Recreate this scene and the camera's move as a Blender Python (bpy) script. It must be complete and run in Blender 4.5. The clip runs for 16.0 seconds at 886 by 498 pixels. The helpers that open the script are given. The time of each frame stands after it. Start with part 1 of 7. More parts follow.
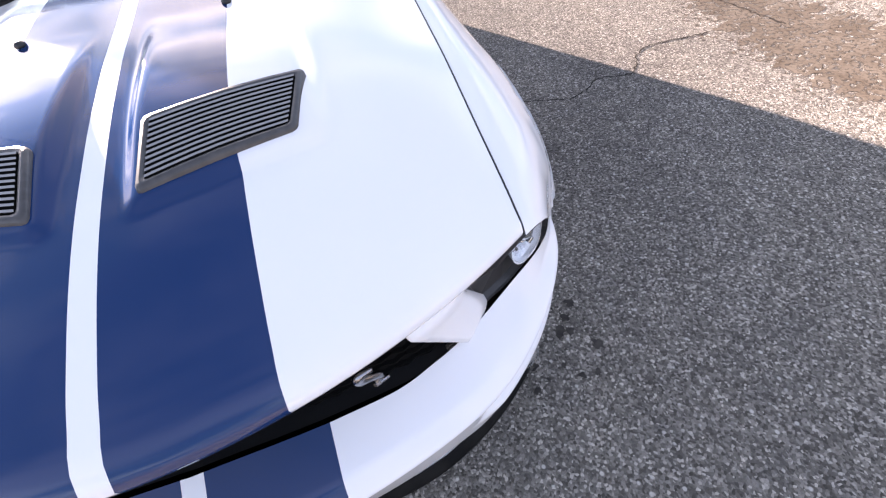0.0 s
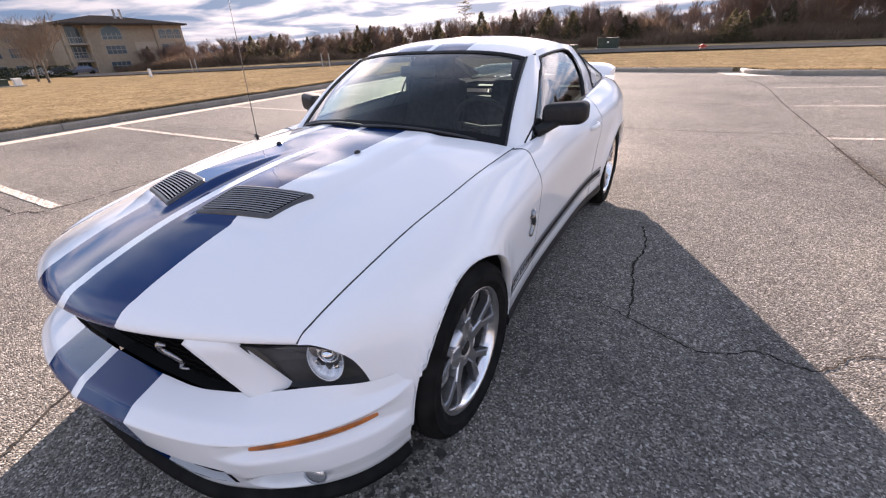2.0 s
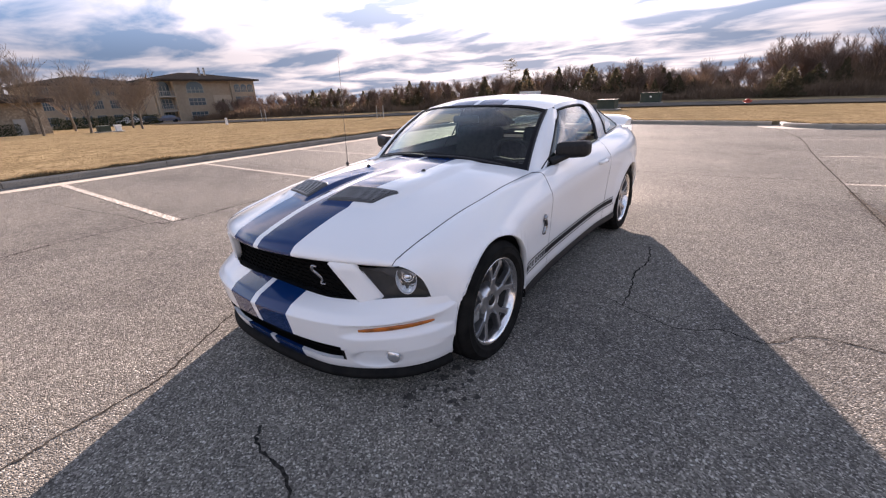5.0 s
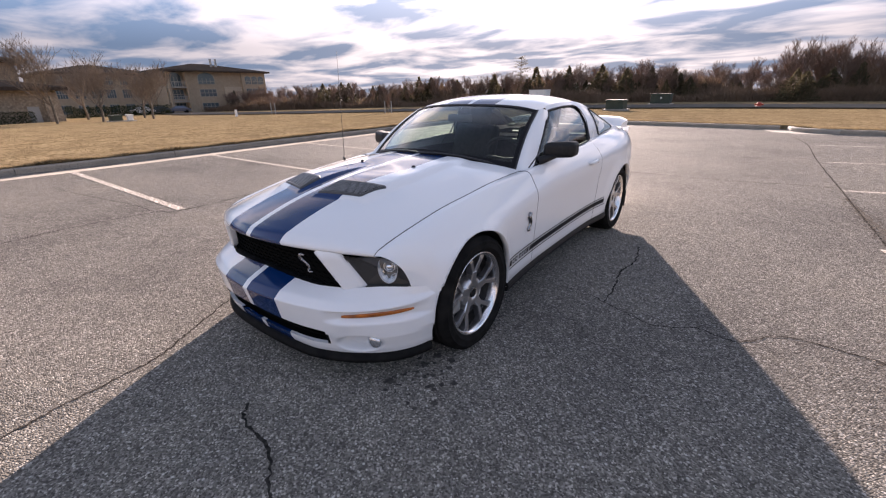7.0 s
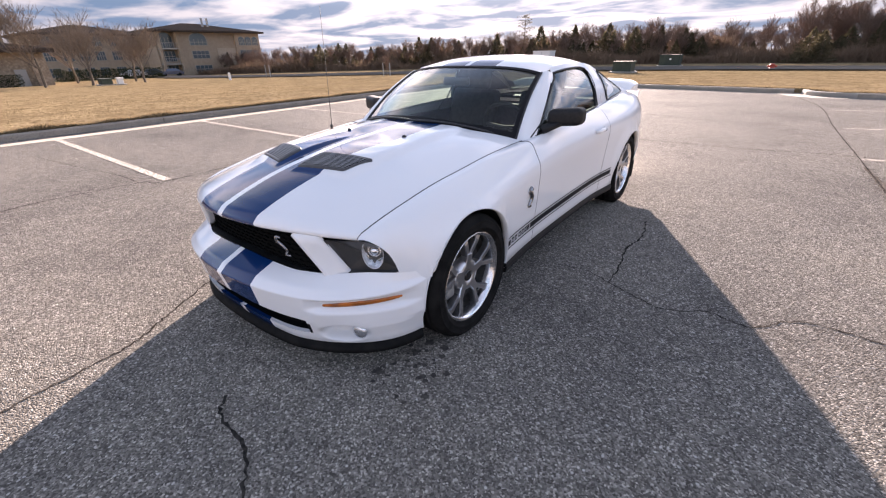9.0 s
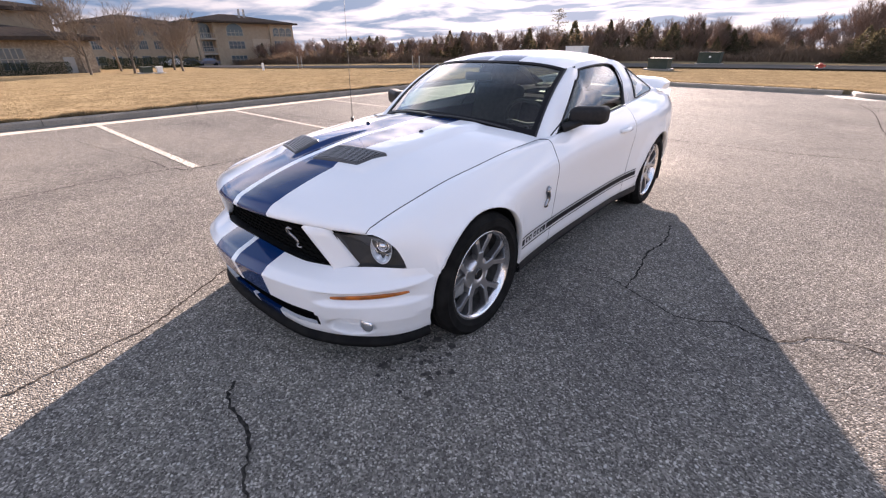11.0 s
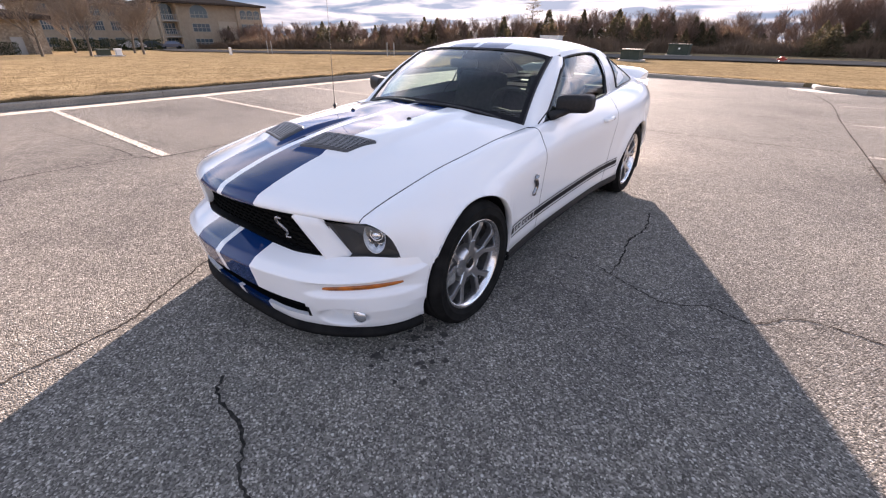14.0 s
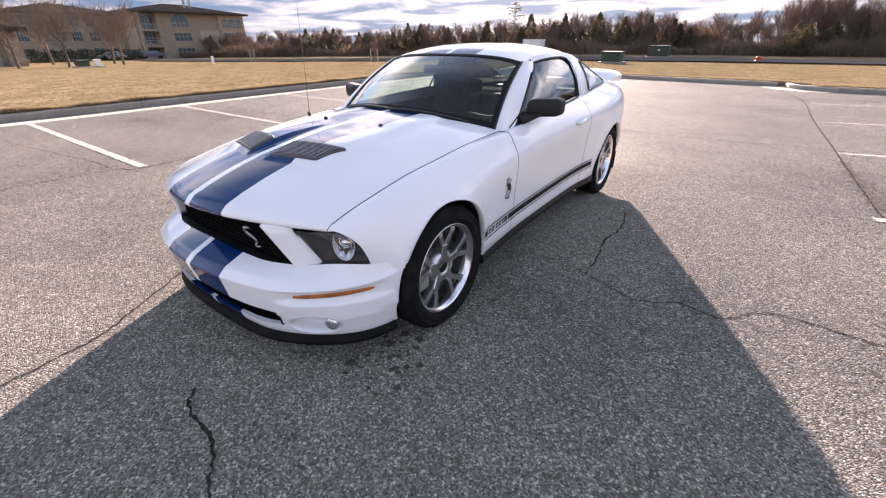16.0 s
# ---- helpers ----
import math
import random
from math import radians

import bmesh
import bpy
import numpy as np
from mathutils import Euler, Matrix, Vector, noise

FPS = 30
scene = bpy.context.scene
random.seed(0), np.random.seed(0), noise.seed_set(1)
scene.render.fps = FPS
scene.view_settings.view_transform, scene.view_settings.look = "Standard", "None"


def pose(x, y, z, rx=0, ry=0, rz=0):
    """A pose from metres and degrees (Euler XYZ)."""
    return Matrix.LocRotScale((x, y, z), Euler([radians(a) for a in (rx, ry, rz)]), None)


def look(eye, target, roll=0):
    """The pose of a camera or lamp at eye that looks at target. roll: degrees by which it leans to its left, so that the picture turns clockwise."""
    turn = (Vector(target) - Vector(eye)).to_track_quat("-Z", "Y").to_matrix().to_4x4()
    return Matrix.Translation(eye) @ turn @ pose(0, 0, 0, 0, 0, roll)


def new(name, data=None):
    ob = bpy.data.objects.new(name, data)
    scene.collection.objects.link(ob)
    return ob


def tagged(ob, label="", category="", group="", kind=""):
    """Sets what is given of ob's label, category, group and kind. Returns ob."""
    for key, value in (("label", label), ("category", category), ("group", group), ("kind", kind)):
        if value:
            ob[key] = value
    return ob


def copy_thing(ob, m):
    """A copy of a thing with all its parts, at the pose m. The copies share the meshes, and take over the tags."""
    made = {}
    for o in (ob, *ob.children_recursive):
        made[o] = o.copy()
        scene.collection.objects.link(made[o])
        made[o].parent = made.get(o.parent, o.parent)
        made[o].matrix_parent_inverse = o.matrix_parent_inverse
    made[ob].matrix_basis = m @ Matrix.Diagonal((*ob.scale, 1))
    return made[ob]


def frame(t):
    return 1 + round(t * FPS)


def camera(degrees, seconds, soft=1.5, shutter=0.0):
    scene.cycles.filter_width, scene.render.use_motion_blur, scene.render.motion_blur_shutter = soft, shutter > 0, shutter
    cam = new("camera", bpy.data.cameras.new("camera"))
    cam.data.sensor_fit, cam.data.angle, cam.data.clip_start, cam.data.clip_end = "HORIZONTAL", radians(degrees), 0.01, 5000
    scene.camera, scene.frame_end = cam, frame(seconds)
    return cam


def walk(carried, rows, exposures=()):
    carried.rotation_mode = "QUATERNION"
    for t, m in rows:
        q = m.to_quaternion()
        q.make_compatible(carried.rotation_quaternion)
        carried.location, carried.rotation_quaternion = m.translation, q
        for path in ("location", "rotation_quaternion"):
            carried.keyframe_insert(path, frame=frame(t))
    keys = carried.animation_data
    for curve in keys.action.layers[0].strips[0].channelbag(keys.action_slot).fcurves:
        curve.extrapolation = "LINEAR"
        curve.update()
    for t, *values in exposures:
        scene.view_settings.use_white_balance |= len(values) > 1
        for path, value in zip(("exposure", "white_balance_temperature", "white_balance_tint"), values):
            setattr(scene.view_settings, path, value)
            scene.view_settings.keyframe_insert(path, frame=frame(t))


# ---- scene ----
cam = camera(94.3, 16.0, 1.2)
PATH = [
    (0, (0.44, -1.045, 1.31), (0.707, 0.228, -0.21), -8.5),
    (0.2, (0.526, -1.133, 1.341), (0.674, 0.275, -0.072), -7.4),
    (0.5, (0.652, -1.2, 1.36), (0.613, 0.32, 0.061), -5.5),
    (0.7, (0.721, -1.194, 1.366), (0.642, 0.371, 0.124), -3.3),
    (1, (0.939, -1.11, 1.39), (0.72, 0.515, 0.245), -1.9),
    (1.2, (1.062, -1.088, 1.425), (0.743, 0.557, 0.337), -1.3),
    (1.5, (1.239, -1.039, 1.401), (0.664, 0.585, 0.384), -3.1),
    (1.7, (1.366, -1.051, 1.415), (0.629, 0.532, 0.448), -2.5),
    (2, (1.455, -1.086, 1.387), (0.538, 0.443, 0.48), -2.5),
    (2.5, (1.577, -1.317, 1.365), (0.576, 0.188, 0.509), -0.6),
    (3, (1.69, -1.442, 1.387), (0.679, 0.079, 0.571), -0.4),
    (3.5, (1.86, -1.515, 1.394), (0.78, -0.028, 0.605), -2.4),
    (4, (1.922, -1.629, 1.38), (0.79, -0.161, 0.629), -3.3),
    (4.5, (1.87, -1.777, 1.397), (0.753, -0.273, 0.697), -2.5),
    (7, (2.051, -1.8, 1.427), (0.914, -0.317, 0.714), -1.0),
    (7.5, (1.97, -1.75, 1.408), (0.861, -0.286, 0.616), -1.1),
    (8, (1.924, -1.706, 1.411), (0.845, -0.254, 0.559), -1.1),
    (10.5, (2.032, -1.509, 1.419), (0.859, -0.138, 0.556), -0.5),
    (11, (1.995, -1.552, 1.419), (0.811, -0.202, 0.539), -0.3),
    (11.5, (1.98, -1.556, 1.417), (0.793, -0.222, 0.518), -0.3),
    (12, (1.973, -1.552, 1.424), (0.786, -0.223, 0.515), -0.3),
    (12.5, (1.974, -1.541, 1.412), (0.783, -0.216, 0.504), -0.2),
    (13, (1.992, -1.517, 1.413), (0.803, -0.188, 0.507), -0.2),
    (13.5, (1.945, -1.562, 1.417), (0.775, -0.216, 0.511), 0.0),
    (14, (1.929, -1.596, 1.409), (0.848, -0.189, 0.485), 0.8),
    (14.5, (1.93, -1.618, 1.4), (0.925, -0.163, 0.464), 1.5),
    (15, (1.934, -1.621, 1.396), (0.943, -0.153, 0.466), 1.4),
    (15.5, (1.985, -1.582, 1.419), (0.962, -0.129, 0.501), 0.7),
    (16, (2.01, -1.551, 1.419), (0.961, -0.108, 0.513), -0.1),
]
EXPOSURES = [(0.0, 3.66, 7100, 31), (0.6, 3.45, 7100, 31), (1.5, 3.24, 7100, 31), (3.5, 3.0, 7100, 31), (4.5, 2.95, 7100, 31), (7.0, 2.76, 7100, 31), (8.0, 2.98, 7100, 31), (10.5, 3.2, 7100, 31), (16.0, 3.24, 7100, 31)]
walk(cam, [(t, look(eye, target, roll)) for t, eye, target, roll in PATH], EXPOSURES)

# ---- world, sun ----
SUN_AZ, SUN_EL = radians(27.4), radians(11.5)
SUN_DIR = Vector((-math.sin(SUN_AZ) * math.cos(SUN_EL), math.cos(SUN_AZ) * math.cos(SUN_EL), math.sin(SUN_EL)))
world = bpy.data.worlds.new("sky")
scene.world = world
world.use_nodes = True
wt = world.node_tree
wt.nodes.clear()
w_out = wt.nodes.new("ShaderNodeOutputWorld")
w_bg = wt.nodes.new("ShaderNodeBackground")
w_sky = wt.nodes.new("ShaderNodeTexSky")
w_sky.sky_type = "NISHITA"
w_sky.sun_disc = False
w_sky.sun_elevation = SUN_EL
w_sky.sun_rotation = -SUN_AZ
w_sky.air_density, w_sky.dust_density, w_sky.ozone_density = 1.0, 1.5, 1.5
w_bg.inputs["Strength"].default_value = 0.05
w_co = wt.nodes.new("ShaderNodeTexCoord")
# a flat cloud layer: its pattern closes up towards the horizon
w_sep = wt.nodes.new("ShaderNodeSeparateXYZ")
wt.links.new(w_co.outputs["Generated"], w_sep.inputs["Vector"])
w_high = wt.nodes.new("ShaderNodeMath")
w_high.operation = "MAXIMUM"
w_high.inputs[1].default_value = 0.0
wt.links.new(w_sep.outputs["Z"], w_high.inputs[0])
w_far = wt.nodes.new("ShaderNodeMath")
w_far.operation = "ADD"
w_far.inputs[1].default_value = 0.11
wt.links.new(w_high.outputs["Value"], w_far.inputs[0])
w_div = wt.nodes.new("ShaderNodeMath")
w_div.operation = "DIVIDE"
w_div.inputs[0].default_value = 1.0
wt.links.new(w_far.outputs["Value"], w_div.inputs[1])
w_layer = wt.nodes.new("ShaderNodeVectorMath")
w_layer.operation = "SCALE"
wt.links.new(w_co.outputs["Generated"], w_layer.inputs[0])
wt.links.new(w_div.outputs["Value"], w_layer.inputs["Scale"])
w_map = wt.nodes.new("ShaderNodeMapping")
w_map.inputs["Scale"].default_value = (1.0, 1.35, 0.0)
w_map.inputs["Rotation"].default_value = (0.0, 0.0, 0.75)
w_map.inputs["Location"].default_value = (3.1, 0.7, 0.0)
w_n = wt.nodes.new("ShaderNodeTexNoise")
w_n.inputs["Scale"].default_value = 0.95
w_n.inputs["Detail"].default_value = 7.0
w_n.inputs["Roughness"].default_value = 0.52
w_n.inputs["Distortion"].default_value = 0.35
w_ramp = wt.nodes.new("ShaderNodeValToRGB")
w_ramp.color_ramp.elements[0].position, w_ramp.color_ramp.elements[1].position = 0.42, 0.60
w_cl = wt.nodes.new("ShaderNodeMix")
w_cl.data_type = "RGBA"
w_cl.inputs["B"].default_value = (4.6, 4.7, 5.0, 1)
wt.links.new(w_layer.outputs["Vector"], w_map.inputs["Vector"])
wt.links.new(w_map.outputs["Vector"], w_n.inputs["Vector"])
wt.links.new(w_n.outputs["Fac"], w_ramp.inputs["Fac"])
# clouds scatter the sky's own light: brighter towards the sun
w_gain = wt.nodes.new("ShaderNodeMix")
w_gain.data_type = "RGBA"
w_gain.blend_type = "ADD"
w_gain.inputs["Factor"].default_value = 1.0
w_gain.inputs["B"].default_value = (1.20, 1.38, 1.56, 1)
# each colour channel of the sky is capped, which dims it near the sun
w_dk = wt.nodes.new("ShaderNodeMix")
w_dk.data_type, w_dk.blend_type = "RGBA", "DARKEN"
w_dk.inputs["Factor"].default_value = 1.0
w_dk.inputs["B"].default_value = (0.80, 1.42, 2.20, 1)
wt.links.new(w_sky.outputs["Color"], w_dk.inputs["A"])
w_dk2 = wt.nodes.new("ShaderNodeMix")
w_dk2.data_type, w_dk2.blend_type = "RGBA", "DARKEN"
w_dk2.inputs["Factor"].default_value = 1.0
w_dk2.inputs["B"].default_value = (1.75, 1.85, 1.95, 1)
wt.links.new(w_sky.outputs["Color"], w_dk2.inputs["A"])
# the veiled sun lights up the cloud round it
w_near = wt.nodes.new("ShaderNodeVectorMath")
w_near.operation = "DOT_PRODUCT"
w_near.inputs[1].default_value = SUN_DIR
wt.links.new(w_co.outputs["Generated"], w_near.inputs[0])
w_pos = wt.nodes.new("ShaderNodeMath")
w_pos.operation = "MAXIMUM"
w_pos.inputs[1].default_value = 0.0
wt.links.new(w_near.outputs["Value"], w_pos.inputs[0])
w_pow = wt.nodes.new("ShaderNodeMath")
w_pow.operation = "POWER"
w_pow.inputs[1].default_value = 9.0
wt.links.new(w_pos.outputs["Value"], w_pow.inputs[0])
w_veil = wt.nodes.new("ShaderNodeMapRange")
w_veil.inputs["To Min"].default_value, w_veil.inputs["To Max"].default_value = 0.25, 1.0
wt.links.new(w_ramp.outputs["Color"], w_veil.inputs["Value"])
w_amt = wt.nodes.new("ShaderNodeMath")
w_amt.operation = "MULTIPLY"
wt.links.new(w_pow.outputs["Value"], w_amt.inputs[0])
wt.links.new(w_veil.outputs["Result"], w_amt.inputs[1])
w_glow = wt.nodes.new("ShaderNodeMix")
w_glow.data_type, w_glow.blend_type = "RGBA", "ADD"
w_glow.inputs["B"].default_value = (5.2, 4.9, 4.3, 1)
w_glow.clamp_factor = False
wt.links.new(w_amt.outputs["Value"], w_glow.inputs["Factor"])
wt.links.new(w_cl.outputs["Result"], w_glow.inputs["A"])
wt.links.new(w_dk2.outputs["Result"], w_gain.inputs["A"])
wt.links.new(w_ramp.outputs["Color"], w_cl.inputs["Factor"])
w_li = wt.nodes.new("ShaderNodeMix")
w_li.data_type, w_li.blend_type = "RGBA", "LIGHTEN"
w_li.inputs["Factor"].default_value = 1.0
w_li.inputs["B"].default_value = (0.78, 1.22, 1.78, 1)
wt.links.new(w_dk.outputs["Result"], w_li.inputs["A"])
wt.links.new(w_li.outputs["Result"], w_cl.inputs["A"])
wt.links.new(w_gain.outputs["Result"], w_cl.inputs["B"])
# sunward sky dimmed low for the view; higher and anti-sun sky raised as fill
w_up = wt.nodes.new("ShaderNodeValToRGB")
for k_, (p_, g_) in enumerate(((0.0, 0.25), (0.09, 0.27), (0.18, 0.52), (0.32, 0.90), (0.55, 0.42), (1.0, 0.27))):
    e_ = w_up.color_ramp.elements[k_] if k_ < 1 else (w_up.color_ramp.elements[-1] if p_ == 1.0 else w_up.color_ramp.elements.new(p_))
    e_.position, e_.color = p_, (g_, g_, g_, 1)
w_dbl = wt.nodes.new("ShaderNodeMath")
w_dbl.operation = "MULTIPLY"
w_dbl.inputs[1].default_value = 2.0
w_dot = wt.nodes.new("ShaderNodeVectorMath")
w_dot.operation = "DOT_PRODUCT"
w_dot.inputs[1].default_value = (-math.sin(SUN_AZ), math.cos(SUN_AZ), 0.0)
w_anti = wt.nodes.new("ShaderNodeMapRange")
w_anti.interpolation_type = "SMOOTHSTEP"
w_anti.inputs["From Min"].default_value, w_anti.inputs["From Max"].default_value = 0.35, -0.75
w_fac = wt.nodes.new("ShaderNodeMix")
w_fac.data_type = "FLOAT"
w_fac.inputs["B"].default_value = 0.98
w_mul = wt.nodes.new("ShaderNodeVectorMath")
w_mul.operation = "SCALE"
wt.links.new(w_sep.outputs["Z"], w_up.inputs["Fac"])
wt.links.new(w_co.outputs["Generated"], w_dot.inputs[0])
wt.links.new(w_dot.outputs["Value"], w_anti.inputs["Value"])
wt.links.new(w_anti.outputs["Result"], w_fac.inputs["Factor"])
wt.links.new(w_up.outputs["Color"], w_dbl.inputs[0])
wt.links.new(w_dbl.outputs["Value"], w_fac.inputs["A"])
wt.links.new(w_glow.outputs["Result"], w_mul.inputs[0])
wt.links.new(w_fac.outputs["Result"], w_mul.inputs["Scale"])
wt.links.new(w_mul.outputs["Vector"], w_bg.inputs["Color"])
wt.links.new(w_bg.outputs["Background"], w_out.inputs["Surface"])

sun = new("sun", bpy.data.lights.new("sun", "SUN"))
sun.data.energy, sun.data.angle, sun.data.color = 5.0, radians(0.6), (1.0, 0.93, 0.80)
sun.matrix_world = look(SUN_DIR * 50, (0, 0, 0))


# ---- materials ----
def material(name, colour, rough=0.6, metal=0.0, coat=0.0, spec=0.5):
    m = bpy.data.materials.new(name)
    m.use_nodes = True
    b = m.node_tree.nodes["Principled BSDF"]
    b.inputs["Base Color"].default_value = (*colour, 1)
    b.inputs["Roughness"].default_value = rough
    b.inputs["Metallic"].default_value = metal
    b.inputs["Coat Weight"].default_value = coat
    b.inputs["Coat Roughness"].default_value = 0.02
    b.inputs["Specular IOR Level"].default_value = spec
    return m


def varied(name, c1, c2, scale, rough=0.8, detail=6.0, bump=0.0, bump_scale=None, c3=None, fine=None, wear=(0.48, 0.66), spec=0.5, space="Object", dist=0.01):
    """Two colours by noise, a finer speckle on top, and a bump."""
    m = material(name, c1, rough, spec=spec)
    m.node_tree.nodes["Principled BSDF"].inputs["Diffuse Roughness"].default_value = 1.0 if rough > 0.88 else 0.0
    t = m.node_tree
    b = t.nodes["Principled BSDF"]
    co = t.nodes.new("ShaderNodeTexCoord")
    n = t.nodes.new("ShaderNodeTexNoise")
    n.inputs["Scale"].default_value, n.inputs["Detail"].default_value = scale, detail
    r = t.nodes.new("ShaderNodeValToRGB")
    r.color_ramp.elements[0].color, r.color_ramp.elements[1].color = (*c1, 1), (*c2, 1)
    r.color_ramp.elements[0].position, r.color_ramp.elements[1].position = 0.35, 0.65
    t.links.new(co.outputs[space], n.inputs["Vector"])
    t.links.new(n.outputs["Fac"], r.inputs["Fac"])
    last = r.outputs["Color"]
    n2 = None
    if c3 is not None:
        n2 = t.nodes.new("ShaderNodeTexNoise")
        n2.inputs["Scale"].default_value, n2.inputs["Detail"].default_value = fine or scale * 12, 4.0
        r2 = t.nodes.new("ShaderNodeValToRGB")
        r2.color_ramp.elements[0].position, r2.color_ramp.elements[1].position = wear
        mx = t.nodes.new("ShaderNodeMix")
        mx.data_type = "RGBA"
        mx.inputs["B"].default_value = (*c3, 1)
        t.links.new(co.outputs[space], n2.inputs["Vector"])
        t.links.new(n2.outputs["Fac"], r2.inputs["Fac"])
        t.links.new(r2.outputs["Color"], mx.inputs["Factor"])
        t.links.new(last, mx.inputs["A"])
        last = mx.outputs["Result"]
    t.links.new(last, b.inputs["Base Color"])
    if bump:
        n3 = t.nodes.new("ShaderNodeTexNoise")
        n3.inputs["Scale"].default_value, n3.inputs["Detail"].default_value = bump_scale or scale * 10, 5.0
        bp = t.nodes.new("ShaderNodeBump")
        bp.inputs["Strength"].default_value, bp.inputs["Distance"].default_value = bump, dist
        t.links.new(co.outputs[space], n3.inputs["Vector"])
        t.links.new(n3.outputs["Fac"], bp.inputs["Height"])
        t.links.new(bp.outputs["Normal"], b.inputs["Normal"])
    return m


def paint(name, colour):
    """Clear-coated car paint with a faint orange peel and road dust."""
    m = material(name, colour, 0.45, coat=1.0, spec=0.0)
    t = m.node_tree
    b = t.nodes["Principled BSDF"]
    co = t.nodes.new("ShaderNodeTexCoord")
    n = t.nodes.new("ShaderNodeTexNoise")
    n.inputs["Scale"].default_value, n.inputs["Detail"].default_value = 260.0, 2.0
    bp = t.nodes.new("ShaderNodeBump")
    bp.inputs["Strength"].default_value, bp.inputs["Distance"].default_value = 0.05, 0.001
    t.links.new(co.outputs["Object"], n.inputs["Vector"])
    t.links.new(n.outputs["Fac"], bp.inputs["Height"])
    t.links.new(bp.outputs["Normal"], b.inputs["Coat Normal"])
    n2 = t.nodes.new("ShaderNodeTexNoise")
    n2.inputs["Scale"].default_value, n2.inputs["Detail"].default_value = 5.0, 8.0
    mr = t.nodes.new("ShaderNodeMapRange")
    mr.inputs["To Min"].default_value, mr.inputs["To Max"].default_value = 0.01, 0.06
    t.links.new(co.outputs["Object"], n2.inputs["Vector"])
    t.links.new(n2.outputs["Fac"], mr.inputs["Value"])
    t.links.new(mr.outputs["Result"], b.inputs["Coat Roughness"])
    return m


def glass(name, tint, gloss=1.0, least=0.05):
    """A thin pane: tinted see-through with a Fresnel gloss."""
    m = bpy.data.materials.new(name)
    m.use_nodes = True
    t = m.node_tree
    t.nodes.clear()
    out = t.nodes.new("ShaderNodeOutputMaterial")
    mix = t.nodes.new("ShaderNodeMixShader")
    tr = t.nodes.new("ShaderNodeBsdfTransparent")
    gl = t.nodes.new("ShaderNodeBsdfGlossy")
    lw = t.nodes.new("ShaderNodeLayerWeight")
    lw.inputs["Blend"].default_value = 0.5
    pw = t.nodes.new("ShaderNodeMath")
    pw.operation = "POWER"
    pw.inputs[1].default_value = 4.0
    fr = t.nodes.new("ShaderNodeMapRange")
    fr.inputs["To Min"].default_value, fr.inputs["To Max"].default_value = least, 1.0
    t.links.new(lw.outputs["Facing"], pw.inputs[0])
    t.links.new(pw.outputs["Value"], fr.inputs["Value"])
    tr.inputs["Color"].default_value = (*tint, 1)
    gl.inputs["Roughness"].default_value = 0.02
    gl.inputs["Color"].default_value = (gloss, gloss, gloss, 1)
    t.links.new(fr.outputs["Result"], mix.inputs["Fac"])
    t.links.new(tr.outputs["BSDF"], mix.inputs[1])
    t.links.new(gl.outputs["BSDF"], mix.inputs[2])
    t.links.new(mix.outputs["Shader"], out.inputs["Surface"])
    return m


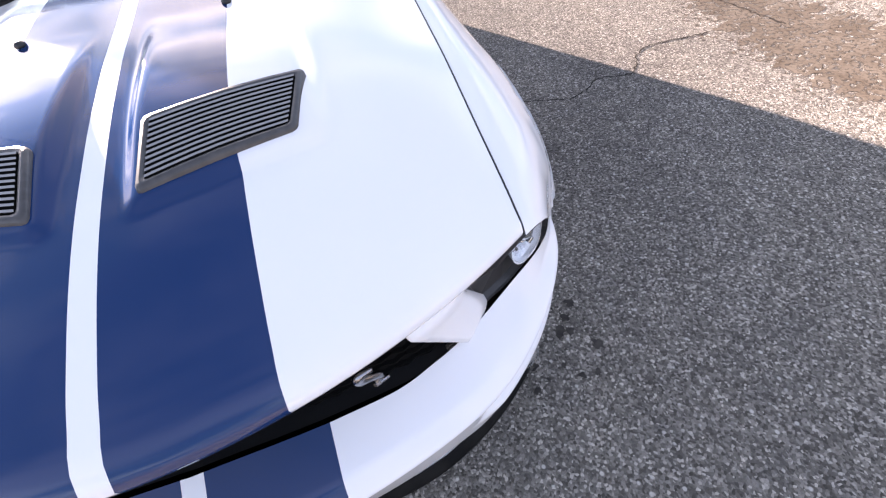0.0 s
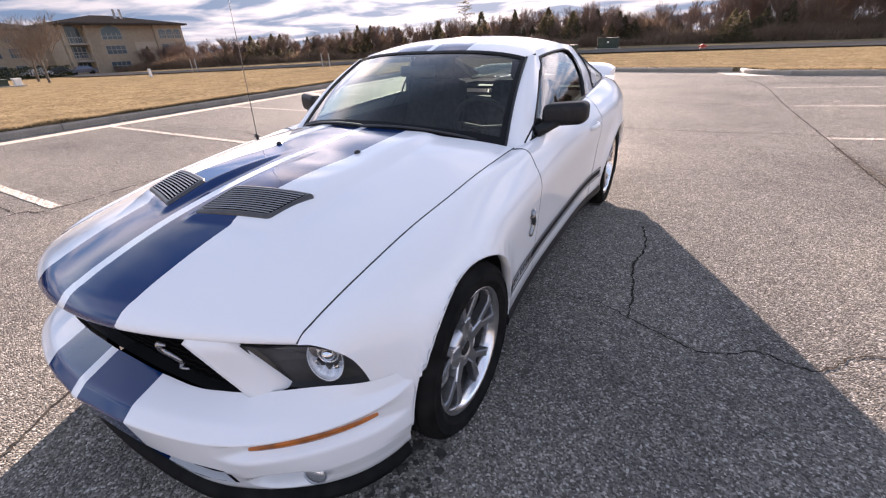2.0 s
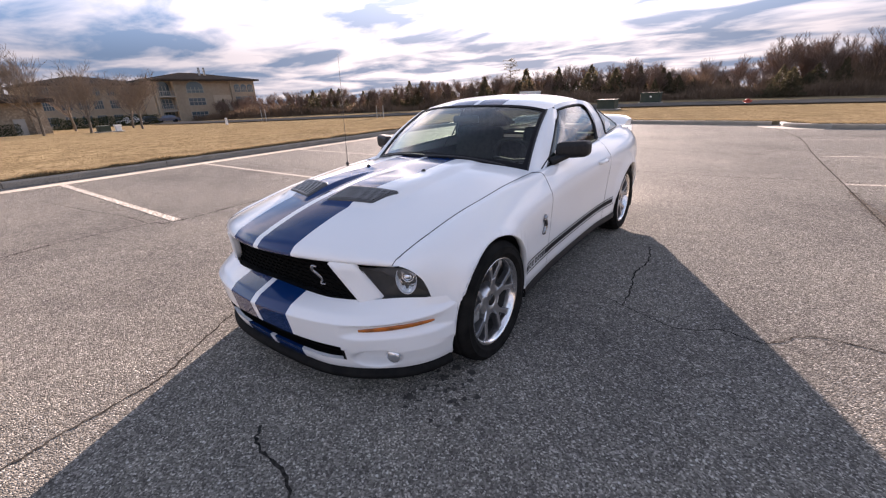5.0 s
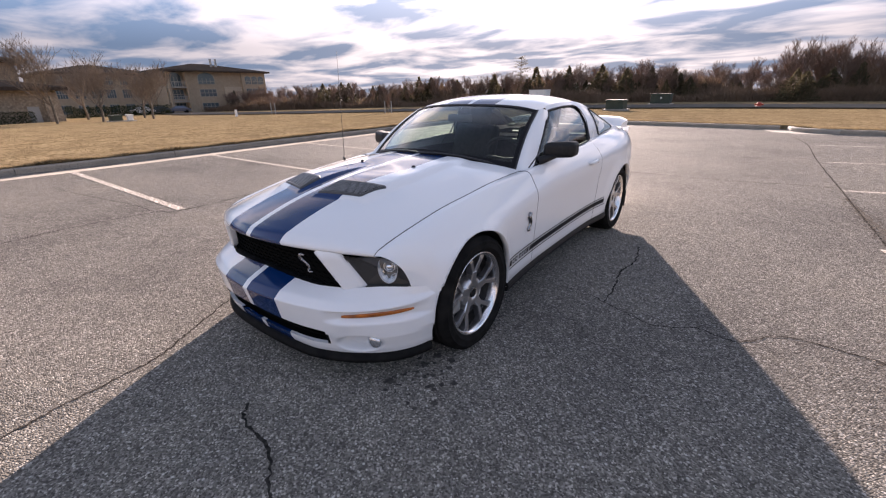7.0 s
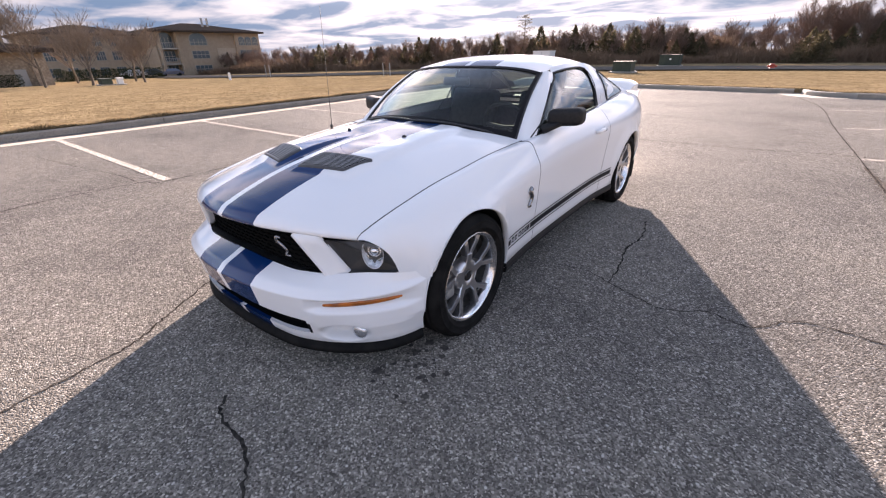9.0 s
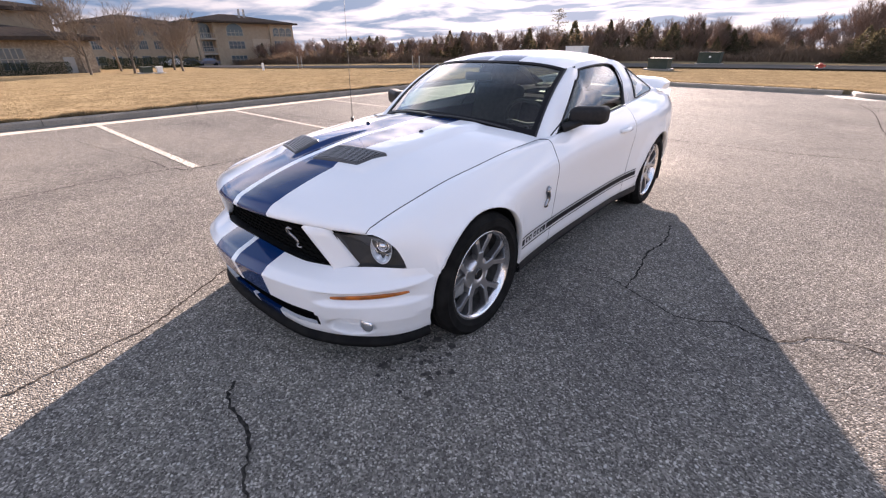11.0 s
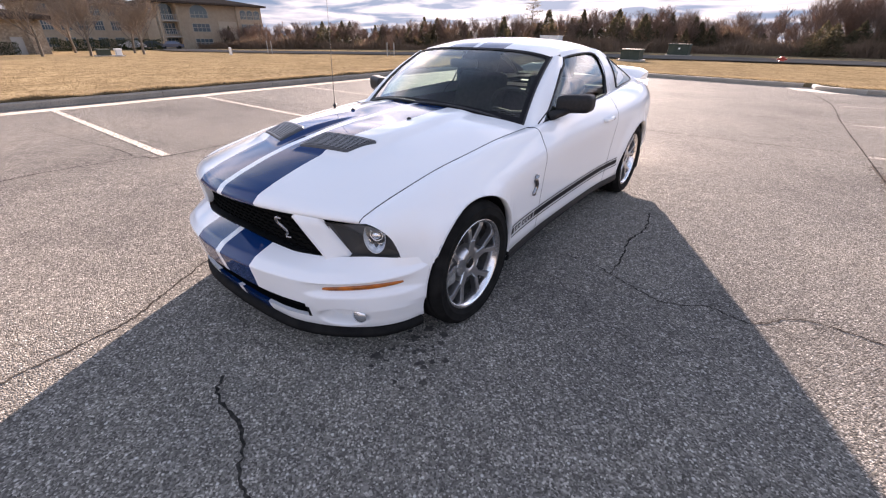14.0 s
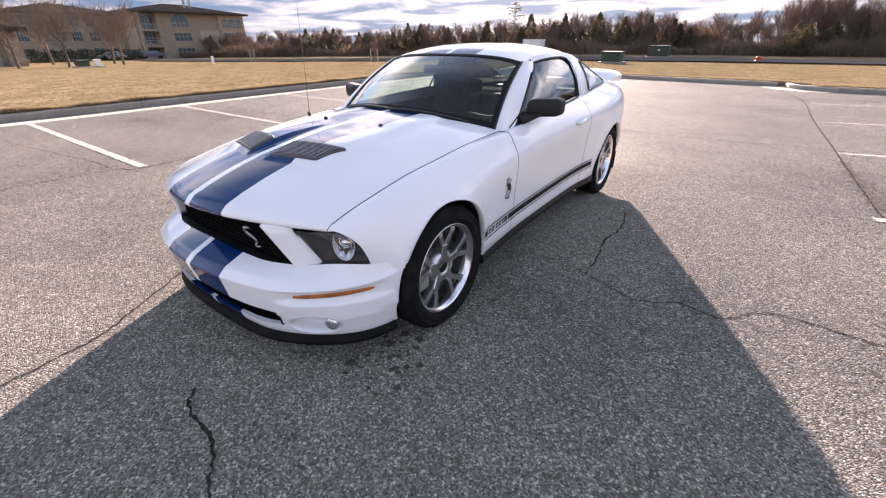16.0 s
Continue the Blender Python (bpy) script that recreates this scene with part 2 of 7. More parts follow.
def asphalt_material():
    """Weathered asphalt: pale stones of 4 to 12 mm in a dark binder, blotches, oil."""
    m = material("asphalt", (0.1, 0.1, 0.1), 0.95, spec=0.03)
    t = m.node_tree
    b = t.nodes["Principled BSDF"]
    L = t.links.new
    co = t.nodes.new("ShaderNodeTexCoord")

    def tex(kind, scale, **kw):
        n = t.nodes.new(kind)
        n.inputs["Scale"].default_value = scale
        for k, v in kw.items():
            n.inputs[k].default_value = v
        L(co.outputs["Object"], n.inputs["Vector"])
        return n

    def ramp(src, stops):
        r = t.nodes.new("ShaderNodeValToRGB")
        while len(r.color_ramp.elements) < len(stops):
            r.color_ramp.elements.new(0.5)
        for e, (p, c) in zip(r.color_ramp.elements, stops):
            e.position, e.color = p, (*c, 1)
        L(src, r.inputs["Fac"])
        return r.outputs["Color"]

    def mixed(kind, fac, a, c):
        x = t.nodes.new("ShaderNodeMix")
        x.data_type, x.blend_type = "RGBA", kind
        if isinstance(fac, float):
            x.inputs["Factor"].default_value = fac
        else:
            L(fac, x.inputs["Factor"])
        L(a, x.inputs["A"])
        L(c, x.inputs["B"])
        return x.outputs["Result"]

    v1 = tex("ShaderNodeTexVoronoi", 132.0, Randomness=1.0)
    v2 = tex("ShaderNodeTexVoronoi", 58.0, Randomness=1.0)
    big = tex("ShaderNodeTexNoise", 0.35, Detail=5.0, Roughness=0.6)
    mid = tex("ShaderNodeTexNoise", 9.0, Detail=6.0, Roughness=0.65)
    sep1 = t.nodes.new("ShaderNodeSeparateColor")
    L(v1.outputs["Color"], sep1.inputs["Color"])
    stones = ramp(sep1.outputs["Red"], [(0.0, (0.082, 0.076, 0.068)), (0.5, (0.178, 0.166, 0.150)), (0.86, (0.285, 0.266, 0.241)), (1.0, (0.52, 0.485, 0.44))])
    sep2 = t.nodes.new("ShaderNodeSeparateColor")
    L(v2.outputs["Color"], sep2.inputs["Color"])
    pale = ramp(sep2.outputs["Green"], [(0.945, (0, 0, 0)), (0.955, (1, 1, 1))])
    round_ = ramp(v2.outputs["Distance"], [(0.25, (1, 1, 1)), (0.45, (0, 0, 0))])
    flag = mixed("MULTIPLY", 1.0, pale, round_)
    white = t.nodes.new("ShaderNodeRGB")
    white.outputs[0].default_value = (0.52, 0.50, 0.47, 1)
    col = mixed("MIX", flag, stones, white.outputs[0])
    blot = ramp(mid.outputs["Fac"], [(0.30, (0.82, 0.82, 0.83)), (0.70, (1.12, 1.11, 1.09))])
    col = mixed("MULTIPLY", 1.0, col, blot)
    wide = ramp(big.outputs["Fac"], [(0.34, (0.72, 0.72, 0.735)), (0.48, (0.95, 0.95, 0.95)), (0.66, (1.12, 1.11, 1.08))])
    col = mixed("MULTIPLY", 1.0, col, wide)
    L(col, b.inputs["Base Color"])
    b.inputs["Diffuse Roughness"].default_value = 0.8
    bp = t.nodes.new("ShaderNodeBump")
    bp.inputs["Strength"].default_value, bp.inputs["Distance"].default_value = 0.8, 0.006
    inv = ramp(v1.outputs["Distance"], [(0.0, (1, 1, 1)), (0.75, (0, 0, 0))])
    L(inv, bp.inputs["Height"])
    L(bp.outputs["Normal"], b.inputs["Normal"])
    return m


MAT_WHITE = paint("white_paint", (0.77, 0.775, 0.785))
MAT_BLUE = paint("blue_paint", (0.0006, 0.023, 0.098))
MAT_BLACK = material("black_plastic", (0.012, 0.012, 0.013), 0.45)
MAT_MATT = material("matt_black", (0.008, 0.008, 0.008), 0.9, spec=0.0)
MAT_SATIN = varied("satin_black_plastic", (0.009, 0.009, 0.010), (0.015, 0.015, 0.016), 60, 0.5, spec=0.25, bump=0.2, bump_scale=400, dist=0.0006)
MAT_VENT = varied("grey_vent_plastic", (0.038, 0.038, 0.040), (0.055, 0.055, 0.057), 60, 0.32, bump=0.2, bump_scale=400, dist=0.0006)
# lighter tone for slat tops only, standing for light on dark plastic
MAT_LOUVRE_LIT = material("louvre_lit_top", (0.24, 0.24, 0.245), 0.32)
MAT_FOG = material("fog_reflector", (0.85, 0.86, 0.88), 0.22, 0.85)
MAT_EMBLEM = material("dark_chrome", (0.30, 0.30, 0.31), 0.25, 1.0)
MAT_BEZEL = varied("dark_headlight_bezel", (0.040, 0.039, 0.039), (0.052, 0.050, 0.050), 30, 0.28, spec=0.5)
MAT_HEDGE = varied("dark_hedge_green", (0.018, 0.026, 0.012), (0.035, 0.040, 0.018), 2, 0.9, spec=0.0)
MAT_SPLITTER = varied("black_splitter_plastic", (0.008, 0.008, 0.0085), (0.014, 0.0135, 0.013), 20, 0.7, spec=0.05)
# tint made darker than the other panes to keep sun off the hood
MAT_REARGLASS = glass("sun_blocking_rear_glass", (0.16, 0.19, 0.18))
MAT_DECAL = material("black_decal", (0.008, 0.008, 0.010), 0.6, spec=0.15)
MAT_GLOSSBLACK = material("gloss_black", (0.006, 0.006, 0.007), 0.12, coat=0.6)
MAT_RUBBER = varied("rubber", (0.009, 0.009, 0.009), (0.017, 0.0165, 0.016), 14, 0.8, spec=0.05, bump=0.3, bump_scale=200, dist=0.001)
MAT_ALLOY = material("machined_alloy", (0.62, 0.62, 0.63), 0.34, 1.0)
MAT_LIP = material("polished_rim_lip", (0.72, 0.72, 0.73), 0.20, 1.0)
MAT_ALLOY_DARK = material("grey_alloy", (0.24, 0.24, 0.245), 0.42, 0.9)
MAT_REFLECTOR = material("lamp_reflector", (0.92, 0.93, 0.95), 0.30, 0.45)
MAT_CHROME = material("chrome", (0.82, 0.83, 0.85), 0.06, 1.0)
MAT_STEEL = varied("brake_steel", (0.03, 0.03, 0.03), (0.06, 0.057, 0.054), 30, 0.55)
MAT_AMBER = varied("amber_lens", (0.52, 0.13, 0.008), (0.20, 0.055, 0.008), 22, 0.15, spec=0.5, bump=0.6, bump_scale=60, dist=0.002)
MAT_GLASS = glass("tinted_glass", (0.72, 0.84, 0.79), 1.0, 0.045)
MAT_GLASS_SIDE = glass("side_glass", (0.74, 0.86, 0.80), 1.0, 0.09)
MAT_LENS = glass("clear_lens", (0.9, 0.92, 0.94))
MAT_INTERIOR = varied("charcoal_leather", (0.020, 0.019, 0.019), (0.034, 0.032, 0.031), 25, 0.75, spec=0.05, bump=0.2, bump_scale=300, dist=0.001)
MAT_DASH = varied("grey_dash_vinyl", (0.085, 0.088, 0.086), (0.105, 0.108, 0.105), 25, 0.6, spec=0.3, bump=0.2, bump_scale=300, dist=0.001)
MAT_ASPHALT = asphalt_material()
MAT_CRACK = varied("crack_dark", (0.018, 0.016, 0.015), (0.055, 0.050, 0.045), 40, 0.86, spec=0.0)
MAT_LINE = varied("worn_white_line", (0.56, 0.52, 0.48), (0.40, 0.375, 0.345), 9, 0.86, c3=(0.19, 0.175, 0.155), fine=34, wear=(0.43, 0.57), spec=0.0)
MAT_KERB = varied("dark_concrete_kerb", (0.31, 0.27, 0.225), (0.24, 0.21, 0.175), 3, 0.86, c3=(0.17, 0.15, 0.125), fine=60, bump=0.4, bump_scale=120)
MAT_APRON = varied("tan_gutter_concrete", (0.27, 0.235, 0.19), (0.21, 0.18, 0.145), 4, 0.95, c3=(0.19, 0.165, 0.13), fine=70, bump=0.3, bump_scale=90)
MAT_CONCRETE = varied("pale_concrete", (0.37, 0.34, 0.30), (0.30, 0.275, 0.24), 4, 0.9, c3=(0.28, 0.26, 0.23), fine=70, bump=0.3, bump_scale=90)
MAT_GUTTER = varied("pale_gutter_concrete", (0.43, 0.39, 0.345), (0.34, 0.31, 0.275), 2.5, 0.86, c3=(0.22, 0.20, 0.175), fine=40, spec=0.0)
MAT_GRASS = varied("dormant_grass", (0.265, 0.205, 0.125), (0.165, 0.127, 0.077), 1.1, 0.95, c3=(0.125, 0.093, 0.052), fine=7, wear=(0.46, 0.62), spec=0.0, bump=1.0, bump_scale=14, dist=0.06)
MAT_BLADE = varied("straw_blades", (0.28, 0.22, 0.138), (0.21, 0.163, 0.10), 0.6, 0.95, spec=0.0)
for m_ in (MAT_GRASS, MAT_BLADE):
    m_.node_tree.nodes["Principled BSDF"].inputs["Diffuse Roughness"].default_value = 0.3
bt = MAT_BLADE.node_tree
b_tr = bt.nodes.new("ShaderNodeBsdfTranslucent")
b_mx = bt.nodes.new("ShaderNodeMixShader")
b_tr.inputs["Color"].default_value = (0.20, 0.155, 0.095, 1)
b_mx.inputs["Fac"].default_value = 0.3
bt.links.new(bt.nodes["Principled BSDF"].outputs["BSDF"], b_mx.inputs[1])
bt.links.new(b_tr.outputs["BSDF"], b_mx.inputs[2])
bt.links.new(b_mx.outputs["Shader"], bt.nodes["Material Output"].inputs["Surface"])
MAT_ROAD = varied("far_road", (0.085, 0.08, 0.076), (0.115, 0.108, 0.10), 0.5, 0.95, spec=0.0)
MAT_FARKERB = varied("far_kerb", (0.15, 0.135, 0.115), (0.12, 0.108, 0.092), 0.8, 0.95, spec=0.0)
MAT_STAIN = varied("oil_stain", (0.046, 0.041, 0.038), (0.085, 0.077, 0.070), 30, 0.9, spec=0.05)


def silt_material(name, cover):
    """Damp silt that thins out into the stones."""
    m = varied(name, (0.110, 0.087, 0.067), (0.165, 0.138, 0.112), 6, 0.95, c3=(0.080, 0.065, 0.053), fine=50, spec=0.05)
    t = m.node_tree
    n = t.nodes.new("ShaderNodeTexNoise")
    n.inputs["Scale"].default_value, n.inputs["Detail"].default_value = 24.0, 8.0
    r = t.nodes.new("ShaderNodeMapRange")
    r.inputs["From Min"].default_value, r.inputs["From Max"].default_value = 0.60 - cover * 0.3, 0.72 - cover * 0.3
    mx, tr = t.nodes.new("ShaderNodeMixShader"), t.nodes.new("ShaderNodeBsdfTransparent")
    co = t.nodes.new("ShaderNodeTexCoord")
    t.links.new(co.outputs["Object"], n.inputs["Vector"])
    t.links.new(n.outputs["Fac"], r.inputs["Value"])
    t.links.new(r.outputs["Result"], mx.inputs["Fac"])
    t.links.new(tr.outputs["BSDF"], mx.inputs[1])
    t.links.new(t.nodes["Principled BSDF"].outputs["BSDF"], mx.inputs[2])
    t.links.new(mx.outputs["Shader"], t.nodes["Material Output"].inputs["Surface"])
    return m


MAT_SILT, MAT_SILT_THIN = silt_material("damp_silt", 0.75), silt_material("thin_silt", 0.28)
MAT_BARK = varied("pale_bark", (0.17, 0.145, 0.12), (0.115, 0.098, 0.08), 8, 0.9, spec=0.05)
MAT_TWIG = varied("brown_twigs", (0.25, 0.18, 0.145), (0.18, 0.125, 0.10), 3, 0.9, spec=0.1)
MAT_LAWNTWIG = varied("lawn_tree_twigs", (0.22, 0.185, 0.155), (0.15, 0.125, 0.105), 3, 0.9, spec=0.0)
MAT_CEDAR = varied("cedar_green", (0.078, 0.074, 0.046), (0.125, 0.098, 0.062), 0.4, 0.9, spec=0.1)
MAT_BRUSH = varied("dry_brush", (0.27, 0.19, 0.135), (0.16, 0.112, 0.082), 0.15, 0.95, spec=0.0)
for m_, c_ in ((MAT_CEDAR, (0.10, 0.085, 0.05)), (MAT_BRUSH, (0.17, 0.12, 0.085)), (MAT_TWIG, (0.16, 0.11, 0.085))):
    # low sun shines through the thin sprays and stems
    t_ = m_.node_tree
    x_, y_ = t_.nodes.new("ShaderNodeBsdfTranslucent"), t_.nodes.new("ShaderNodeMixShader")
    x_.inputs["Color"].default_value = (*c_, 1)
    y_.inputs["Fac"].default_value = 0.22
    t_.links.new(t_.nodes["Principled BSDF"].outputs["BSDF"], y_.inputs[1])
    t_.links.new(x_.outputs["BSDF"], y_.inputs[2])
    t_.links.new(y_.outputs["Shader"], t_.nodes["Material Output"].inputs["Surface"])
MAT_STUCCO = varied("tan_stucco", (0.30, 0.24, 0.175), (0.35, 0.285, 0.21), 1.5, 0.9, bump=0.2, bump_scale=40)
MAT_STONE = varied("tan_stone", (0.32, 0.25, 0.18), (0.22, 0.17, 0.125), 2.0, 0.9, c3=(0.40, 0.33, 0.25), fine=5, bump=0.5, bump_scale=9, dist=0.03)
MAT_PANEL = varied("pale_panel", (0.42, 0.35, 0.27), (0.38, 0.315, 0.24), 1.5, 0.9)
MAT_ROOF = varied("brown_shingle", (0.052, 0.042, 0.036), (0.078, 0.064, 0.055), 3, 0.9, spec=0.0)
MAT_PANE = material("dark_pane", (0.06, 0.085, 0.10), 0.08, spec=0.8)
# opaque pane; light that would show through glass is put into its colour
MAT_QUARTER = material("opaque_quarter_pane", (0.13, 0.175, 0.165), 0.06, spec=0.8)
MAT_FRAME = material("window_frame", (0.28, 0.26, 0.22), 0.6)
MAT_BOXGREEN = varied("green_enamel", (0.032, 0.046, 0.036), (0.045, 0.058, 0.046), 3, 0.6, spec=0.2)
MAT_RED = material("red_enamel", (0.34, 0.05, 0.03), 0.6)
MAT_STEELGREY = material("grey_steel", (0.30, 0.30, 0.29), 0.5, 0.3)
MAT_WHITEBOX = material("white_enamel", (0.7, 0.7, 0.68), 0.5)


# ---- mesh helpers ----
def mesh_of(name, verts, faces, mats, idx=None, smooth=True):
    me = bpy.data.meshes.new(name)
    me.from_pydata([tuple(map(float, v)) for v in verts], [], faces)
    for m in (mats if isinstance(mats, (list, tuple)) else [mats]):
        me.materials.append(m)
    if idx is not None:
        me.polygons.foreach_set("material_index", idx)
    if smooth:
        me.polygons.foreach_set("use_smooth", [True] * len(me.polygons))
    me.update()
    return me


def part(name, bm, mat, parent, label="", smooth=False):
    """One mesh object under a thing, from a bmesh or a finished mesh."""
    if isinstance(bm, bmesh.types.BMesh):
        me = bpy.data.meshes.new(name)
        bm.to_mesh(me)
        bm.free()
        for m in (mat if isinstance(mat, (list, tuple)) else [mat]):
            me.materials.append(m)
        if smooth:
            me.polygons.foreach_set("use_smooth", [True] * len(me.polygons))
    else:
        me = bm
    ob = new(name, me)
    ob.parent = parent
    if label:
        tagged(ob, label)
    return ob


def thing(name, label, category, m=None, group="", kind=""):
    e = new(name)
    e.empty_display_size = 0.2
    if m is not None:
        e.matrix_world = m
    return tagged(e, label, category, group, kind)


def box(bm, x0, x1, y0, y1, z0, z1, bevel=0.0):
    geo = bmesh.ops.create_cube(bm, size=1.0, matrix=Matrix.Translation(((x0 + x1) / 2, (y0 + y1) / 2, (z0 + z1) / 2)) @ Matrix.Diagonal((x1 - x0, y1 - y0, z1 - z0, 1)))
    if bevel:
        edges = list({e for v in geo["verts"] for e in v.link_edges})
        bmesh.ops.bevel(bm, geom=edges, offset=bevel, segments=2, affect="EDGES", profile=0.6)
    return bm


def boxed(x0, x1, y0, y1, z0, z1, bevel=0.0):
    return box(bmesh.new(), x0, x1, y0, y1, z0, z1, bevel)


def catmull(pts, n):
    """n points along a smooth curve through pts (rows of numbers), the ends included."""
    p = np.asarray(pts, float)
    p = np.vstack([2 * p[0] - p[1], p, 2 * p[-1] - p[-2]])
    u = np.linspace(0, len(pts) - 1, n)
    i = np.minimum(u.astype(int), len(pts) - 2)
    f = (u - i)[:, None]
    a, b, c, d = p[i], p[i + 1], p[i + 2], p[i + 3]
    return 0.5 * (2 * b + (c - a) * f + (2 * a - 5 * b + 4 * c - d) * f * f + (3 * b - a - 3 * c + d) * f ** 3)


def curve1(xs, ys, x):
    """Smooth monotone-ish interpolation of ys over xs."""
    x = min(max(float(x), xs[0]), xs[-1])
    i = 0
    while i < len(xs) - 2 and x > xs[i + 1]:
        i += 1

    def slope(k):
        if k == 0:
            return (ys[1] - ys[0]) / (xs[1] - xs[0])
        if k == len(xs) - 1:
            return (ys[k] - ys[k - 1]) / (xs[k] - xs[k - 1])
        h0, h1 = xs[k] - xs[k - 1], xs[k + 1] - xs[k]
        return ((ys[k] - ys[k - 1]) / h0 * h1 + (ys[k + 1] - ys[k]) / h1 * h0) / (h0 + h1)

    h = xs[i + 1] - xs[i]
    f = (x - xs[i]) / h
    return (2 * f ** 3 - 3 * f ** 2 + 1) * ys[i] + (f ** 3 - 2 * f ** 2 + f) * h * slope(i) + (3 * f ** 2 - 2 * f ** 3) * ys[i + 1] + (f ** 3 - f ** 2) * h * slope(i + 1)


def grid_mesh(name, P, mats, pick=None, keep=None, flip=False, snap=None, thick=0.0):
    """A mesh from a grid of points P[i][j]; pick gives a face's material, keep whether it stays."""
    P = np.asarray(P, float)
    n, m = P.shape[:2]
    verts = P.reshape(-1, 3)
    faces, idx, gone = [], [], set()
    for i in range(n - 1):
        for j in range(m - 1):
            q = [i * m + j, i * m + j + 1, (i + 1) * m + j + 1, (i + 1) * m + j]
            c = verts[q].mean(0)
            if keep and not keep(c):
                gone.update(q)
                continue
            faces.append(q[::-1] if flip else q)
            idx.append(pick(c) if pick else 0)
    if snap:
        for v in sorted({v for f in faces for v in f} & gone):
            verts[v] = snap(verts[v])
    return mesh_of(name, verts, faces, mats, idx)


def tube(pts, r, seg=8, closed=False, flat=1.0):
    """A bmesh tube along pts; r may be one radius or one for each point."""
    bm = bmesh.new()
    pts = [Vector(p) for p in pts]
    n = len(pts)
    rings = []
    for i, p in enumerate(pts):
        a = pts[(i - 1) % n] if closed or i > 0 else p
        b = pts[(i + 1) % n] if closed or i < n - 1 else p
        d = (b - a).normalized()
        u = d.cross(Vector((0, 0, 1)))
        if u.length < 1e-4:
            u = d.cross(Vector((0, 1, 0)))
        u.normalize()
        w = u.cross(d)
        rr = float(r if isinstance(r, (int, float)) else r[i])
        rings.append([bm.verts.new(p + rr * (math.cos(2 * math.pi * k / seg) * u + flat * math.sin(2 * math.pi * k / seg) * w)) for k in range(seg)])
    for i in range(n if closed else n - 1):
        A, B = rings[i], rings[(i + 1) % n]
        for k in range(seg):
            bm.faces.new((A[k], A[(k + 1) % seg], B[(k + 1) % seg], B[k]))
    if not closed:
        bm.faces.new(rings[0][::-1])
        bm.faces.new(rings[-1])
    bmesh.ops.recalc_face_normals(bm, faces=bm.faces)
    return bm


def lathe(profile, seg=48, axis="x"):
    """A bmesh turned about the x axis from (x, r) pairs."""
    bm = bmesh.new()
    rings = [[bm.verts.new((x, r * math.cos(2 * math.pi * k / seg), r * math.sin(2 * math.pi * k / seg))) for k in range(seg)] for x, r in profile]
    for A, B in zip(rings, rings[1:]):
        for k in range(seg):
            bm.faces.new((A[k], A[(k + 1) % seg], B[(k + 1) % seg], B[k]))
    bmesh.ops.recalc_face_normals(bm, faces=bm.faces)
    return bm


def mirrored(pts):
    return [(-x, y, z) for x, y, z in pts]

# ---- ground, lot, kerbs, road ----
def ground_z(x, y):
    """The land falls gently away to the far side."""
    return -0.022 * max(0.0, -x - 14.0) - 0.008 * max(0.0, y - 22.0)


LOT_X0, LOT_X1, LOT_Y0, LOT_Y1 = -9.95, 40.0, -40.0, 17.45


def back_edge(x):
    """The lot's far kerb line."""
    return 17.55 - 0.10 * x if x < 2.6 else (17.3 - (x - 2.6) * 1.2 if x < 3.4 else 16.15 + 0.02 * x)


def left_edge(y):
    return -9.75 - 0.035 * max(0.0, y - 1.0)


def in_lot(x, y):
    return x > left_edge(y) - 0.24 and y < back_edge(x) + 0.12


xs = sorted(set([round(v, 3) for v in np.concatenate([np.linspace(-900, -160, 14), np.linspace(-150, -20, 40), np.linspace(-19, -11.2, 17), np.linspace(-11.15, -9.5, 34), np.linspace(-9.3, 12, 82), np.linspace(13, 60, 40), np.linspace(70, 900, 14)])]))
ys = sorted(set([round(v, 3) for v in np.concatenate([np.linspace(-900, -60, 12), np.linspace(-50, -6, 20), np.linspace(-5, 15.8, 60), np.linspace(15.85, 18.9, 62), np.linspace(19.1, 22, 10), np.linspace(22.5, 90, 60), np.linspace(100, 900, 16)])]))
gv = []
for x in xs:
    row = []
    for y in ys:
        if in_lot(x, y):
            z = -0.08
        else:
            z = ground_z(x, y) + 0.14 + 0.03 * noise.noise((x * 0.25, y * 0.25, 0)) + 0.012 * noise.noise((x * 1.5, y * 1.5, 3))
        row.append((x, y, z))
    gv.append(row)
ground = new("ground", grid_mesh("ground", gv, [MAT_GRASS], flip=True))
tagged(ground, "dormant straw-coloured lawn falling away from the parking lot", "ground", kind="structure")

# the lot's asphalt sheet, cut along the kerbs
lot_pts = []
for i, y in enumerate(np.concatenate([np.linspace(-45, -6, 8), np.linspace(-5, 15.5, 42)])):
    lot_pts.append([(left_edge(y) - 0.2 + (14.2 - left_edge(y)) * k / 24, y, 0.0) for k in range(25)])
for f in np.linspace(0.25, 1, 4):
    lot_pts.append([(x0, 15.5 + f * (back_edge(x0) + 0.03 - 15.5), 0.0) for x0 in [left_edge(15.5) - 0.2 + (14.2 - left_edge(15.5)) * k / 24 for k in range(25)]])
lot = new("parking_lot", grid_mesh("parking_lot", lot_pts, [MAT_ASPHALT], flip=True))
tagged(lot, "weathered grey asphalt parking lot with pale stones and cracks", "pavement", kind="structure")


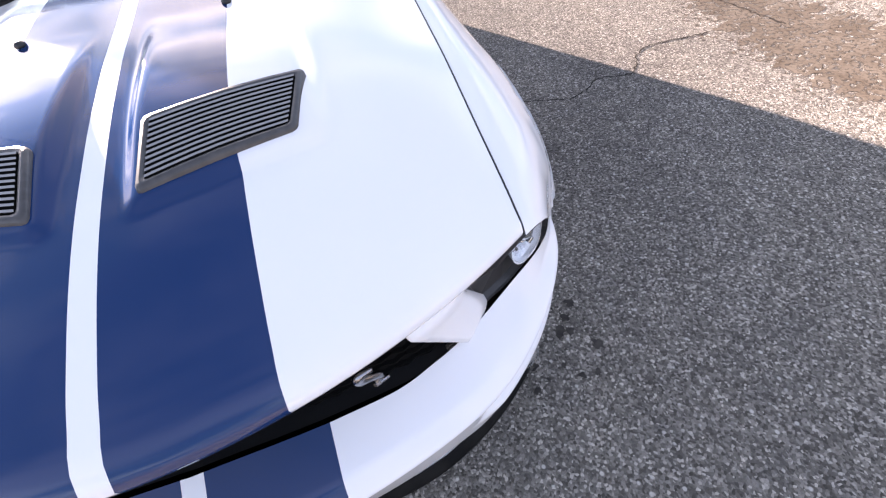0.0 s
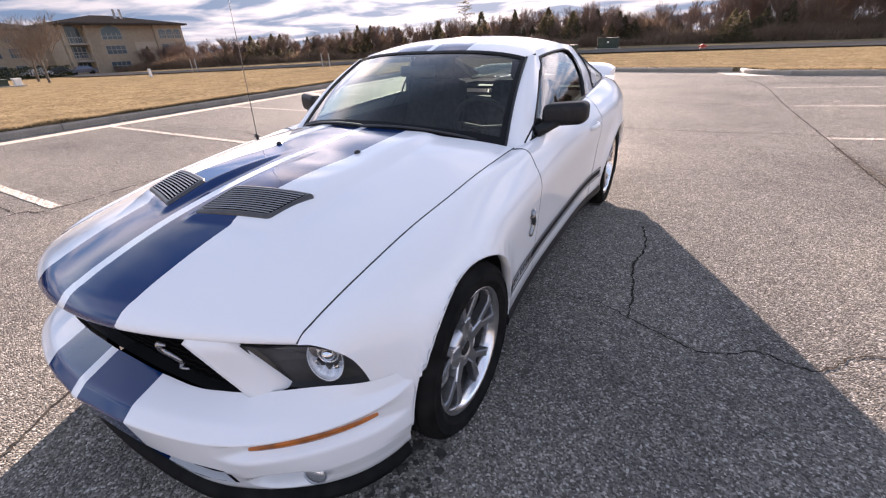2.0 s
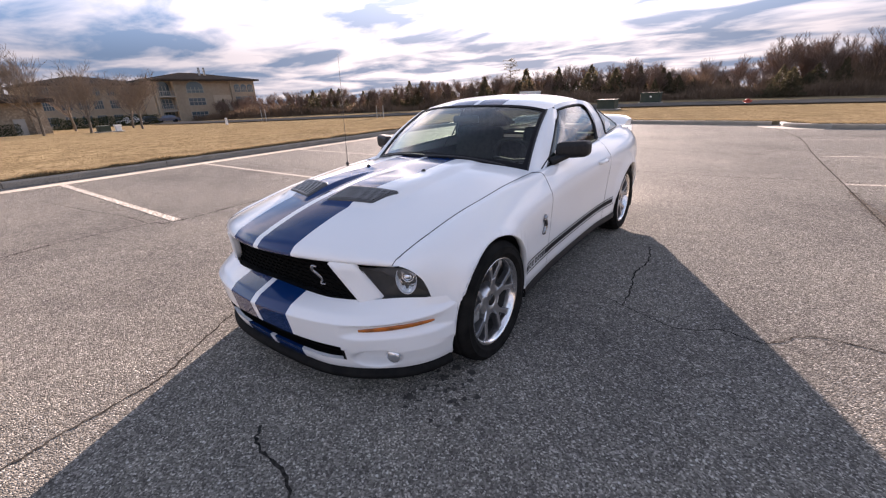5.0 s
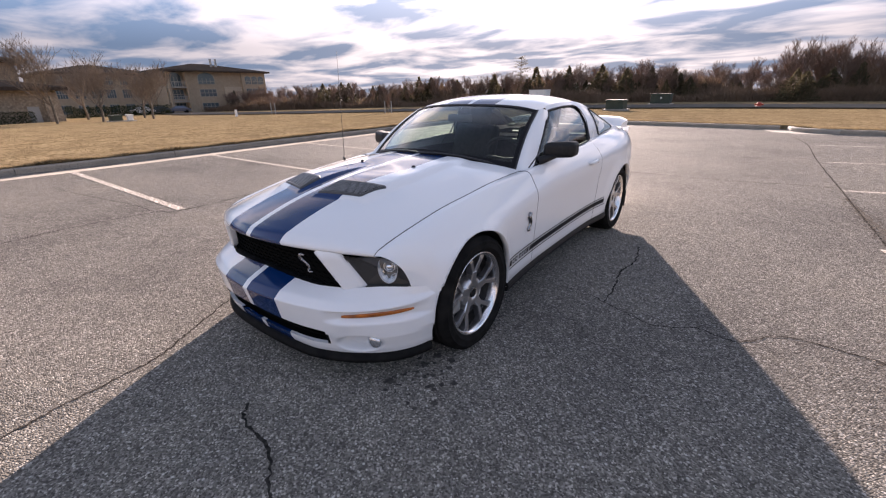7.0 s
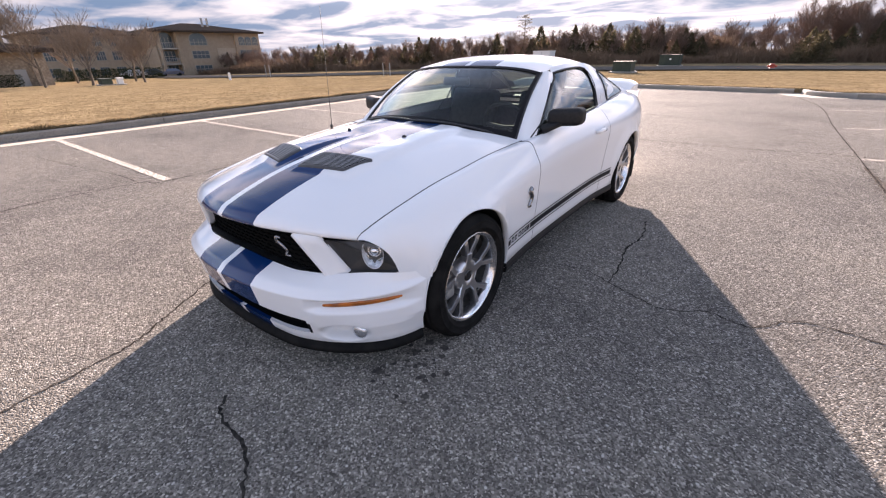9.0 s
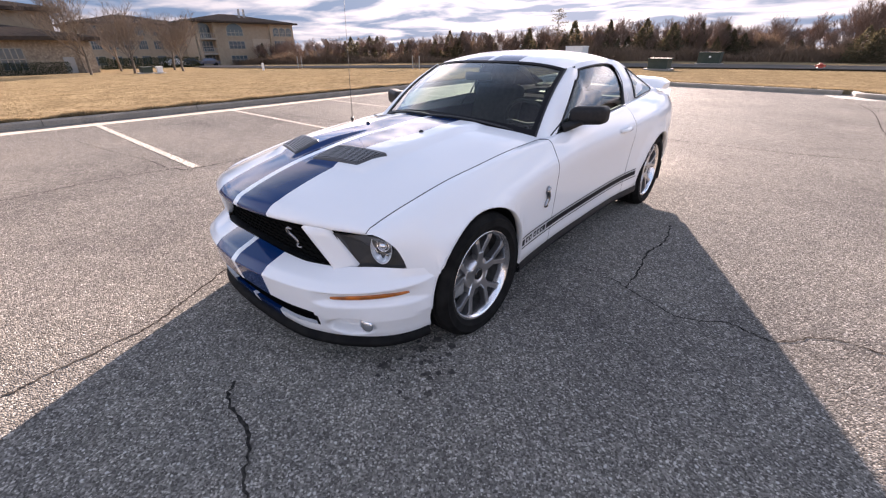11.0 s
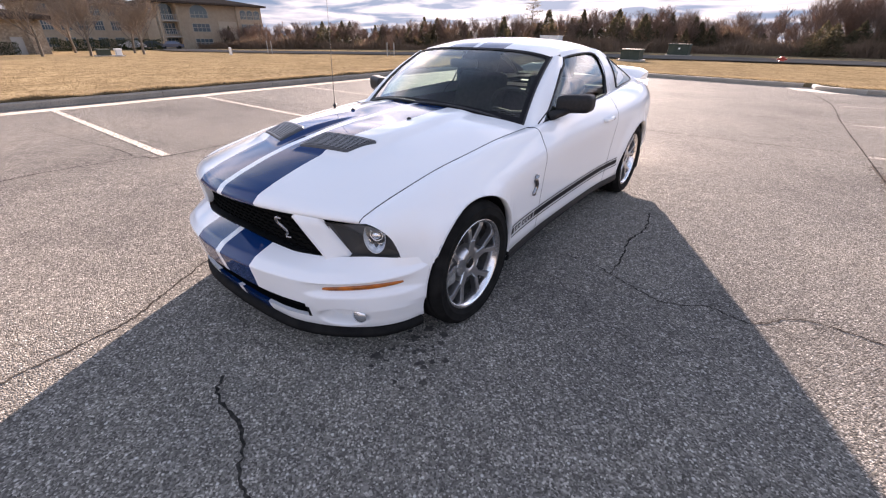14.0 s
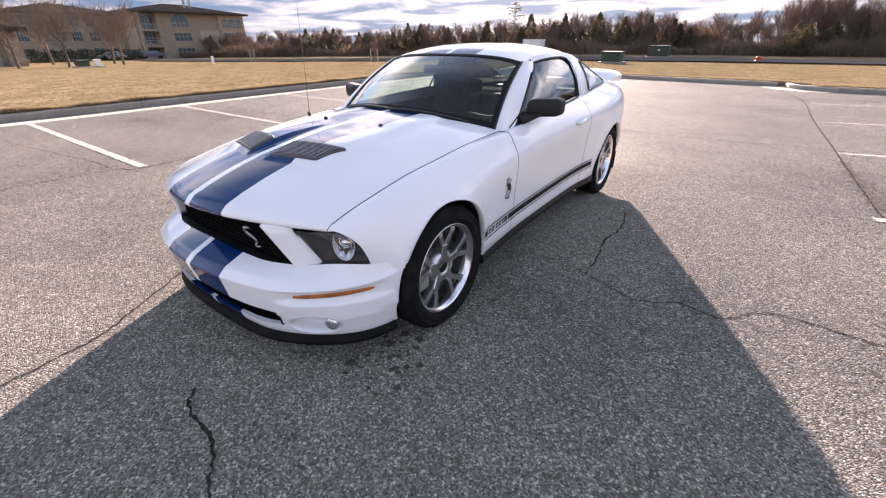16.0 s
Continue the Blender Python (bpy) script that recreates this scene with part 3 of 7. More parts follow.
def ribbon(pts, half, z, crown=0.0):
    """Faces of a flat band along pts."""
    v, f = [], []
    for i, p in enumerate(pts):
        a, b = Vector(pts[max(i - 1, 0)]), Vector(pts[min(i + 1, len(pts) - 1)])
        d = (b - a).normalized()
        h = half if isinstance(half, (int, float)) else half[i]
        zz = z if isinstance(z, (int, float)) else z(*p)
        v += [(p[0] - d.y * h, p[1] + d.x * h, zz), (p[0] + d.y * h, p[1] - d.x * h, zz)]
        if i:
            k = 2 * i
            f.append((k - 2, k - 1, k + 1, k))
    return v, f


def line_mark(a, b, width=0.1):
    """A painted stall line, worn thin at the edges."""
    n = max(2, int((Vector(b) - Vector(a)).length / 0.12))
    pts = [tuple(Vector(a).lerp(Vector(b), k / n)) for k in range(n + 1)]
    v, f = ribbon(pts, [width / 2 * (1 + 0.12 * noise.noise((p[0] * 5, p[1] * 5, 1))) for p in pts], 0.004)
    ob = new("stall_line", mesh_of("stall_line", v, [q[::-1] for q in f], MAT_LINE, smooth=False))
    return tagged(ob, "worn white painted stall line on the asphalt", "line", "stall lines", "structure")


for y, x_end in ((0.35, -4.05), (3.2, -4.15), (6.15, -4.2), (9.1, -4.3), (12.1, -4.4)):
    line_mark((left_edge(y) + 0.57, y), (x_end, y), 0.10)
for y in (3.4, 6.33, 9.35, 12.5):
    line_mark((3.12, y), (9.3, y + 1.55), 0.10)
edge = [(left_edge(y) + 0.40, y) for y in np.linspace(-14, 16.0, 240)]
v, f = ribbon(edge, [0.19 * (1 + 0.05 * noise.noise((p[1] * 2, 0, 0))) for p in edge], 0.0045)
tagged(new("gutter", mesh_of("gutter", v, [q[::-1] for q in f], MAT_GUTTER, smooth=False)), "pale concrete gutter strip along the kerb", "gutter", kind="structure")


def kerb_piece(pts, mat, name, label, height=0.125, width=0.16, gap=True):
    """A rounded kerb swept along pts, its road side on the right of the way it runs."""
    prof = [(0.0, -0.05), (0.01, height - 0.03), (0.035, height), (width, height + 0.005), (width + 0.02, -0.05)]
    v, f = [], []
    for i, p in enumerate(pts):
        a, b = Vector(pts[max(i - 1, 0)]), Vector(pts[min(i + 1, len(pts) - 1)])
        d = (b - a).normalized()
        nrm = Vector((-d.y, d.x))
        for u, z in prof:
            v.append((p[0] + nrm.x * u, p[1] + nrm.y * u, z))
        if i:
            m = len(prof)
            for k in range(m - 1):
                f.append(((i - 1) * m + k, (i - 1) * m + k + 1, i * m + k + 1, i * m + k))
    m = len(prof)
    f += [tuple(range(m)), tuple(range(len(v) - m, len(v)))[::-1]]
    me = mesh_of(name, v, f, mat, smooth=False)
    bm = bmesh.new()
    bm.from_mesh(me)
    bmesh.ops.recalc_face_normals(bm, faces=bm.faces)
    bm.to_mesh(me)
    bm.free()
    ob = new(name, me)
    return tagged(ob, label, "kerb", "kerb stones", "structure")


def kerb_run(pts, mat, label, piece=3.0):
    """Kerb cast in lengths with thin joints between."""
    pts = [Vector(p) for p in pts]
    run, acc = [pts[0]], 0.0
    for a, b in zip(pts, pts[1:]):
        run.append(b)
        acc += (b - a).length
        if acc >= piece:
            d = (run[-1] - run[-2]).normalized()
            kerb_piece([tuple(p) for p in run[:-1]] + [tuple(run[-1] - d * 0.012)], mat, "kerb", label)
            run, acc = [b], 0.0
    if len(run) > 1:
        kerb_piece([tuple(p) for p in run], mat, "kerb", label)


kerb_run([(left_edge(y) - 0.12, y) for y in np.linspace(-16, 15.5, 106)] + [(left_edge(15.5) + 1.9 * (1 - math.cos(a)), 15.5 + 2.75 * math.sin(a)) for a in np.linspace(0.15, math.pi / 2, 8)] + [(x, back_edge(x)) for x in np.linspace(-7.5, 2.4, 34)], MAT_KERB, "dark weathered concrete kerb between lawn and asphalt")
kerb_run([(x, back_edge(x)) for x in np.linspace(3.9, 13.9, 34)], MAT_KERB, "dark weathered concrete kerb between lawn and asphalt")
# pale rounded kerb end and flat apron where the gutter lets water through
kerb_piece([tuple(p) for p in catmull([(2.62, 17.75), (2.62, 17.2), (2.74, 16.72), (3.1, 16.38), (3.9, 16.228)], 16)], MAT_CONCRETE, "kerb", "pale rounded kerb end beside the gutter")
apron = thing("gutter_apron", "pale flat concrete gutter apron at the kerb gap", "pavement", kind="structure")
v, f = ribbon([(2.3, 17.5), (2.3, 16.9), (2.55, 16.3), (3.0, 15.95), (3.7, 15.8)], [0.3, 0.34, 0.36, 0.3, 0.12], 0.006)
part("slab", mesh_of("slab", v, [q[::-1] for q in f], MAT_APRON, smooth=False), MAT_APRON, apron)
# planted island by the stalls
isl = [(9.5, 10.0), (9.75, 9.6), (10.3, 9.3), (13.8, 9.2), (13.8, 16.0), (10.4, 16.0), (9.9, 14.2)]
bm = bmesh.new()
bm.faces.new([bm.verts.new((x, y, 0.14)) for x, y in isl])
tagged(new("island_bed", bpy.data.meshes.new("island_bed")), "dry grass bed of a planted parking island", "lawn", kind="structure")
bm.to_mesh(bpy.data.objects["island_bed"].data)
bm.free()
bpy.data.objects["island_bed"].data.materials.append(MAT_GRASS)
kerb_run([(x, y) for x, y in catmull([(13.8, 9.1), (10.3, 9.2), (9.62, 9.55), (9.42, 10.1), (9.85, 14.2), (10.3, 16.1)], 30)][::-1], MAT_CONCRETE, "pale concrete kerb round the planted island")

# street beyond the lawn, with its verge
road_pts = [(220, 62), (120, 50), (60, 43.5), (25, 40.5), (8, 39.2), (0, 38.4), (-10, 34.8), (-24, 29.0), (-42, 26.6), (-62, 27.5), (-90, 33), (-140, 30), (-300, 20)]
road_c = [tuple(p) for p in catmull(road_pts, 90)]
v, f = ribbon(road_c, 3.6, lambda x, y: ground_z(x, y) + 0.235)
tagged(new("road", mesh_of("road", v, [q[::-1] for q in f], MAT_ROAD)), "grey asphalt street beyond the lawn", "road", kind="structure")
for side in (-1, 1):
    off = []
    for i, p in enumerate(road_c):
        d = (Vector(road_c[min(i + 1, 89)]) - Vector(road_c[max(i - 1, 0)])).normalized()
        off.append((p[0] - d.y * 3.85 * side, p[1] + d.x * 3.85 * side))
    v, f = ribbon(off, 0.25, lambda x, y: ground_z(x, y) + 0.27)
    tagged(new("road_kerb", mesh_of("road_kerb", v, [q[::-1] for q in f], MAT_FARKERB)), "pale concrete kerb edging the street", "kerb", kind="structure")


def crack(name, pts, width, seed, label, mat=None):
    """A jagged crack along pts, opening and closing as it runs."""
    rng = random.Random(seed)
    fine = catmull(pts, max(8, int(sum((Vector(a) - Vector(b)).length for a, b in zip(pts, pts[1:])) / 0.025)))
    jag = [(p[0] + rng.uniform(-1, 1) * 0.009, p[1] + rng.uniform(-1, 1) * 0.009) for p in fine]
    v, f = ribbon(jag, [1.2 * width * rng.uniform(0.25, 1.0) for _ in jag], 0.0025)
    ob = new(name, mesh_of(name, v, [q[::-1] for q in f], mat or MAT_CRACK, smooth=False))
    return tagged(ob, label, "crack", "pavement cracks", "structure")


C = "open dark crack in the weathered asphalt"
crack("pavement_crack", [(0.28, -1.10), (0.38, -1.17), (0.62, -1.19), (0.81, -1.31), (0.95, -1.33), (1.2, -1.45)], 0.008, 1, C)
crack("pavement_crack", [(1.30, 2.28), (1.36, 1.9), (1.32, 1.6), (1.36, 1.25), (1.38, 0.97)], 0.008, 2, C)
crack("pavement_crack", [(1.38, 0.97), (1.72, 0.84), (1.95, 0.95), (2.17, 0.93), (2.42, 1.16), (2.87, 1.14)], 0.006, 3, C)
crack("pavement_crack", [(1.38, 0.97), (1.2, 1.05), (0.95, 1.02)], 0.004, 4, C)
crack("pavement_crack", [(-0.40, -2.1), (-0.43, -1.84), (-0.47, -1.61), (-0.52, -1.23), (-0.67, -0.97), (-0.9, -0.6)], 0.007, 5, C)
crack("pavement_crack", [(-4.6, -2.6), (-4.2, -1.53), (-4.27, -0.8), (-4.2, 0.08), (-4.0, 0.3), (-4.1, 1.5), (-4.2, 3.0)], 0.013, 6, C)
crack("pavement_crack", [(-2.8, 6.4), (-1.0, 6.35), (0.4, 6.3), (1.8, 6.33), (2.66, 6.5), (3.3, 6.5)], 0.012, 7, C)
crack("pavement_crack", [(-7.5, -0.3), (-6.2, -0.15), (-5.0, 0.05), (-4.2, 0.08)], 0.006, 21, C)
crack("pavement_crack", [(-9.0, 3.9), (-7.4, 3.7), (-6.0, 3.85), (-4.6, 3.6), (-3.2, 3.75)], 0.007, 22, C)
crack("pavement_crack", [(-2.0, 10.3), (0.5, 9.4), (1.9, 9.3), (2.9, 8.9)], 0.010, 8, C)
crack("pavement_crack", [(2.45, 16.2), (2.95, 13.0), (3.0, 9.6), (3.1, 6.3), (3.15, 4.5), (3.2, 3.2), (3.25, 2.1), (3.35, 1.0)], 0.010, 9, C)

# damp silt washed along the long crack, and drips by the wheel
def blot(name, pts, widths, label, mat, seed):
    rng = random.Random(seed)
    fine = catmull([(p[0], p[1], w) for p, w in zip(pts, widths)], 200)
    v, f = ribbon([(p[0], p[1]) for p in fine], [max(0.004, p[2] * rng.uniform(0.7, 1.25)) for p in fine], 0.0015 if mat is MAT_SILT else 0.0009)
    ob = new(name, mesh_of(name, v, [q[::-1] for q in f], mat, smooth=False))
    return tagged(ob, label, "stain", kind="structure")


line = [(3.1, 5.8), (3.2, 4.4), (3.32, 3.3), (3.40, 2.7), (3.42, 2.2), (3.40, 1.7), (3.36, 1.1), (3.38, 0.4), (3.5, -0.6)]
blot("silt_streak", line, [0.02, 0.05, 0.07, 0.12, 0.20, 0.28, 0.36, 0.42, 0.3], "brown damp silt along a long crack in the asphalt", MAT_SILT, 11)
blot("silt_margin", line, [0.08, 0.13, 0.16, 0.22, 0.31, 0.42, 0.50, 0.56, 0.45], "thin brown silt dried beside the crack", MAT_SILT_THIN, 12)
rng = random.Random(5)
for k in range(44):
    x, y = 0.83 + rng.gauss(0, 0.09), -0.45 + rng.gauss(0, 0.10)
    r = rng.uniform(0.005, 0.02) if k > 7 else rng.uniform(0.018, 0.032)
    turn, el = rng.uniform(0, 6.28), rng.uniform(0.4, 1.0)
    bm = bmesh.new()
    ring = []
    for a in np.linspace(0, 2 * math.pi, 14)[:-1]:
        q = r * rng.uniform(0.55, 1.35)
        u, w = q * math.cos(a), q * el * math.sin(a)
        ring.append(bm.verts.new((x + u * math.cos(turn) - w * math.sin(turn), y + u * math.sin(turn) + w * math.cos(turn), 0.0018 + 0.00005 * k)))
    bm.faces.new(ring)
    ob = part("oil_drip", bm, MAT_STAIN, None)
    tagged(ob, "dark oil drip soaked into the asphalt", "stain", "oil drips", "structure")

# dead grass blades standing up from the lawn, thickest along the kerbs
def blades(n, seed):
    r = random.Random(seed)
    v, f = [], []
    while len(f) < n:
        k = r.random()
        if k < 0.55:      # fringe along the lawn's kerb
            y = r.uniform(-8, 16)
            x = left_edge(y) - 0.25 - abs(r.gauss(0, 0.16))
            h = r.uniform(0.02, 0.075) * (1.3 + noise.noise((y * 1.3, 0, 0)))
        elif k < 0.70:    # fringe along the far kerb
            x = r.uniform(-8, 13.5)
            y = back_edge(x) + 0.18 + abs(r.gauss(0, 0.3))
            h = r.uniform(0.02, 0.07)
        else:             # open lawn
            x, y = -10.2 - 14 * r.random() ** 1.3, r.uniform(-9, 22)
            h = r.uniform(0.015, 0.04)
            if noise.noise((x * 0.35, y * 0.9, 0.0)) < -0.1:
                continue
        if in_lot(x, y):
            continue
        z = ground_z(x, y) + 0.125 + (0.03 * noise.noise((x * 0.25, y * 0.25, 0)) if k >= 0.70 else 0.0)
        a = r.uniform(0, 6.28)
        w = r.uniform(0.008, 0.022) * (1 if k < 0.70 else 1.2)
        lx, ly = r.gauss(0, 0.6) * h, r.gauss(0, 0.6) * h
        b = len(v)
        v += [(x - w * math.cos(a), y - w * math.sin(a), z), (x + w * math.cos(a), y + w * math.sin(a), z), (x + lx, y + ly, z + h)]
        f.append((b, b + 1, b + 2))
    return mesh_of("dead_grass", v, f, MAT_BLADE, smooth=False)


tagged(new("dead_grass", blades(90000, 8)), "dead straw-coloured grass blades on the lawn", "grass", kind="stuff")

# ---- the car ----
car = thing("car", "white two-door muscle coupe with twin blue stripes parked on asphalt", "car")
XS = 0.020   # half of the white gap between the stripes
XO = 0.245   # outer edge of a stripe


def columns(x_max, n=10, fine=4):
    """Column positions from -x_max to x_max that follow the stripes' edges."""
    half = [0.0, XS] + list(np.linspace(XS, XO, fine + 1)[1:]) + list(np.linspace(XO, x_max, n + 1)[1:])
    return [-h for h in half[:0:-1]] + half


def striped(c):
    return 1 if XS < abs(c[0]) < XO else 0


HC_Y = [-0.80, -0.78, -0.72, -0.62, -0.45, -0.25, 0.0, 0.25, 0.45, 0.62, 0.9]
HC_Z = [0.750, 0.772, 0.801, 0.836, 0.883, 0.920, 0.945, 0.963, 0.979, 0.987, 0.995]
HE_Y = [-0.58, -0.565, -0.52, -0.44, -0.30, -0.08, 0.15, 0.39, 0.68, 0.9]
HE_Z = [0.706, 0.722, 0.740, 0.762, 0.793, 0.836, 0.864, 0.892, 0.907, 0.910]


def hood_edge_x(y):
    return curve1([-0.58, -0.3, 0.0, 0.3, 0.5, 0.9], [0.702, 0.712, 0.727, 0.741, 0.747, 0.748], y)


def hood_front(x):
    return -0.80 + 0.47 * x * x


def hood_rear(x):
    return 0.60 + 0.40 * x * x


def scoop(x, y):
    """The raised vent housings and the dome behind them."""
    ax = abs(x)
    s = lambda a, b, t: (lambda u: u * u * (3 - 2 * u))(min(1, max(0, (t - a) / (b - a))))
    across = s(0.050, 0.080, ax) * (1 - s(0.37, 0.43, ax))
    along = s(-0.435, -0.405, y - 0.26 * (ax - 0.07)) * (1 - s(-0.20, 0.25, y))
    dome = s(0.44, 0.33, ax) * s(-0.35, 0.1, y) * 0.012
    return (0.010 + 0.010 * s(-0.42, -0.20, y)) * across * along + dome


def hood_z(x, y):
    yf = hood_front(x)
    t = min(1.0, max(0.0, (y - yf) / 0.8))
    u = min(1.0, abs(x) / hood_edge_x(max(y, -0.58)))
    yc = -0.80 + (y - yf) if y < 0 else y
    yc = yc if y < 0 else y
    k = min(1.0, max(0.0, (y + 0.35) / 0.5))
    yc = (1 - k) * (-0.80 + (y - yf)) + k * y
    ye = (1 - k) * (-0.57 + (y - yf)) + k * y
    zc, ze = curve1(HC_Y, HC_Z, yc), curve1(HE_Y, HE_Z, ye)
    w = 0.35 * u ** 1.6 + 0.65 * u ** 3.2
    return zc + (ze - zc) * w + scoop(x, y) * (1 - 0 * u)


def on_hood(x, y, lift=0.0):
    return Vector((x, y, hood_z(x, y) + lift))


cols = columns(0.701, 36, 18)
rows = np.concatenate([[0.0, 0.008, 0.02, 0.035], np.linspace(0.05, 1.0, 105)])
P = []
for r in rows:
    line = []
    for cx in cols:
        yf, yr = hood_front(cx), hood_rear(cx)
        y = yf + r * (yr - yf)
        x = cx * (hood_edge_x(y) / 0.701 if abs(cx) > XO + 0.01 else 1.0) if abs(cx) > XO else cx
        if abs(cx) > XO:
            f = (abs(cx) - XO) / (0.701 - XO)
            x = math.copysign(XO + f * (hood_edge_x(y) - 0.002 - XO), cx)
        line.append((x, y, hood_z(x, y)))
    P.append(line)
# turn the front lip under
lip = [[(x * 0.998, y + 0.012, z - 0.020) for x, y, z in P[0]], [(x, y + 0.003, z - 0.012) for x, y, z in P[0]]]
P = [[(x, y + 0.05, z - 0.022) for x, y, z in P[0]]] + lip + P
hood = part("hood", grid_mesh("hood", P, [MAT_WHITE, MAT_BLUE], striped), None, car, "white hood with twin blue stripes and a raised dome")

# heat extractor vents
for s in (1, -1):
    back_in, back_out, front_out, front_in = (0.098, -0.236), (0.388, -0.160), (0.350, -0.318), (0.086, -0.393)
    quad = [back_in, back_out, front_out, front_in]
    lift = 0.012

    def vp(u, w, up=0.0):
        """u from the inner to the outer end, w from the front to the back."""
        a = Vector(front_in).lerp(Vector(front_out), u)
        b = Vector(back_in).lerp(Vector(back_out), u)
        p = a.lerp(b, w)
        z = (1 - w) * (0.906 - 0.004 * u) + w * (0.946 - 0.016 * u) + 0.006 * math.sin(math.pi * min(1.0, max(0.0, u)))
        return Vector((s * p.x, p.y, z + up))

    # black sheet stands for the shade in the gaps; the hood has no hole
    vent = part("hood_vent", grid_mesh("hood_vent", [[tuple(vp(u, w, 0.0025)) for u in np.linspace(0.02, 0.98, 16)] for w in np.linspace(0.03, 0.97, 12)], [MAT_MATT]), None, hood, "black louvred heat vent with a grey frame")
    loop = [(0.04, 0.0), (0.25, 0.0), (0.5, 0.0), (0.75, 0.0), (0.96, 0.0), (0.99, 0.02), (1.0, 0.06), (1.0, 0.5), (1.0, 0.95), (0.99, 0.985), (0.97, 1.0), (0.75, 1.0), (0.5, 1.0), (0.25, 1.0), (0.05, 1.0), (0.012, 0.975), (0.0, 0.92), (0.0, 0.5), (0.0, 0.08), (0.012, 0.02)]
    n = len(loop)
    vv = []
    for su, sw, up in ((1.045, 1.07, -0.012), (1.035, 1.055, 0.002), (1.015, 1.02, 0.0065), (0.97, 0.94, 0.0075), (0.935, 0.885, 0.0070), (0.925, 0.87, 0.001)):
        vv += [vp(0.5 + (u - 0.5) * su, 0.5 + (w - 0.5) * sw, up) for u, w in loop]
    ff = [(a * n + k, a * n + (k + 1) % n, (a + 1) * n + (k + 1) % n, (a + 1) * n + k) for a in range(5) for k in range(n)]
    part("vent_frame", mesh_of("vent_frame", vv, ff, MAT_VENT), None, hood, "satin grey vent frame")
    # slats carry lit tops and shaded faces as two colours
    for k in range(11):
        w = 0.085 + 0.795 * k / 10
        mids = [vp(0.045 + 0.91 * q / 6, w + e, h_) for e, h_ in ((0.0, 0.0028), (0.004, 0.0078), (0.034, 0.0086), (0.038, 0.0028)) for q in range(7)]
        me = mesh_of("louvre", mids, [(q, q + 1, q + 8, q + 7) for q in range(6)] + [(q + 7, q + 8, q + 15, q + 14) for q in range(6)] + [(q + 14, q + 15, q + 22, q + 21) for q in range(6)], [MAT_MATT, MAT_LOUVRE_LIT], [0] * 6 + [1] * 6 + [0] * 6, smooth=False)
        part("louvre", me, None, hood)
    nz = bmesh.new()
    bmesh.ops.create_uvsphere(nz, u_segments=12, v_segments=6, radius=0.013, matrix=Matrix.Translation((s * 0.245, 0.252, hood_z(0.245, 0.252) + 0.002)) @ Matrix.Diagonal((1, 1.2, 0.8, 1)))
    part("washer_nozzle", nz, MAT_BLACK, hood, "small black washer nozzle", True)

# sides: stations from the headlight to the tail, control points from the hood's edge to the sill
SIDE = [
    [(.701, -.573, .708), (.735, -.556, .708), (.775, -.525, .684), (.802, -.492, .640), (.816, -.470, .585), (.822, -.458, .542)],
    [(.704, -.45, .763), (.745, -.445, .760), (.798, -.43, .725), (.838, -.405, .665), (.862, -.385, .595), (.877, -.374, .465)],
    [(.708, -.30, .797), (.755, -.30, .793), (.825, -.30, .752), (.874, -.295, .690), (.905, -.29, .610), (.922, -.285, .450)],
    [(.714, -.10, .830), (.765, -.10, .825), (.842, -.10, .780), (.896, -.10, .712), (.932, -.10, .620), (.942, -.10, .400)],
    [(.720, .10, .855), (.775, .10, .848), (.852, .10, .797), (.906, .10, .730), (.938, .10, .630), (.942, .10, .350)],
    [(.727, .35, .879), (.785, .35, .870), (.857, .35, .812), (.905, .35, .742), (.920, .35, .640), (.913, .35, .240)],
    [(.733, .55, .893), (.797, .55, .885), (.862, .55, .825), (.903, .55, .752), (.909, .55, .640), (.893, .55, .215)],
    [(.742, .79, .905), (.820, .79, .908), (.872, .79, .842), (.905, .79, .765), (.903, .79, .640), (.878, .79, .210)],
    [(.795, 1.0, .935), (.828, 1.0, .925), (.880, 1.0, .855), (.908, 1.0, .775), (.898, 1.0, .620), (.872, 1.0, .210)],
    [(.797, 1.5, .962), (.830, 1.5, .950), (.882, 1.5, .876), (.911, 1.5, .790), (.893, 1.5, .600), (.870, 1.5, .210)],
    [(.785, 1.95, .985), (.820, 1.95, .972), (.882, 1.95, .902), (.921, 1.95, .812), (.902, 1.95, .600), (.876, 1.95, .212)],
    [(.768, 2.3, 1.008), (.810, 2.3, .992), (.888, 2.3, .928), (.936, 2.3, .832), (.927, 2.3, .600), (.908, 2.3, .225)],
    [(.750, 2.7, 1.025), (.800, 2.7, 1.003), (.884, 2.7, .946), (.940, 2.7, .850), (.946, 2.7, .620), (.940, 2.7, .300)],
    [(.722, 3.1, 1.025), (.768, 3.1, 1.005), (.848, 3.1, .948), (.905, 3.1, .850), (.920, 3.1, .650), (.906, 3.1, .250)],
    [(.685, 3.45, 1.000), (.730, 3.45, .982), (.778, 3.45, .936), (.822, 3.45, .845), (.832, 3.45, .650), (.815, 3.45, .290)],
    [(.600, 3.74, .965), (.640, 3.74, .945), (.685, 3.74, .895), (.720, 3.74, .815), (.725, 3.74, .650), (.700, 3.74, .350)],
]
for st_ in SIDE[:8]:
    x0_, y0_, z0_ = st_[0]
    nx_, nz_ = hood_edge_x(y0_) + 0.003, hood_z(hood_edge_x(y0_), y0_)
    st_[1] = (st_[1][0] + 0.5 * (nx_ - x0_), st_[1][1], st_[1][2] + 0.8 * (nz_ - z0_))
    st_[0] = (nx_, y0_, nz_)
NS = 22
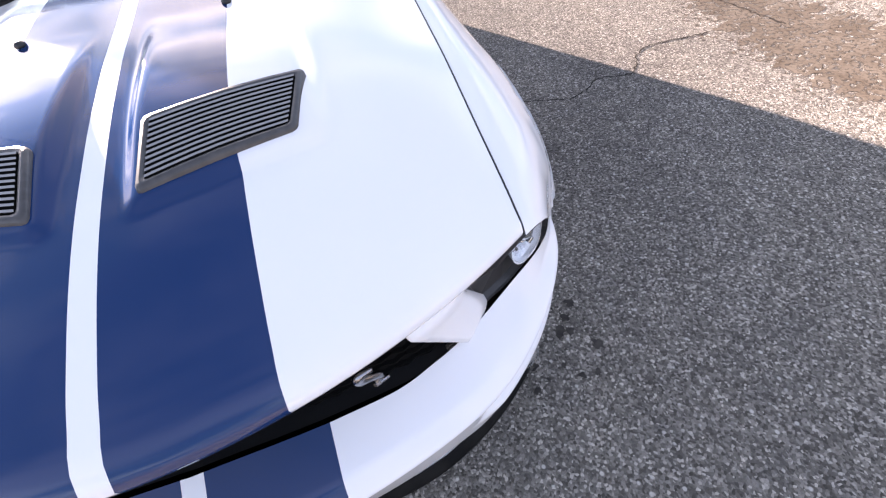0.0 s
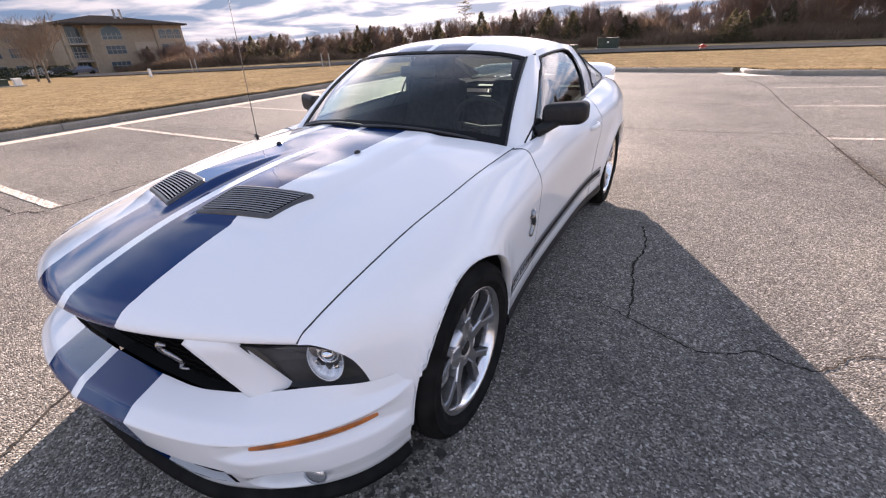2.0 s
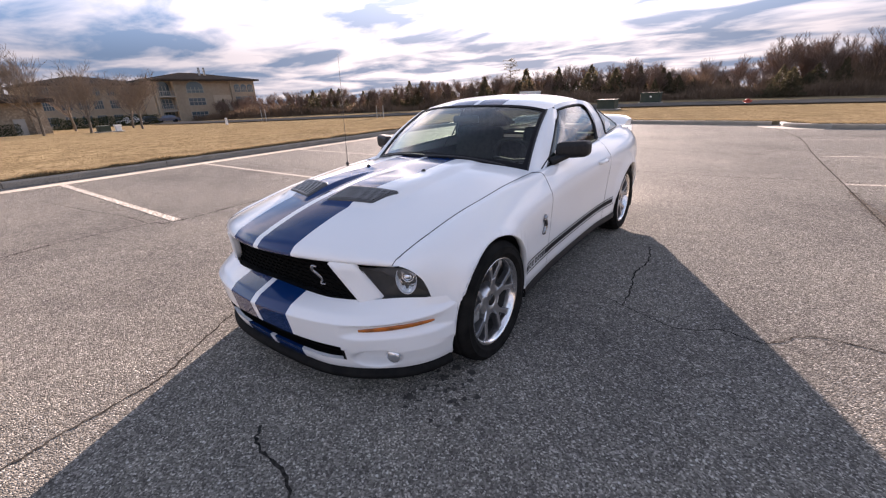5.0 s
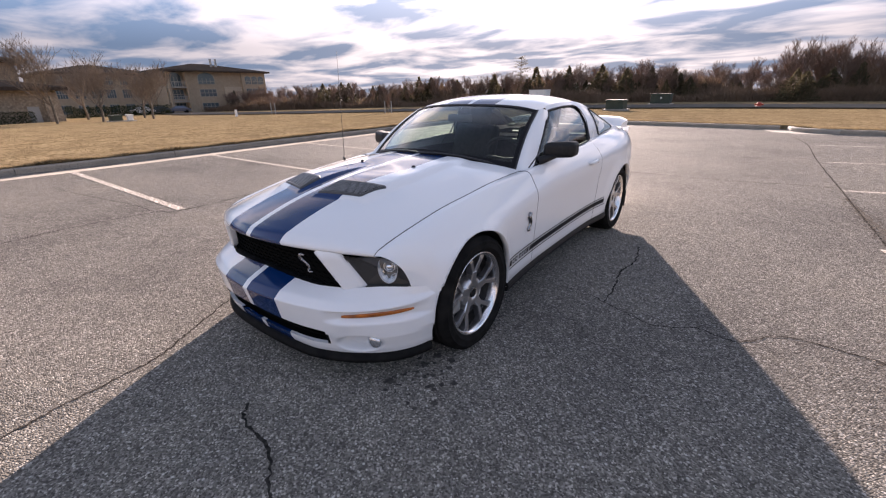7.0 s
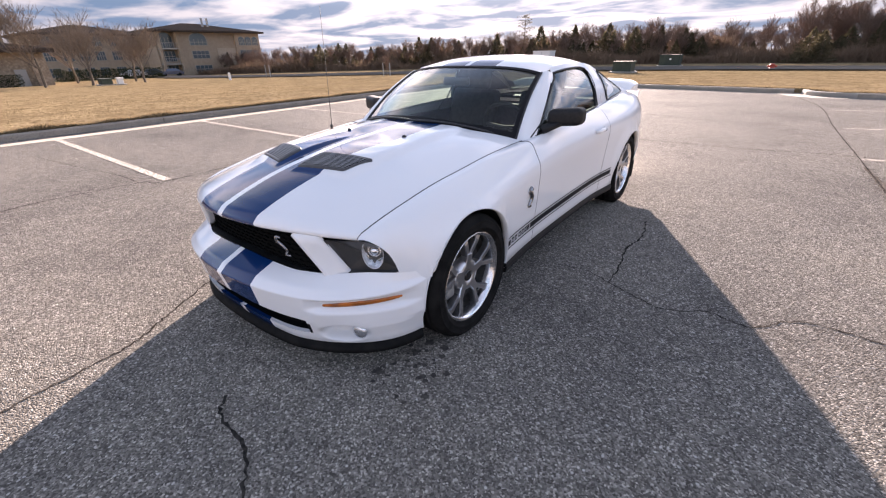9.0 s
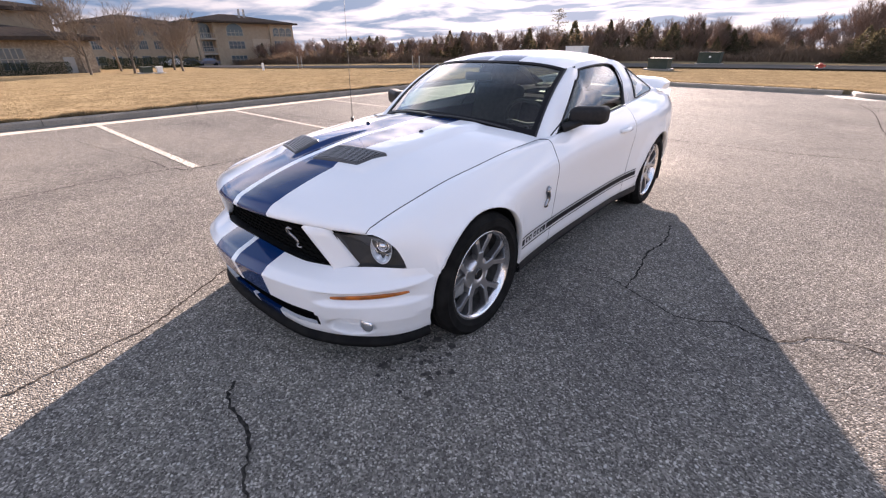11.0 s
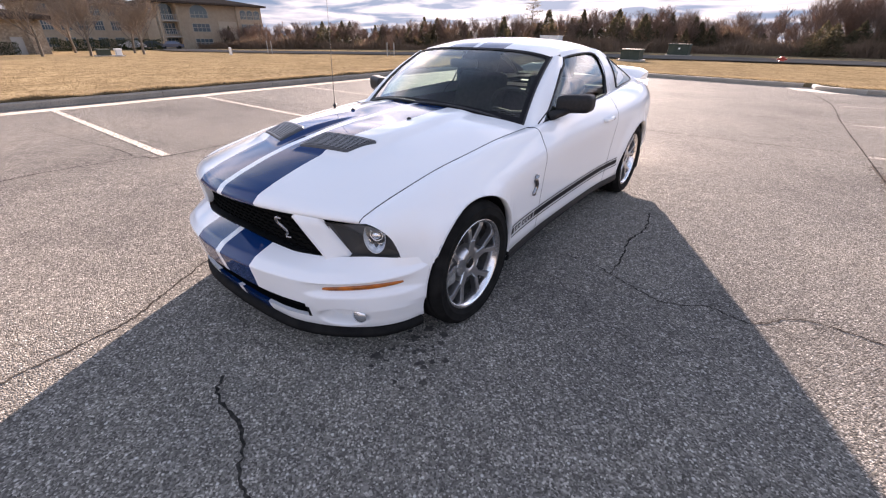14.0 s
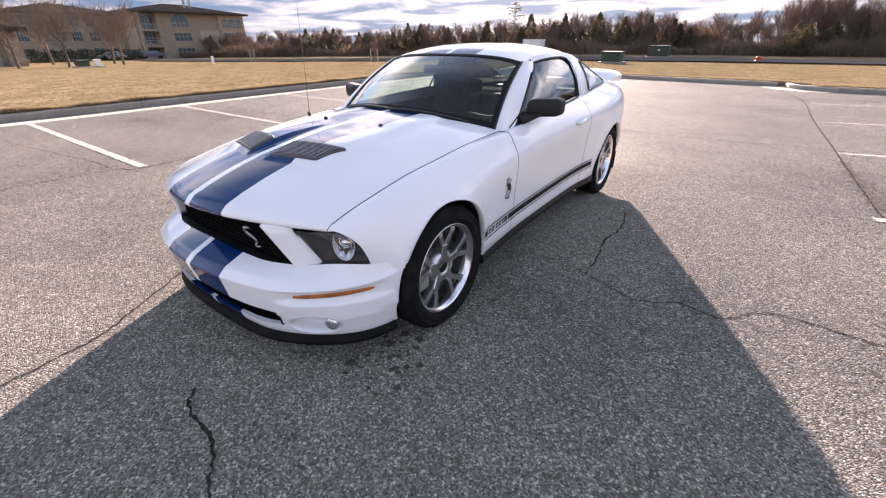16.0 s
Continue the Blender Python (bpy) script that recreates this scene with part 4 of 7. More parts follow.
side_cols = [catmull(st, NS) for st in SIDE]
side_long = [catmull([sc[j] for sc in side_cols], 260) for j in range(NS)]
SIDEGRID = np.array([[side_long[j][i] for j in range(NS)] for i in range(260)])
for row in SIDEGRID:
    if row[0][1] < 0.79:
        ex_, ez_ = hood_edge_x(row[0][1]) + 0.002, hood_z(hood_edge_x(row[0][1]), row[0][1]) - 0.0005
        dx_, dz_ = ex_ - row[0][0], ez_ - row[0][2]
        for j in range(5):
            row[j][0] += dx_ * (1 - j / 5)
            row[j][2] += dz_ * (1 - j / 5)
ARCH_R = 0.372
HUBS = (0.0, 2.72)
HUB_Z = 0.340
# the arches flare out round the wheels
for h_, out_, wide_ in ((HUBS[0], 0.010, 0.085), (HUBS[1], 0.020, 0.12)):
    for row in SIDEGRID:
        for p_ in row:
            u_ = (math.hypot(p_[1] - h_, p_[2] - HUB_Z) - ARCH_R) / wide_
            if -2.0 < u_ < 1.0 and p_[2] > 0.36:
                q_ = max(0.0, u_)
                p_[0] += out_ * (1 - q_ * q_ * (3 - 2 * q_)) * min(1.0, (p_[2] - 0.36) / 0.12)


def arch_keep(c):
    return all(math.hypot(c[1] - h, c[2] - HUB_Z) > ARCH_R for h in HUBS)


def arch_snap(p):
    """Pull the cut edge onto the arch's circle."""
    for h in HUBS:
        d = math.hypot(p[1] - h, p[2] - HUB_Z)
        if d < ARCH_R + 0.06:
            k = ARCH_R / max(d, 1e-6)
            p = np.array([p[0], h + (p[1] - h) * k, HUB_Z + (p[2] - HUB_Z) * k])
    return p


def side_x(y, z):
    """Half width of the body side at a place."""
    i = int(np.argmin(np.abs(SIDEGRID[:, NS // 2, 1] - y)))
    zz, xx = SIDEGRID[i, :, 2], SIDEGRID[i, :, 0]
    return float(np.interp(-z, -zz, xx))


def arch_x(y, z):
    """Half width at the arches' edge; ahead of the front wheel it follows the bumper's corner."""
    x = side_x(y, z)
    if y < -0.2 and z < 0.52:
        x = min(x, float(np.interp(z, [0.18, 0.24, 0.34, 0.5], [0.850, 0.872, 0.892, 0.903])))
    return x


def belt(y):
    i = int(np.argmin(np.abs(SIDEGRID[:, 0, 1] - y)))
    return Vector(SIDEGRID[i, 0])


def side_panel(name, y0, y1, s, label):
    ids = [i for i in range(260) if y0 <= SIDEGRID[i, NS // 2, 1] <= y1]
    G = SIDEGRID[ids].copy()
    # close the ends exactly on the shut lines
    for row, yy in ((0, y0), (-1, y1)):
        if -0.5 < yy < 3.6:
            G[row, :, 1] = yy
    inner = G[:, -1:, :].copy()
    inner[:, :, 0] -= 0.05
    G = np.concatenate([G, inner], 1)
    G[:, :, 0] *= s
    me = grid_mesh(name, G, [MAT_WHITE], keep=arch_keep, snap=arch_snap, flip=s < 0)
    return part(name, me, None, car, label)


doors = {}
for s in (1, -1):
    side_panel("front_fender", -0.7, 0.768, s, "white front fender with a wheel arch")
    doors[s] = side_panel("door", 0.774, 2.0617, s, "white closed car door")
    side_panel("quarter_panel", 2.0633, 3.85, s, "white rear quarter panel")
    # dark shut lines behind the gaps
    for name, y in (("shut_line", 0.771), ("shut_line", 2.0625)):
        i = int(np.argmin(np.abs(SIDEGRID[:, NS // 2, 1] - y)))
        pts = [(s * (p[0] - 0.004), y, p[2]) for p in SIDEGRID[i]]
        part(name, tube(pts, 0.0042 if y < 1 else 0.0020, 5), MAT_BLACK, car)
    # hood gap
    pts = [(s * (hood_edge_x(y) - 0.001), y, hood_z(hood_edge_x(y), y) - 0.0005) for y in np.linspace(-0.572, 0.80, 50)]
    part("hood_gap", tube(pts, 0.0026, 6), MAT_BLACK, car)
    for h in HUBS:
        # arch return and wheel well
        ring = []
        for a in np.linspace(radians(-13 if h == 0.0 else -19), radians(184 if h == 0.0 else 199), 60):
            y, z = h + ARCH_R * math.cos(a), HUB_Z + ARCH_R * math.sin(a)
            ring.append((y, z, arch_x(y, z)))
        v, f = [], []
        for k, (y, z, x) in enumerate(ring):
            v += [(s * (x + 0.004), y, z), (s * (x + 0.002), h + (y - h) * 1.012, HUB_Z + (z - HUB_Z) * 1.012), (s * (x - 0.03), y, z), (s * (x - 0.045), h + (y - h) * 1.03, HUB_Z + (z - HUB_Z) * 1.03)]
            if k:
                b = 4 * k
                f += [(b - 4, b, b + 1, b - 3), (b - 4, b - 2, b + 2, b), (b - 2, b - 1, b + 3, b + 2)]
        part("wheel_arch_lip", mesh_of("wheel_arch_lip", v, f, MAT_WHITE), None, car)
        v, f = [], []
        for k, a in enumerate(np.linspace(radians(-20), radians(200), 40)):
            y, z = h + 0.385 * math.cos(a), HUB_Z + 0.385 * math.sin(a)
            v += [(s * (arch_x(y, z) - 0.035), y, z), (s * 0.55, y, z)]
            if k:
                f.append((2 * k - 2, 2 * k - 1, 2 * k + 1, 2 * k))
        base = len(v)
        v.append((s * 0.55, h, HUB_Z))
        f += [(base, 2 * k + 1, 2 * k - 1) for k in range(1, 40)]
        part("wheel_well", mesh_of("wheel_well", v, f, MAT_BLACK, smooth=False), None, car, "black plastic wheel well liner")
    # rocker skirt
    pts = [(s * (side_x(y, 0.25) - 0.012), y, 0.235 + 0.01 * math.sin((y - 0.3) * 0.6)) for y in np.linspace(0.36, 2.36, 24)]
    bm = bmesh.new()
    rings = []
    for x, y, z in pts:
        rings.append([bm.verts.new((x + s * dx, y, z + dz)) for dx, dz in ((0.016, 0.03), (0.024, 0.0), (0.016, -0.028), (-0.05, -0.040), (-0.05, 0.03))])
    for A, B in zip(rings, rings[1:]):
        for k in range(5):
            bm.faces.new((A[k], A[(k + 1) % 5], B[(k + 1) % 5], B[k]))
    bm.faces.new(rings[0])
    bm.faces.new(rings[-1])
    bmesh.ops.recalc_face_normals(bm, faces=bm.faces)
    part("rocker_skirt", bm, MAT_SATIN, car, "satin black rocker skirt")

    # side stripes in dark blue-black above the skirt, with a lettering bar in front
    def strip(name, y0, y1, za, zb, mat, n=40, lift=0.003):
        v, f = [], []
        for k, y in enumerate(np.linspace(y0, y1, n)):
            rise = 0.022 * (y - 0.35) / 1.95
            for z in (za, zb):
                v.append((s * (side_x(y, z + rise) + lift), y, z + rise))
            if k:
                f.append((2 * k - 2, 2 * k - 1, 2 * k + 1, 2 * k))
        return part(name, mesh_of(name, v, f, mat, smooth=False), None, car)

    tagged(strip("side_stripe", 0.375, 2.30, 0.352, 0.360, MAT_DECAL), "thin black side stripe")
    tagged(strip("side_stripe", 0.70, 2.27, 0.372, 0.412, MAT_DECAL), "broad black side stripe")
    tagged(strip("side_stripe", 0.365, 2.27, 0.422, 0.430, MAT_DECAL), "thin black side stripe")
    strip("stripe_block", 0.368, 0.408, 0.372, 0.412, MAT_DECAL, 4)
    strip("stripe_block", 0.655, 0.685, 0.372, 0.412, MAT_DECAL, 4)
    for k in range(5):
        a = 0.425 + 0.045 * k + (0.012 if k > 1 else 0)
        strip("lettering_bar", a, a + 0.034, 0.374, 0.410, MAT_DECAL, 4)
        strip("lettering_gap", a + 0.010, a + 0.024, 0.384, 0.400, MAT_WHITE, 3, 0.0045)
    # fender emblem: plain chrome bent bar
    ex = lambda y, z: s * (side_x(y, z) + 0.006)
    emb = [(0.665, 0.655), (0.645, 0.662), (0.635, 0.645), (0.652, 0.62), (0.66, 0.595), (0.645, 0.57), (0.630, 0.552), (0.66, 0.545)]
    cv = catmull([(ex(y, z), y, z) for y, z in emb], 26)
    part("fender_emblem", tube([tuple(p) for p in cv], list(np.interp(np.linspace(0, 1, 26), [0, 0.15, 0.3, 0.7, 1], [0.009, 0.016, 0.017, 0.013, 0.008])), 8), MAT_EMBLEM, car, "chrome curved fender emblem", True)
    # door handle
    hy, hz = 1.84, 0.842
    hx = side_x(hy, hz)
    hd = part("door_handle", tube([(s * (hx - 0.005), hy - 0.10, hz - 0.002), (s * (hx + 0.022), hy - 0.075, hz), (s * (hx + 0.028), hy, hz + 0.002), (s * (hx + 0.022), hy + 0.07, hz), (s * (hx - 0.005), hy + 0.09, hz)], [0.012, 0.014, 0.015, 0.014, 0.010], 8, flat=1.1), MAT_WHITE, doors[s], "white door handle", True)

# ---- front bumper ----
BX = [0.0, 0.25, 0.40, 0.50, 0.60, 0.68, 0.75, 0.81, 0.855, 0.885, 0.905]
BY = [-0.880, -0.858, -0.825, -0.785, -0.730, -0.672, -0.610, -0.540, -0.470, -0.405, -0.340]
BT = [0.0, 0.25, 0.403, 0.51, 0.623, 0.722, 0.815, 0.907, 0.990, 1.062, 1.13]
LEVELS = ["shelf", "top", "brow", "face", "mid", "low", "lip", "under"]


def bump_plan(t):
    return curve1(BT, BX, t), curve1(BT, BY, t)


def low_push(t):
    """How far the chin lies behind the brow's line."""
    return curve1([0, 0.25, 0.5, 0.65, 0.8, 0.9, 1.13], [0.074, 0.062, 0.038, 0.028, 0.021, 0.020, 0.036], t)


def intake_top(t):
    return 0.362 - 0.034 * min(1.0, abs(t) / 0.53)


INTAKE_LOW = 0.246


def bumper_profile(t):
    """Corners (push back, z) from the shelf under the grille over the brow to the lip, at a place along the plan."""
    g = min(1.0, max(0.0, (t - 0.95) / 0.18))
    shelf_z = curve1([0, 0.5, 0.65, 0.9, 1.0, 1.13], [0.548, 0.528, 0.530, 0.545, 0.540, 0.525], t)
    shelf_b = curve1([0, 0.3, 0.55, 0.8, 1.0, 1.13], [0.150, 0.140, 0.115, 0.085, 0.032, 0.018], t)
    brow_z = curve1([0, 0.25, 0.5, 0.7, 0.9, 1.05, 1.13], [0.470, 0.467, 0.461, 0.457, 0.466, 0.480, 0.490], t)
    brow_b = curve1([0, 0.25, 0.4, 0.51, 0.6, 0.7, 0.8, 0.9, 1.0, 1.13], [0.004, 0.007, 0.007, -0.002, -0.010, -0.010, -0.007, -0.006, -0.005, 0.006], t)
    w = min(1.0, max(0.0, (t - 0.53) / 0.08)) * min(1.0, max(0.0, (1.10 - t) / 0.12))
    top_b, low = curve1([0, 0.25, 0.4, 0.49, 0.55, 0.7, 1.13], [0.031, 0.030, 0.026, 0.018, 0.009, 0.000, 0.004], t), low_push(t)
    face = lambda z: brow_b + (top_b - brow_b) * (brow_z - z) / (brow_z - intake_top(t))
    band_b, band_z = brow_b + 0.038 * (1 - g) + 0.004 * g, brow_z + 0.033 * (1 - g) + 0.012 * g
    return [(shelf_b, shelf_z), (band_b, min(band_z, shelf_z - 0.004)), (brow_b, brow_z), (face(0.440) + 0.016 * w, 0.440 + 0.004 * w), (face(0.400) + 0.021 * w, 0.400 + 0.006 * w), (face(0.386) * (1 - w) + (brow_b + 0.001) * w, 0.386), (top_b, intake_top(t)), (top_b * 0.6 + low * 0.4 - 0.006 * w, 0.300), (low, INTAKE_LOW), (low + 0.008, 0.215), (low + 0.022, 0.184)]


STEPS = [9, 7, 6, 6, 4, 6, 8, 8, 6, 5]


def bumper_section(t):
    """The section sampled in fixed steps with slightly eased corners."""
    c = bumper_profile(t)
    q = [c[0]]
    for (a0, b0), (a1, b1), m in zip(c, c[1:], STEPS):
        q += [(a0 + (a1 - a0) * k / m, b0 + (b1 - b0) * k / m) for k in range(1, m + 1)]
    q = np.array(q)
    for _ in range(1):
        q[1:-1] = 0.25 * q[:-2] + 0.5 * q[1:-1] + 0.25 * q[2:]
    return q


FOG_T, FOG_Z = 0.700, 0.262


def bumper_point(t, j, n):
    s = 1 if t >= 0 else -1
    t = abs(t)
    x, y = bump_plan(t)
    pr = SECTIONS.setdefault(round(t, 5), bumper_section(t))[j]
    x2, y2 = bump_plan(t + 0.01)
    d = Vector((x2 - x, y2 - y)).normalized()
    nrm = Vector((-d.y * min(1.0, max(0.0, (t - 0.27) / 0.25)), d.x))
    # the fog lamp's dish
    du, dz = (t - FOG_T) / 0.115, (pr[1] - FOG_Z) / 0.056
    q = du * du + dz * dz
    dish = 0.062 * min(1.0, 2.2 * (1 - q)) ** 1.2 if q < 1 else 0.0
    b = pr[0] + dish
    return (s * (x + nrm.x * b), y + nrm.y * b, pr[1])


NB = sum(STEPS) + 1
SECTIONS = {}
tcols = [0.0, XS, 0.085, 0.14, 0.195, XO] + list(np.linspace(XO, 0.529, 18)[1:]) + list(np.linspace(0.529, 1.0, 32)[1:]) + list(np.linspace(1.0, 1.13, 26)[1:])
tcols = [-t for t in tcols[:0:-1]] + tcols
PB = np.array([[bumper_point(t, j, NB) for t in tcols] for j in range(NB)])


def open_lower(c):
    return not (abs(c[0]) < 0.5165 and INTAKE_LOW + 0.001 < c[2] < intake_top(c[0] * 1.02) - 0.001)


def bumper_keep(c):
    return open_lower(c) and math.hypot(c[1], c[2] - HUB_Z) > ARCH_R - 0.004 and not (abs(c[0]) > 0.872 and c[2] < 0.215)


def bumper_snap(p):
    # the cut beside the wheel follows the arch
    d = math.hypot(p[1], p[2] - HUB_Z)
    if abs(p[0]) > 0.8 and d < ARCH_R + 0.03:
        k = ARCH_R / max(d, 1e-6)
        return np.array([p[0], p[1] * k, HUB_Z + (p[2] - HUB_Z) * k])
    return p


bumper = part("front_bumper", grid_mesh("front_bumper", PB, [MAT_WHITE, MAT_BLUE], striped, bumper_keep, snap=bumper_snap), None, car, "white moulded front bumper with blue stripes")


def bumper_surface(t, z, lift=0.0):
    s = 1 if t >= 0 else -1
    pr = np.array(bumper_profile(abs(t))[2:])
    x, y = bump_plan(abs(t))
    x2, y2 = bump_plan(abs(t) + 0.01)
    d = Vector((x2 - x, y2 - y)).normalized()
    nrm = Vector((-d.y * min(1.0, max(0.0, (abs(t) - 0.27) / 0.25)), d.x))
    b = float(np.interp(-z, -pr[:, 1], pr[:, 0])) - lift
    return Vector((s * (x + nrm.x * b), y + nrm.y * b, z))


# lower intake: dark box with slats
intake = part("lower_intake", mesh_of("lower_intake", [(x, y + 0.10, z) for z in (0.19, 0.35) for x, y in ((-0.56, -0.68), (-0.3, -0.77), (0, -0.80), (0.3, -0.77), (0.56, -0.68))], [(k, k + 1, k + 6, k + 5) for k in range(4)], MAT_MATT, smooth=False), None, bumper, "black lower intake")
for upper in (False, True):
    v, f = [], []
    for k, t in enumerate(([-0.529, -0.45, -0.36] + [-XO, -0.16, -0.08, -XS, XS, 0.08, 0.16, XO] + [0.36, 0.45, 0.529])):
        p = bumper_surface(t, intake_top(t) if upper else INTAKE_LOW)
        v += [p, p + Vector((-0.04 * p.x, 0.10 if upper else 0.018, 0))]
        if k:
            f.append((2 * k - 2, 2 * k - 1, 2 * k + 1, 2 * k))
    part("intake_edge", mesh_of("intake_edge", v, f, [MAT_MATT, MAT_WHITE, MAT_BLUE], [0 if upper else 1 + striped(sum((Vector(v[q]) for q in fc), Vector()) / 4) for fc in f]), None, bumper)
FLOOR_T = np.linspace(-0.525, 0.525, 22)
part("intake_floor", mesh_of("intake_floor", [bumper_surface(t, INTAKE_LOW) + d for t in FLOOR_T for d in (Vector((0, 0.016, -0.004)), Vector((0, 0.30, -0.012)))], [(2 * k, 2 * k + 2, 2 * k + 3, 2 * k + 1) for k in range(21)], MAT_MATT, smooth=False), None, bumper)
for k in range(3):
    pts = [bumper_surface(t, 0.268 + 0.024 * k) + Vector((0, 0.045, 0)) for t in np.linspace(-0.50, 0.50, 25)]
    part("intake_slat", tube(pts, 0.004, 6), MAT_MATT, bumper)
for s in (1, -1):
    # end walls of the intake, marker lamp, fog lamp
    a, b = bumper_surface(s * 0.529, INTAKE_LOW), bumper_surface(s * 0.529, intake_top(0.529))
    back = Vector((0, 0.1, 0))
    part("intake_end", mesh_of("intake_end", [a, b, b + back, a + back], [(0, 1, 2, 3)], MAT_SATIN, smooth=False), None, bumper)
    v, f = [], []
    N = 30
    for k, t in enumerate(np.linspace(0.625, 0.985, N)):
        e = math.sin(math.pi * min(1, max(0, (k + 0.6) / (N + 0.2)))) ** 0.22
        za, zb = 0.420 - 0.014 * e + 0.016 * k / N, 0.420 + 0.014 * e + 0.014 * k / N
        v += [bumper_surface(s * t, za, -0.003), bumper_surface(s * t, za + 0.004, 0.006), bumper_surface(s * t, zb - 0.004, 0.006), bumper_surface(s * t, zb, -0.003)]
        if k:
            f += [(4 * k - 4 + m, 4 * k + m, 4 * k + m + 1, 4 * k - 3 + m) for m in range(3)]
    part("marker_lamp", mesh_of("marker_lamp", v, f, MAT_AMBER), None, bumper, "amber wrap-around marker lamp")
    c = bumper_surface(s * (FOG_T + 0.076), FOG_Z + 0.012, -0.008)
    m = Matrix.Translation(c) @ look((0, 0, 0), (-s * 0.25, 0.97, 0)).to_3x3().to_4x4()
    bm = bmesh.new()
    bmesh.ops.create_uvsphere(bm, u_segments=20, v_segments=10, radius=0.036, matrix=m @ Matrix.Diagonal((1, 1, 0.45, 1)))
    fog = part("fog_lamp", bm, MAT_FOG, bumper, "clear round fog lamp", True)
    bm = bmesh.new()
    bmesh.ops.create_uvsphere(bm, u_segments=20, v_segments=10, radius=0.039, matrix=m @ Matrix.Diagonal((1, 1, 0.6, 1)))
    part("lens", bm, MAT_LENS, fog, "", True)

# chin splitter
v, f = [], []
ts = np.linspace(-1.10, 1.10, 90)
for k, t in enumerate(ts):
    s = 1 if t >= 0 else -1
    x, y = bump_plan(abs(t))
    x2, y2 = bump_plan(abs(t) + 0.01)
    d = Vector((x2 - x, y2 - y)).normalized()
    nrm = Vector((-d.y, d.x))
    e = min(1.0, (1.12 - abs(t)) / 0.25)
    lo = low_push(abs(t)) + 0.004 * e - 0.004
    for b, z in ((lo + 0.030, 0.192), (lo + 0.012, 0.190), (lo + 0.002 - 0.010 * e, 0.170), (lo + 0.004 - 0.012 * e, 0.150), (lo + 0.07, 0.146)):
        v.append((s * (x + nrm.x * b), y + nrm.y * b, z))
    if k:
        f += [(5 * k - 5 + m, 5 * k - 4 + m, 5 * k + 1 + m, 5 * k + m) for m in range(4)]
part("chin_splitter", mesh_of("chin_splitter", v, f, MAT_SPLITTER), None, car, "satin black chin splitter")

# ---- grille, struts, headlights ----
def grille_top(x):
    return Vector((x, hood_front(x) + 0.035, hood_z(x, hood_front(x)) - 0.012))


def grille_low(x):
    t = abs(x) * 1.01
    p = Vector(bumper_point(t, 0, NB))
    return Vector((x, p.y + 0.004, p.z))


G_END = 0.515
grille = part("grille", grid_mesh("grille", [[tuple(grille_top(x).lerp(grille_low(x), w) + Vector((0, 0.055 + 0.02 * (1 - w), 0))) for x in np.linspace(-0.58, 0.58, 40)] for w in (-0.1, 0.25, 0.5, 0.75, 1.15)], [MAT_MATT]), None, car, "black mesh upper grille")
part("grille_floor", mesh_of("grille_floor", [grille_low(x) + d for x in np.linspace(-0.50, 0.50, 41) for d in (Vector((0, 0.012, -0.012)), Vector((0, 0.22, -0.03)))], [(2 * k, 2 * k + 1, 2 * k + 3, 2 * k + 2) for k in range(40)], MAT_BLACK, smooth=False), None, grille)
part("radiator_panel", mesh_of("radiator_panel", [(x, -0.47, z) for z in (0.30, 0.74) for x in (-0.72, 0.72)], [(0, 1, 3, 2)], MAT_BLACK, smooth=False), None, grille)
bm = bmesh.new()
NX, NW = 46, 9


def gp(a, b):
    x = -0.56 + 1.12 * a / NX
    return grille_top(x).lerp(grille_low(x), b / NW) + Vector((0, 0.045 + 0.02 * (1 - b / NW), 0))


def bar(bm, a, b, r):
    d = (b - a)
    u = Vector((0, 1, 0))
    w = d.cross(u).normalized() * r
    vs = [bm.verts.new(p) for p in (a - w, a + w, b + w, b - w)]
    vd = [bm.verts.new(p + Vector((0, 0.014, 0))) for p in (a - w, a + w, b + w, b - w)]
    bm.faces.new(vs)
    bm.faces.new((vs[0], vs[3], vd[3], vd[0]))
    bm.faces.new((vs[1], vd[1], vd[2], vs[2]))


for b in range(NW + 1):
    for a in range(0, NX, 2):
        sft = b % 2
        p, q, r_ = gp(a + sft, b), gp(a + 1 + sft, b + 0.38), gp(a + 2 + sft, b)
        bar(bm, p, q, 0.0028)
        bar(bm, q, r_, 0.0028)
part("grille_mesh", bm, MAT_MATT, grille, "black honeycomb grille bars")
# grille emblem: plain chrome bent bar
cv = catmull([(0.362, -0.722, 0.690), (0.338, -0.728, 0.690), (0.334, -0.724, 0.668), (0.352, -0.712, 0.645), (0.366, -0.702, 0.620), (0.352, -0.704, 0.596), (0.378, -0.696, 0.594)], 30)
part("grille_emblem", tube([tuple(p) for p in cv], list(np.interp(np.linspace(0, 1, 30), [0, 0.15, 0.35, 0.7, 1], [0.004, 0.008, 0.009, 0.007, 0.004])), 8), MAT_EMBLEM, grille, "chrome curved grille emblem", True)

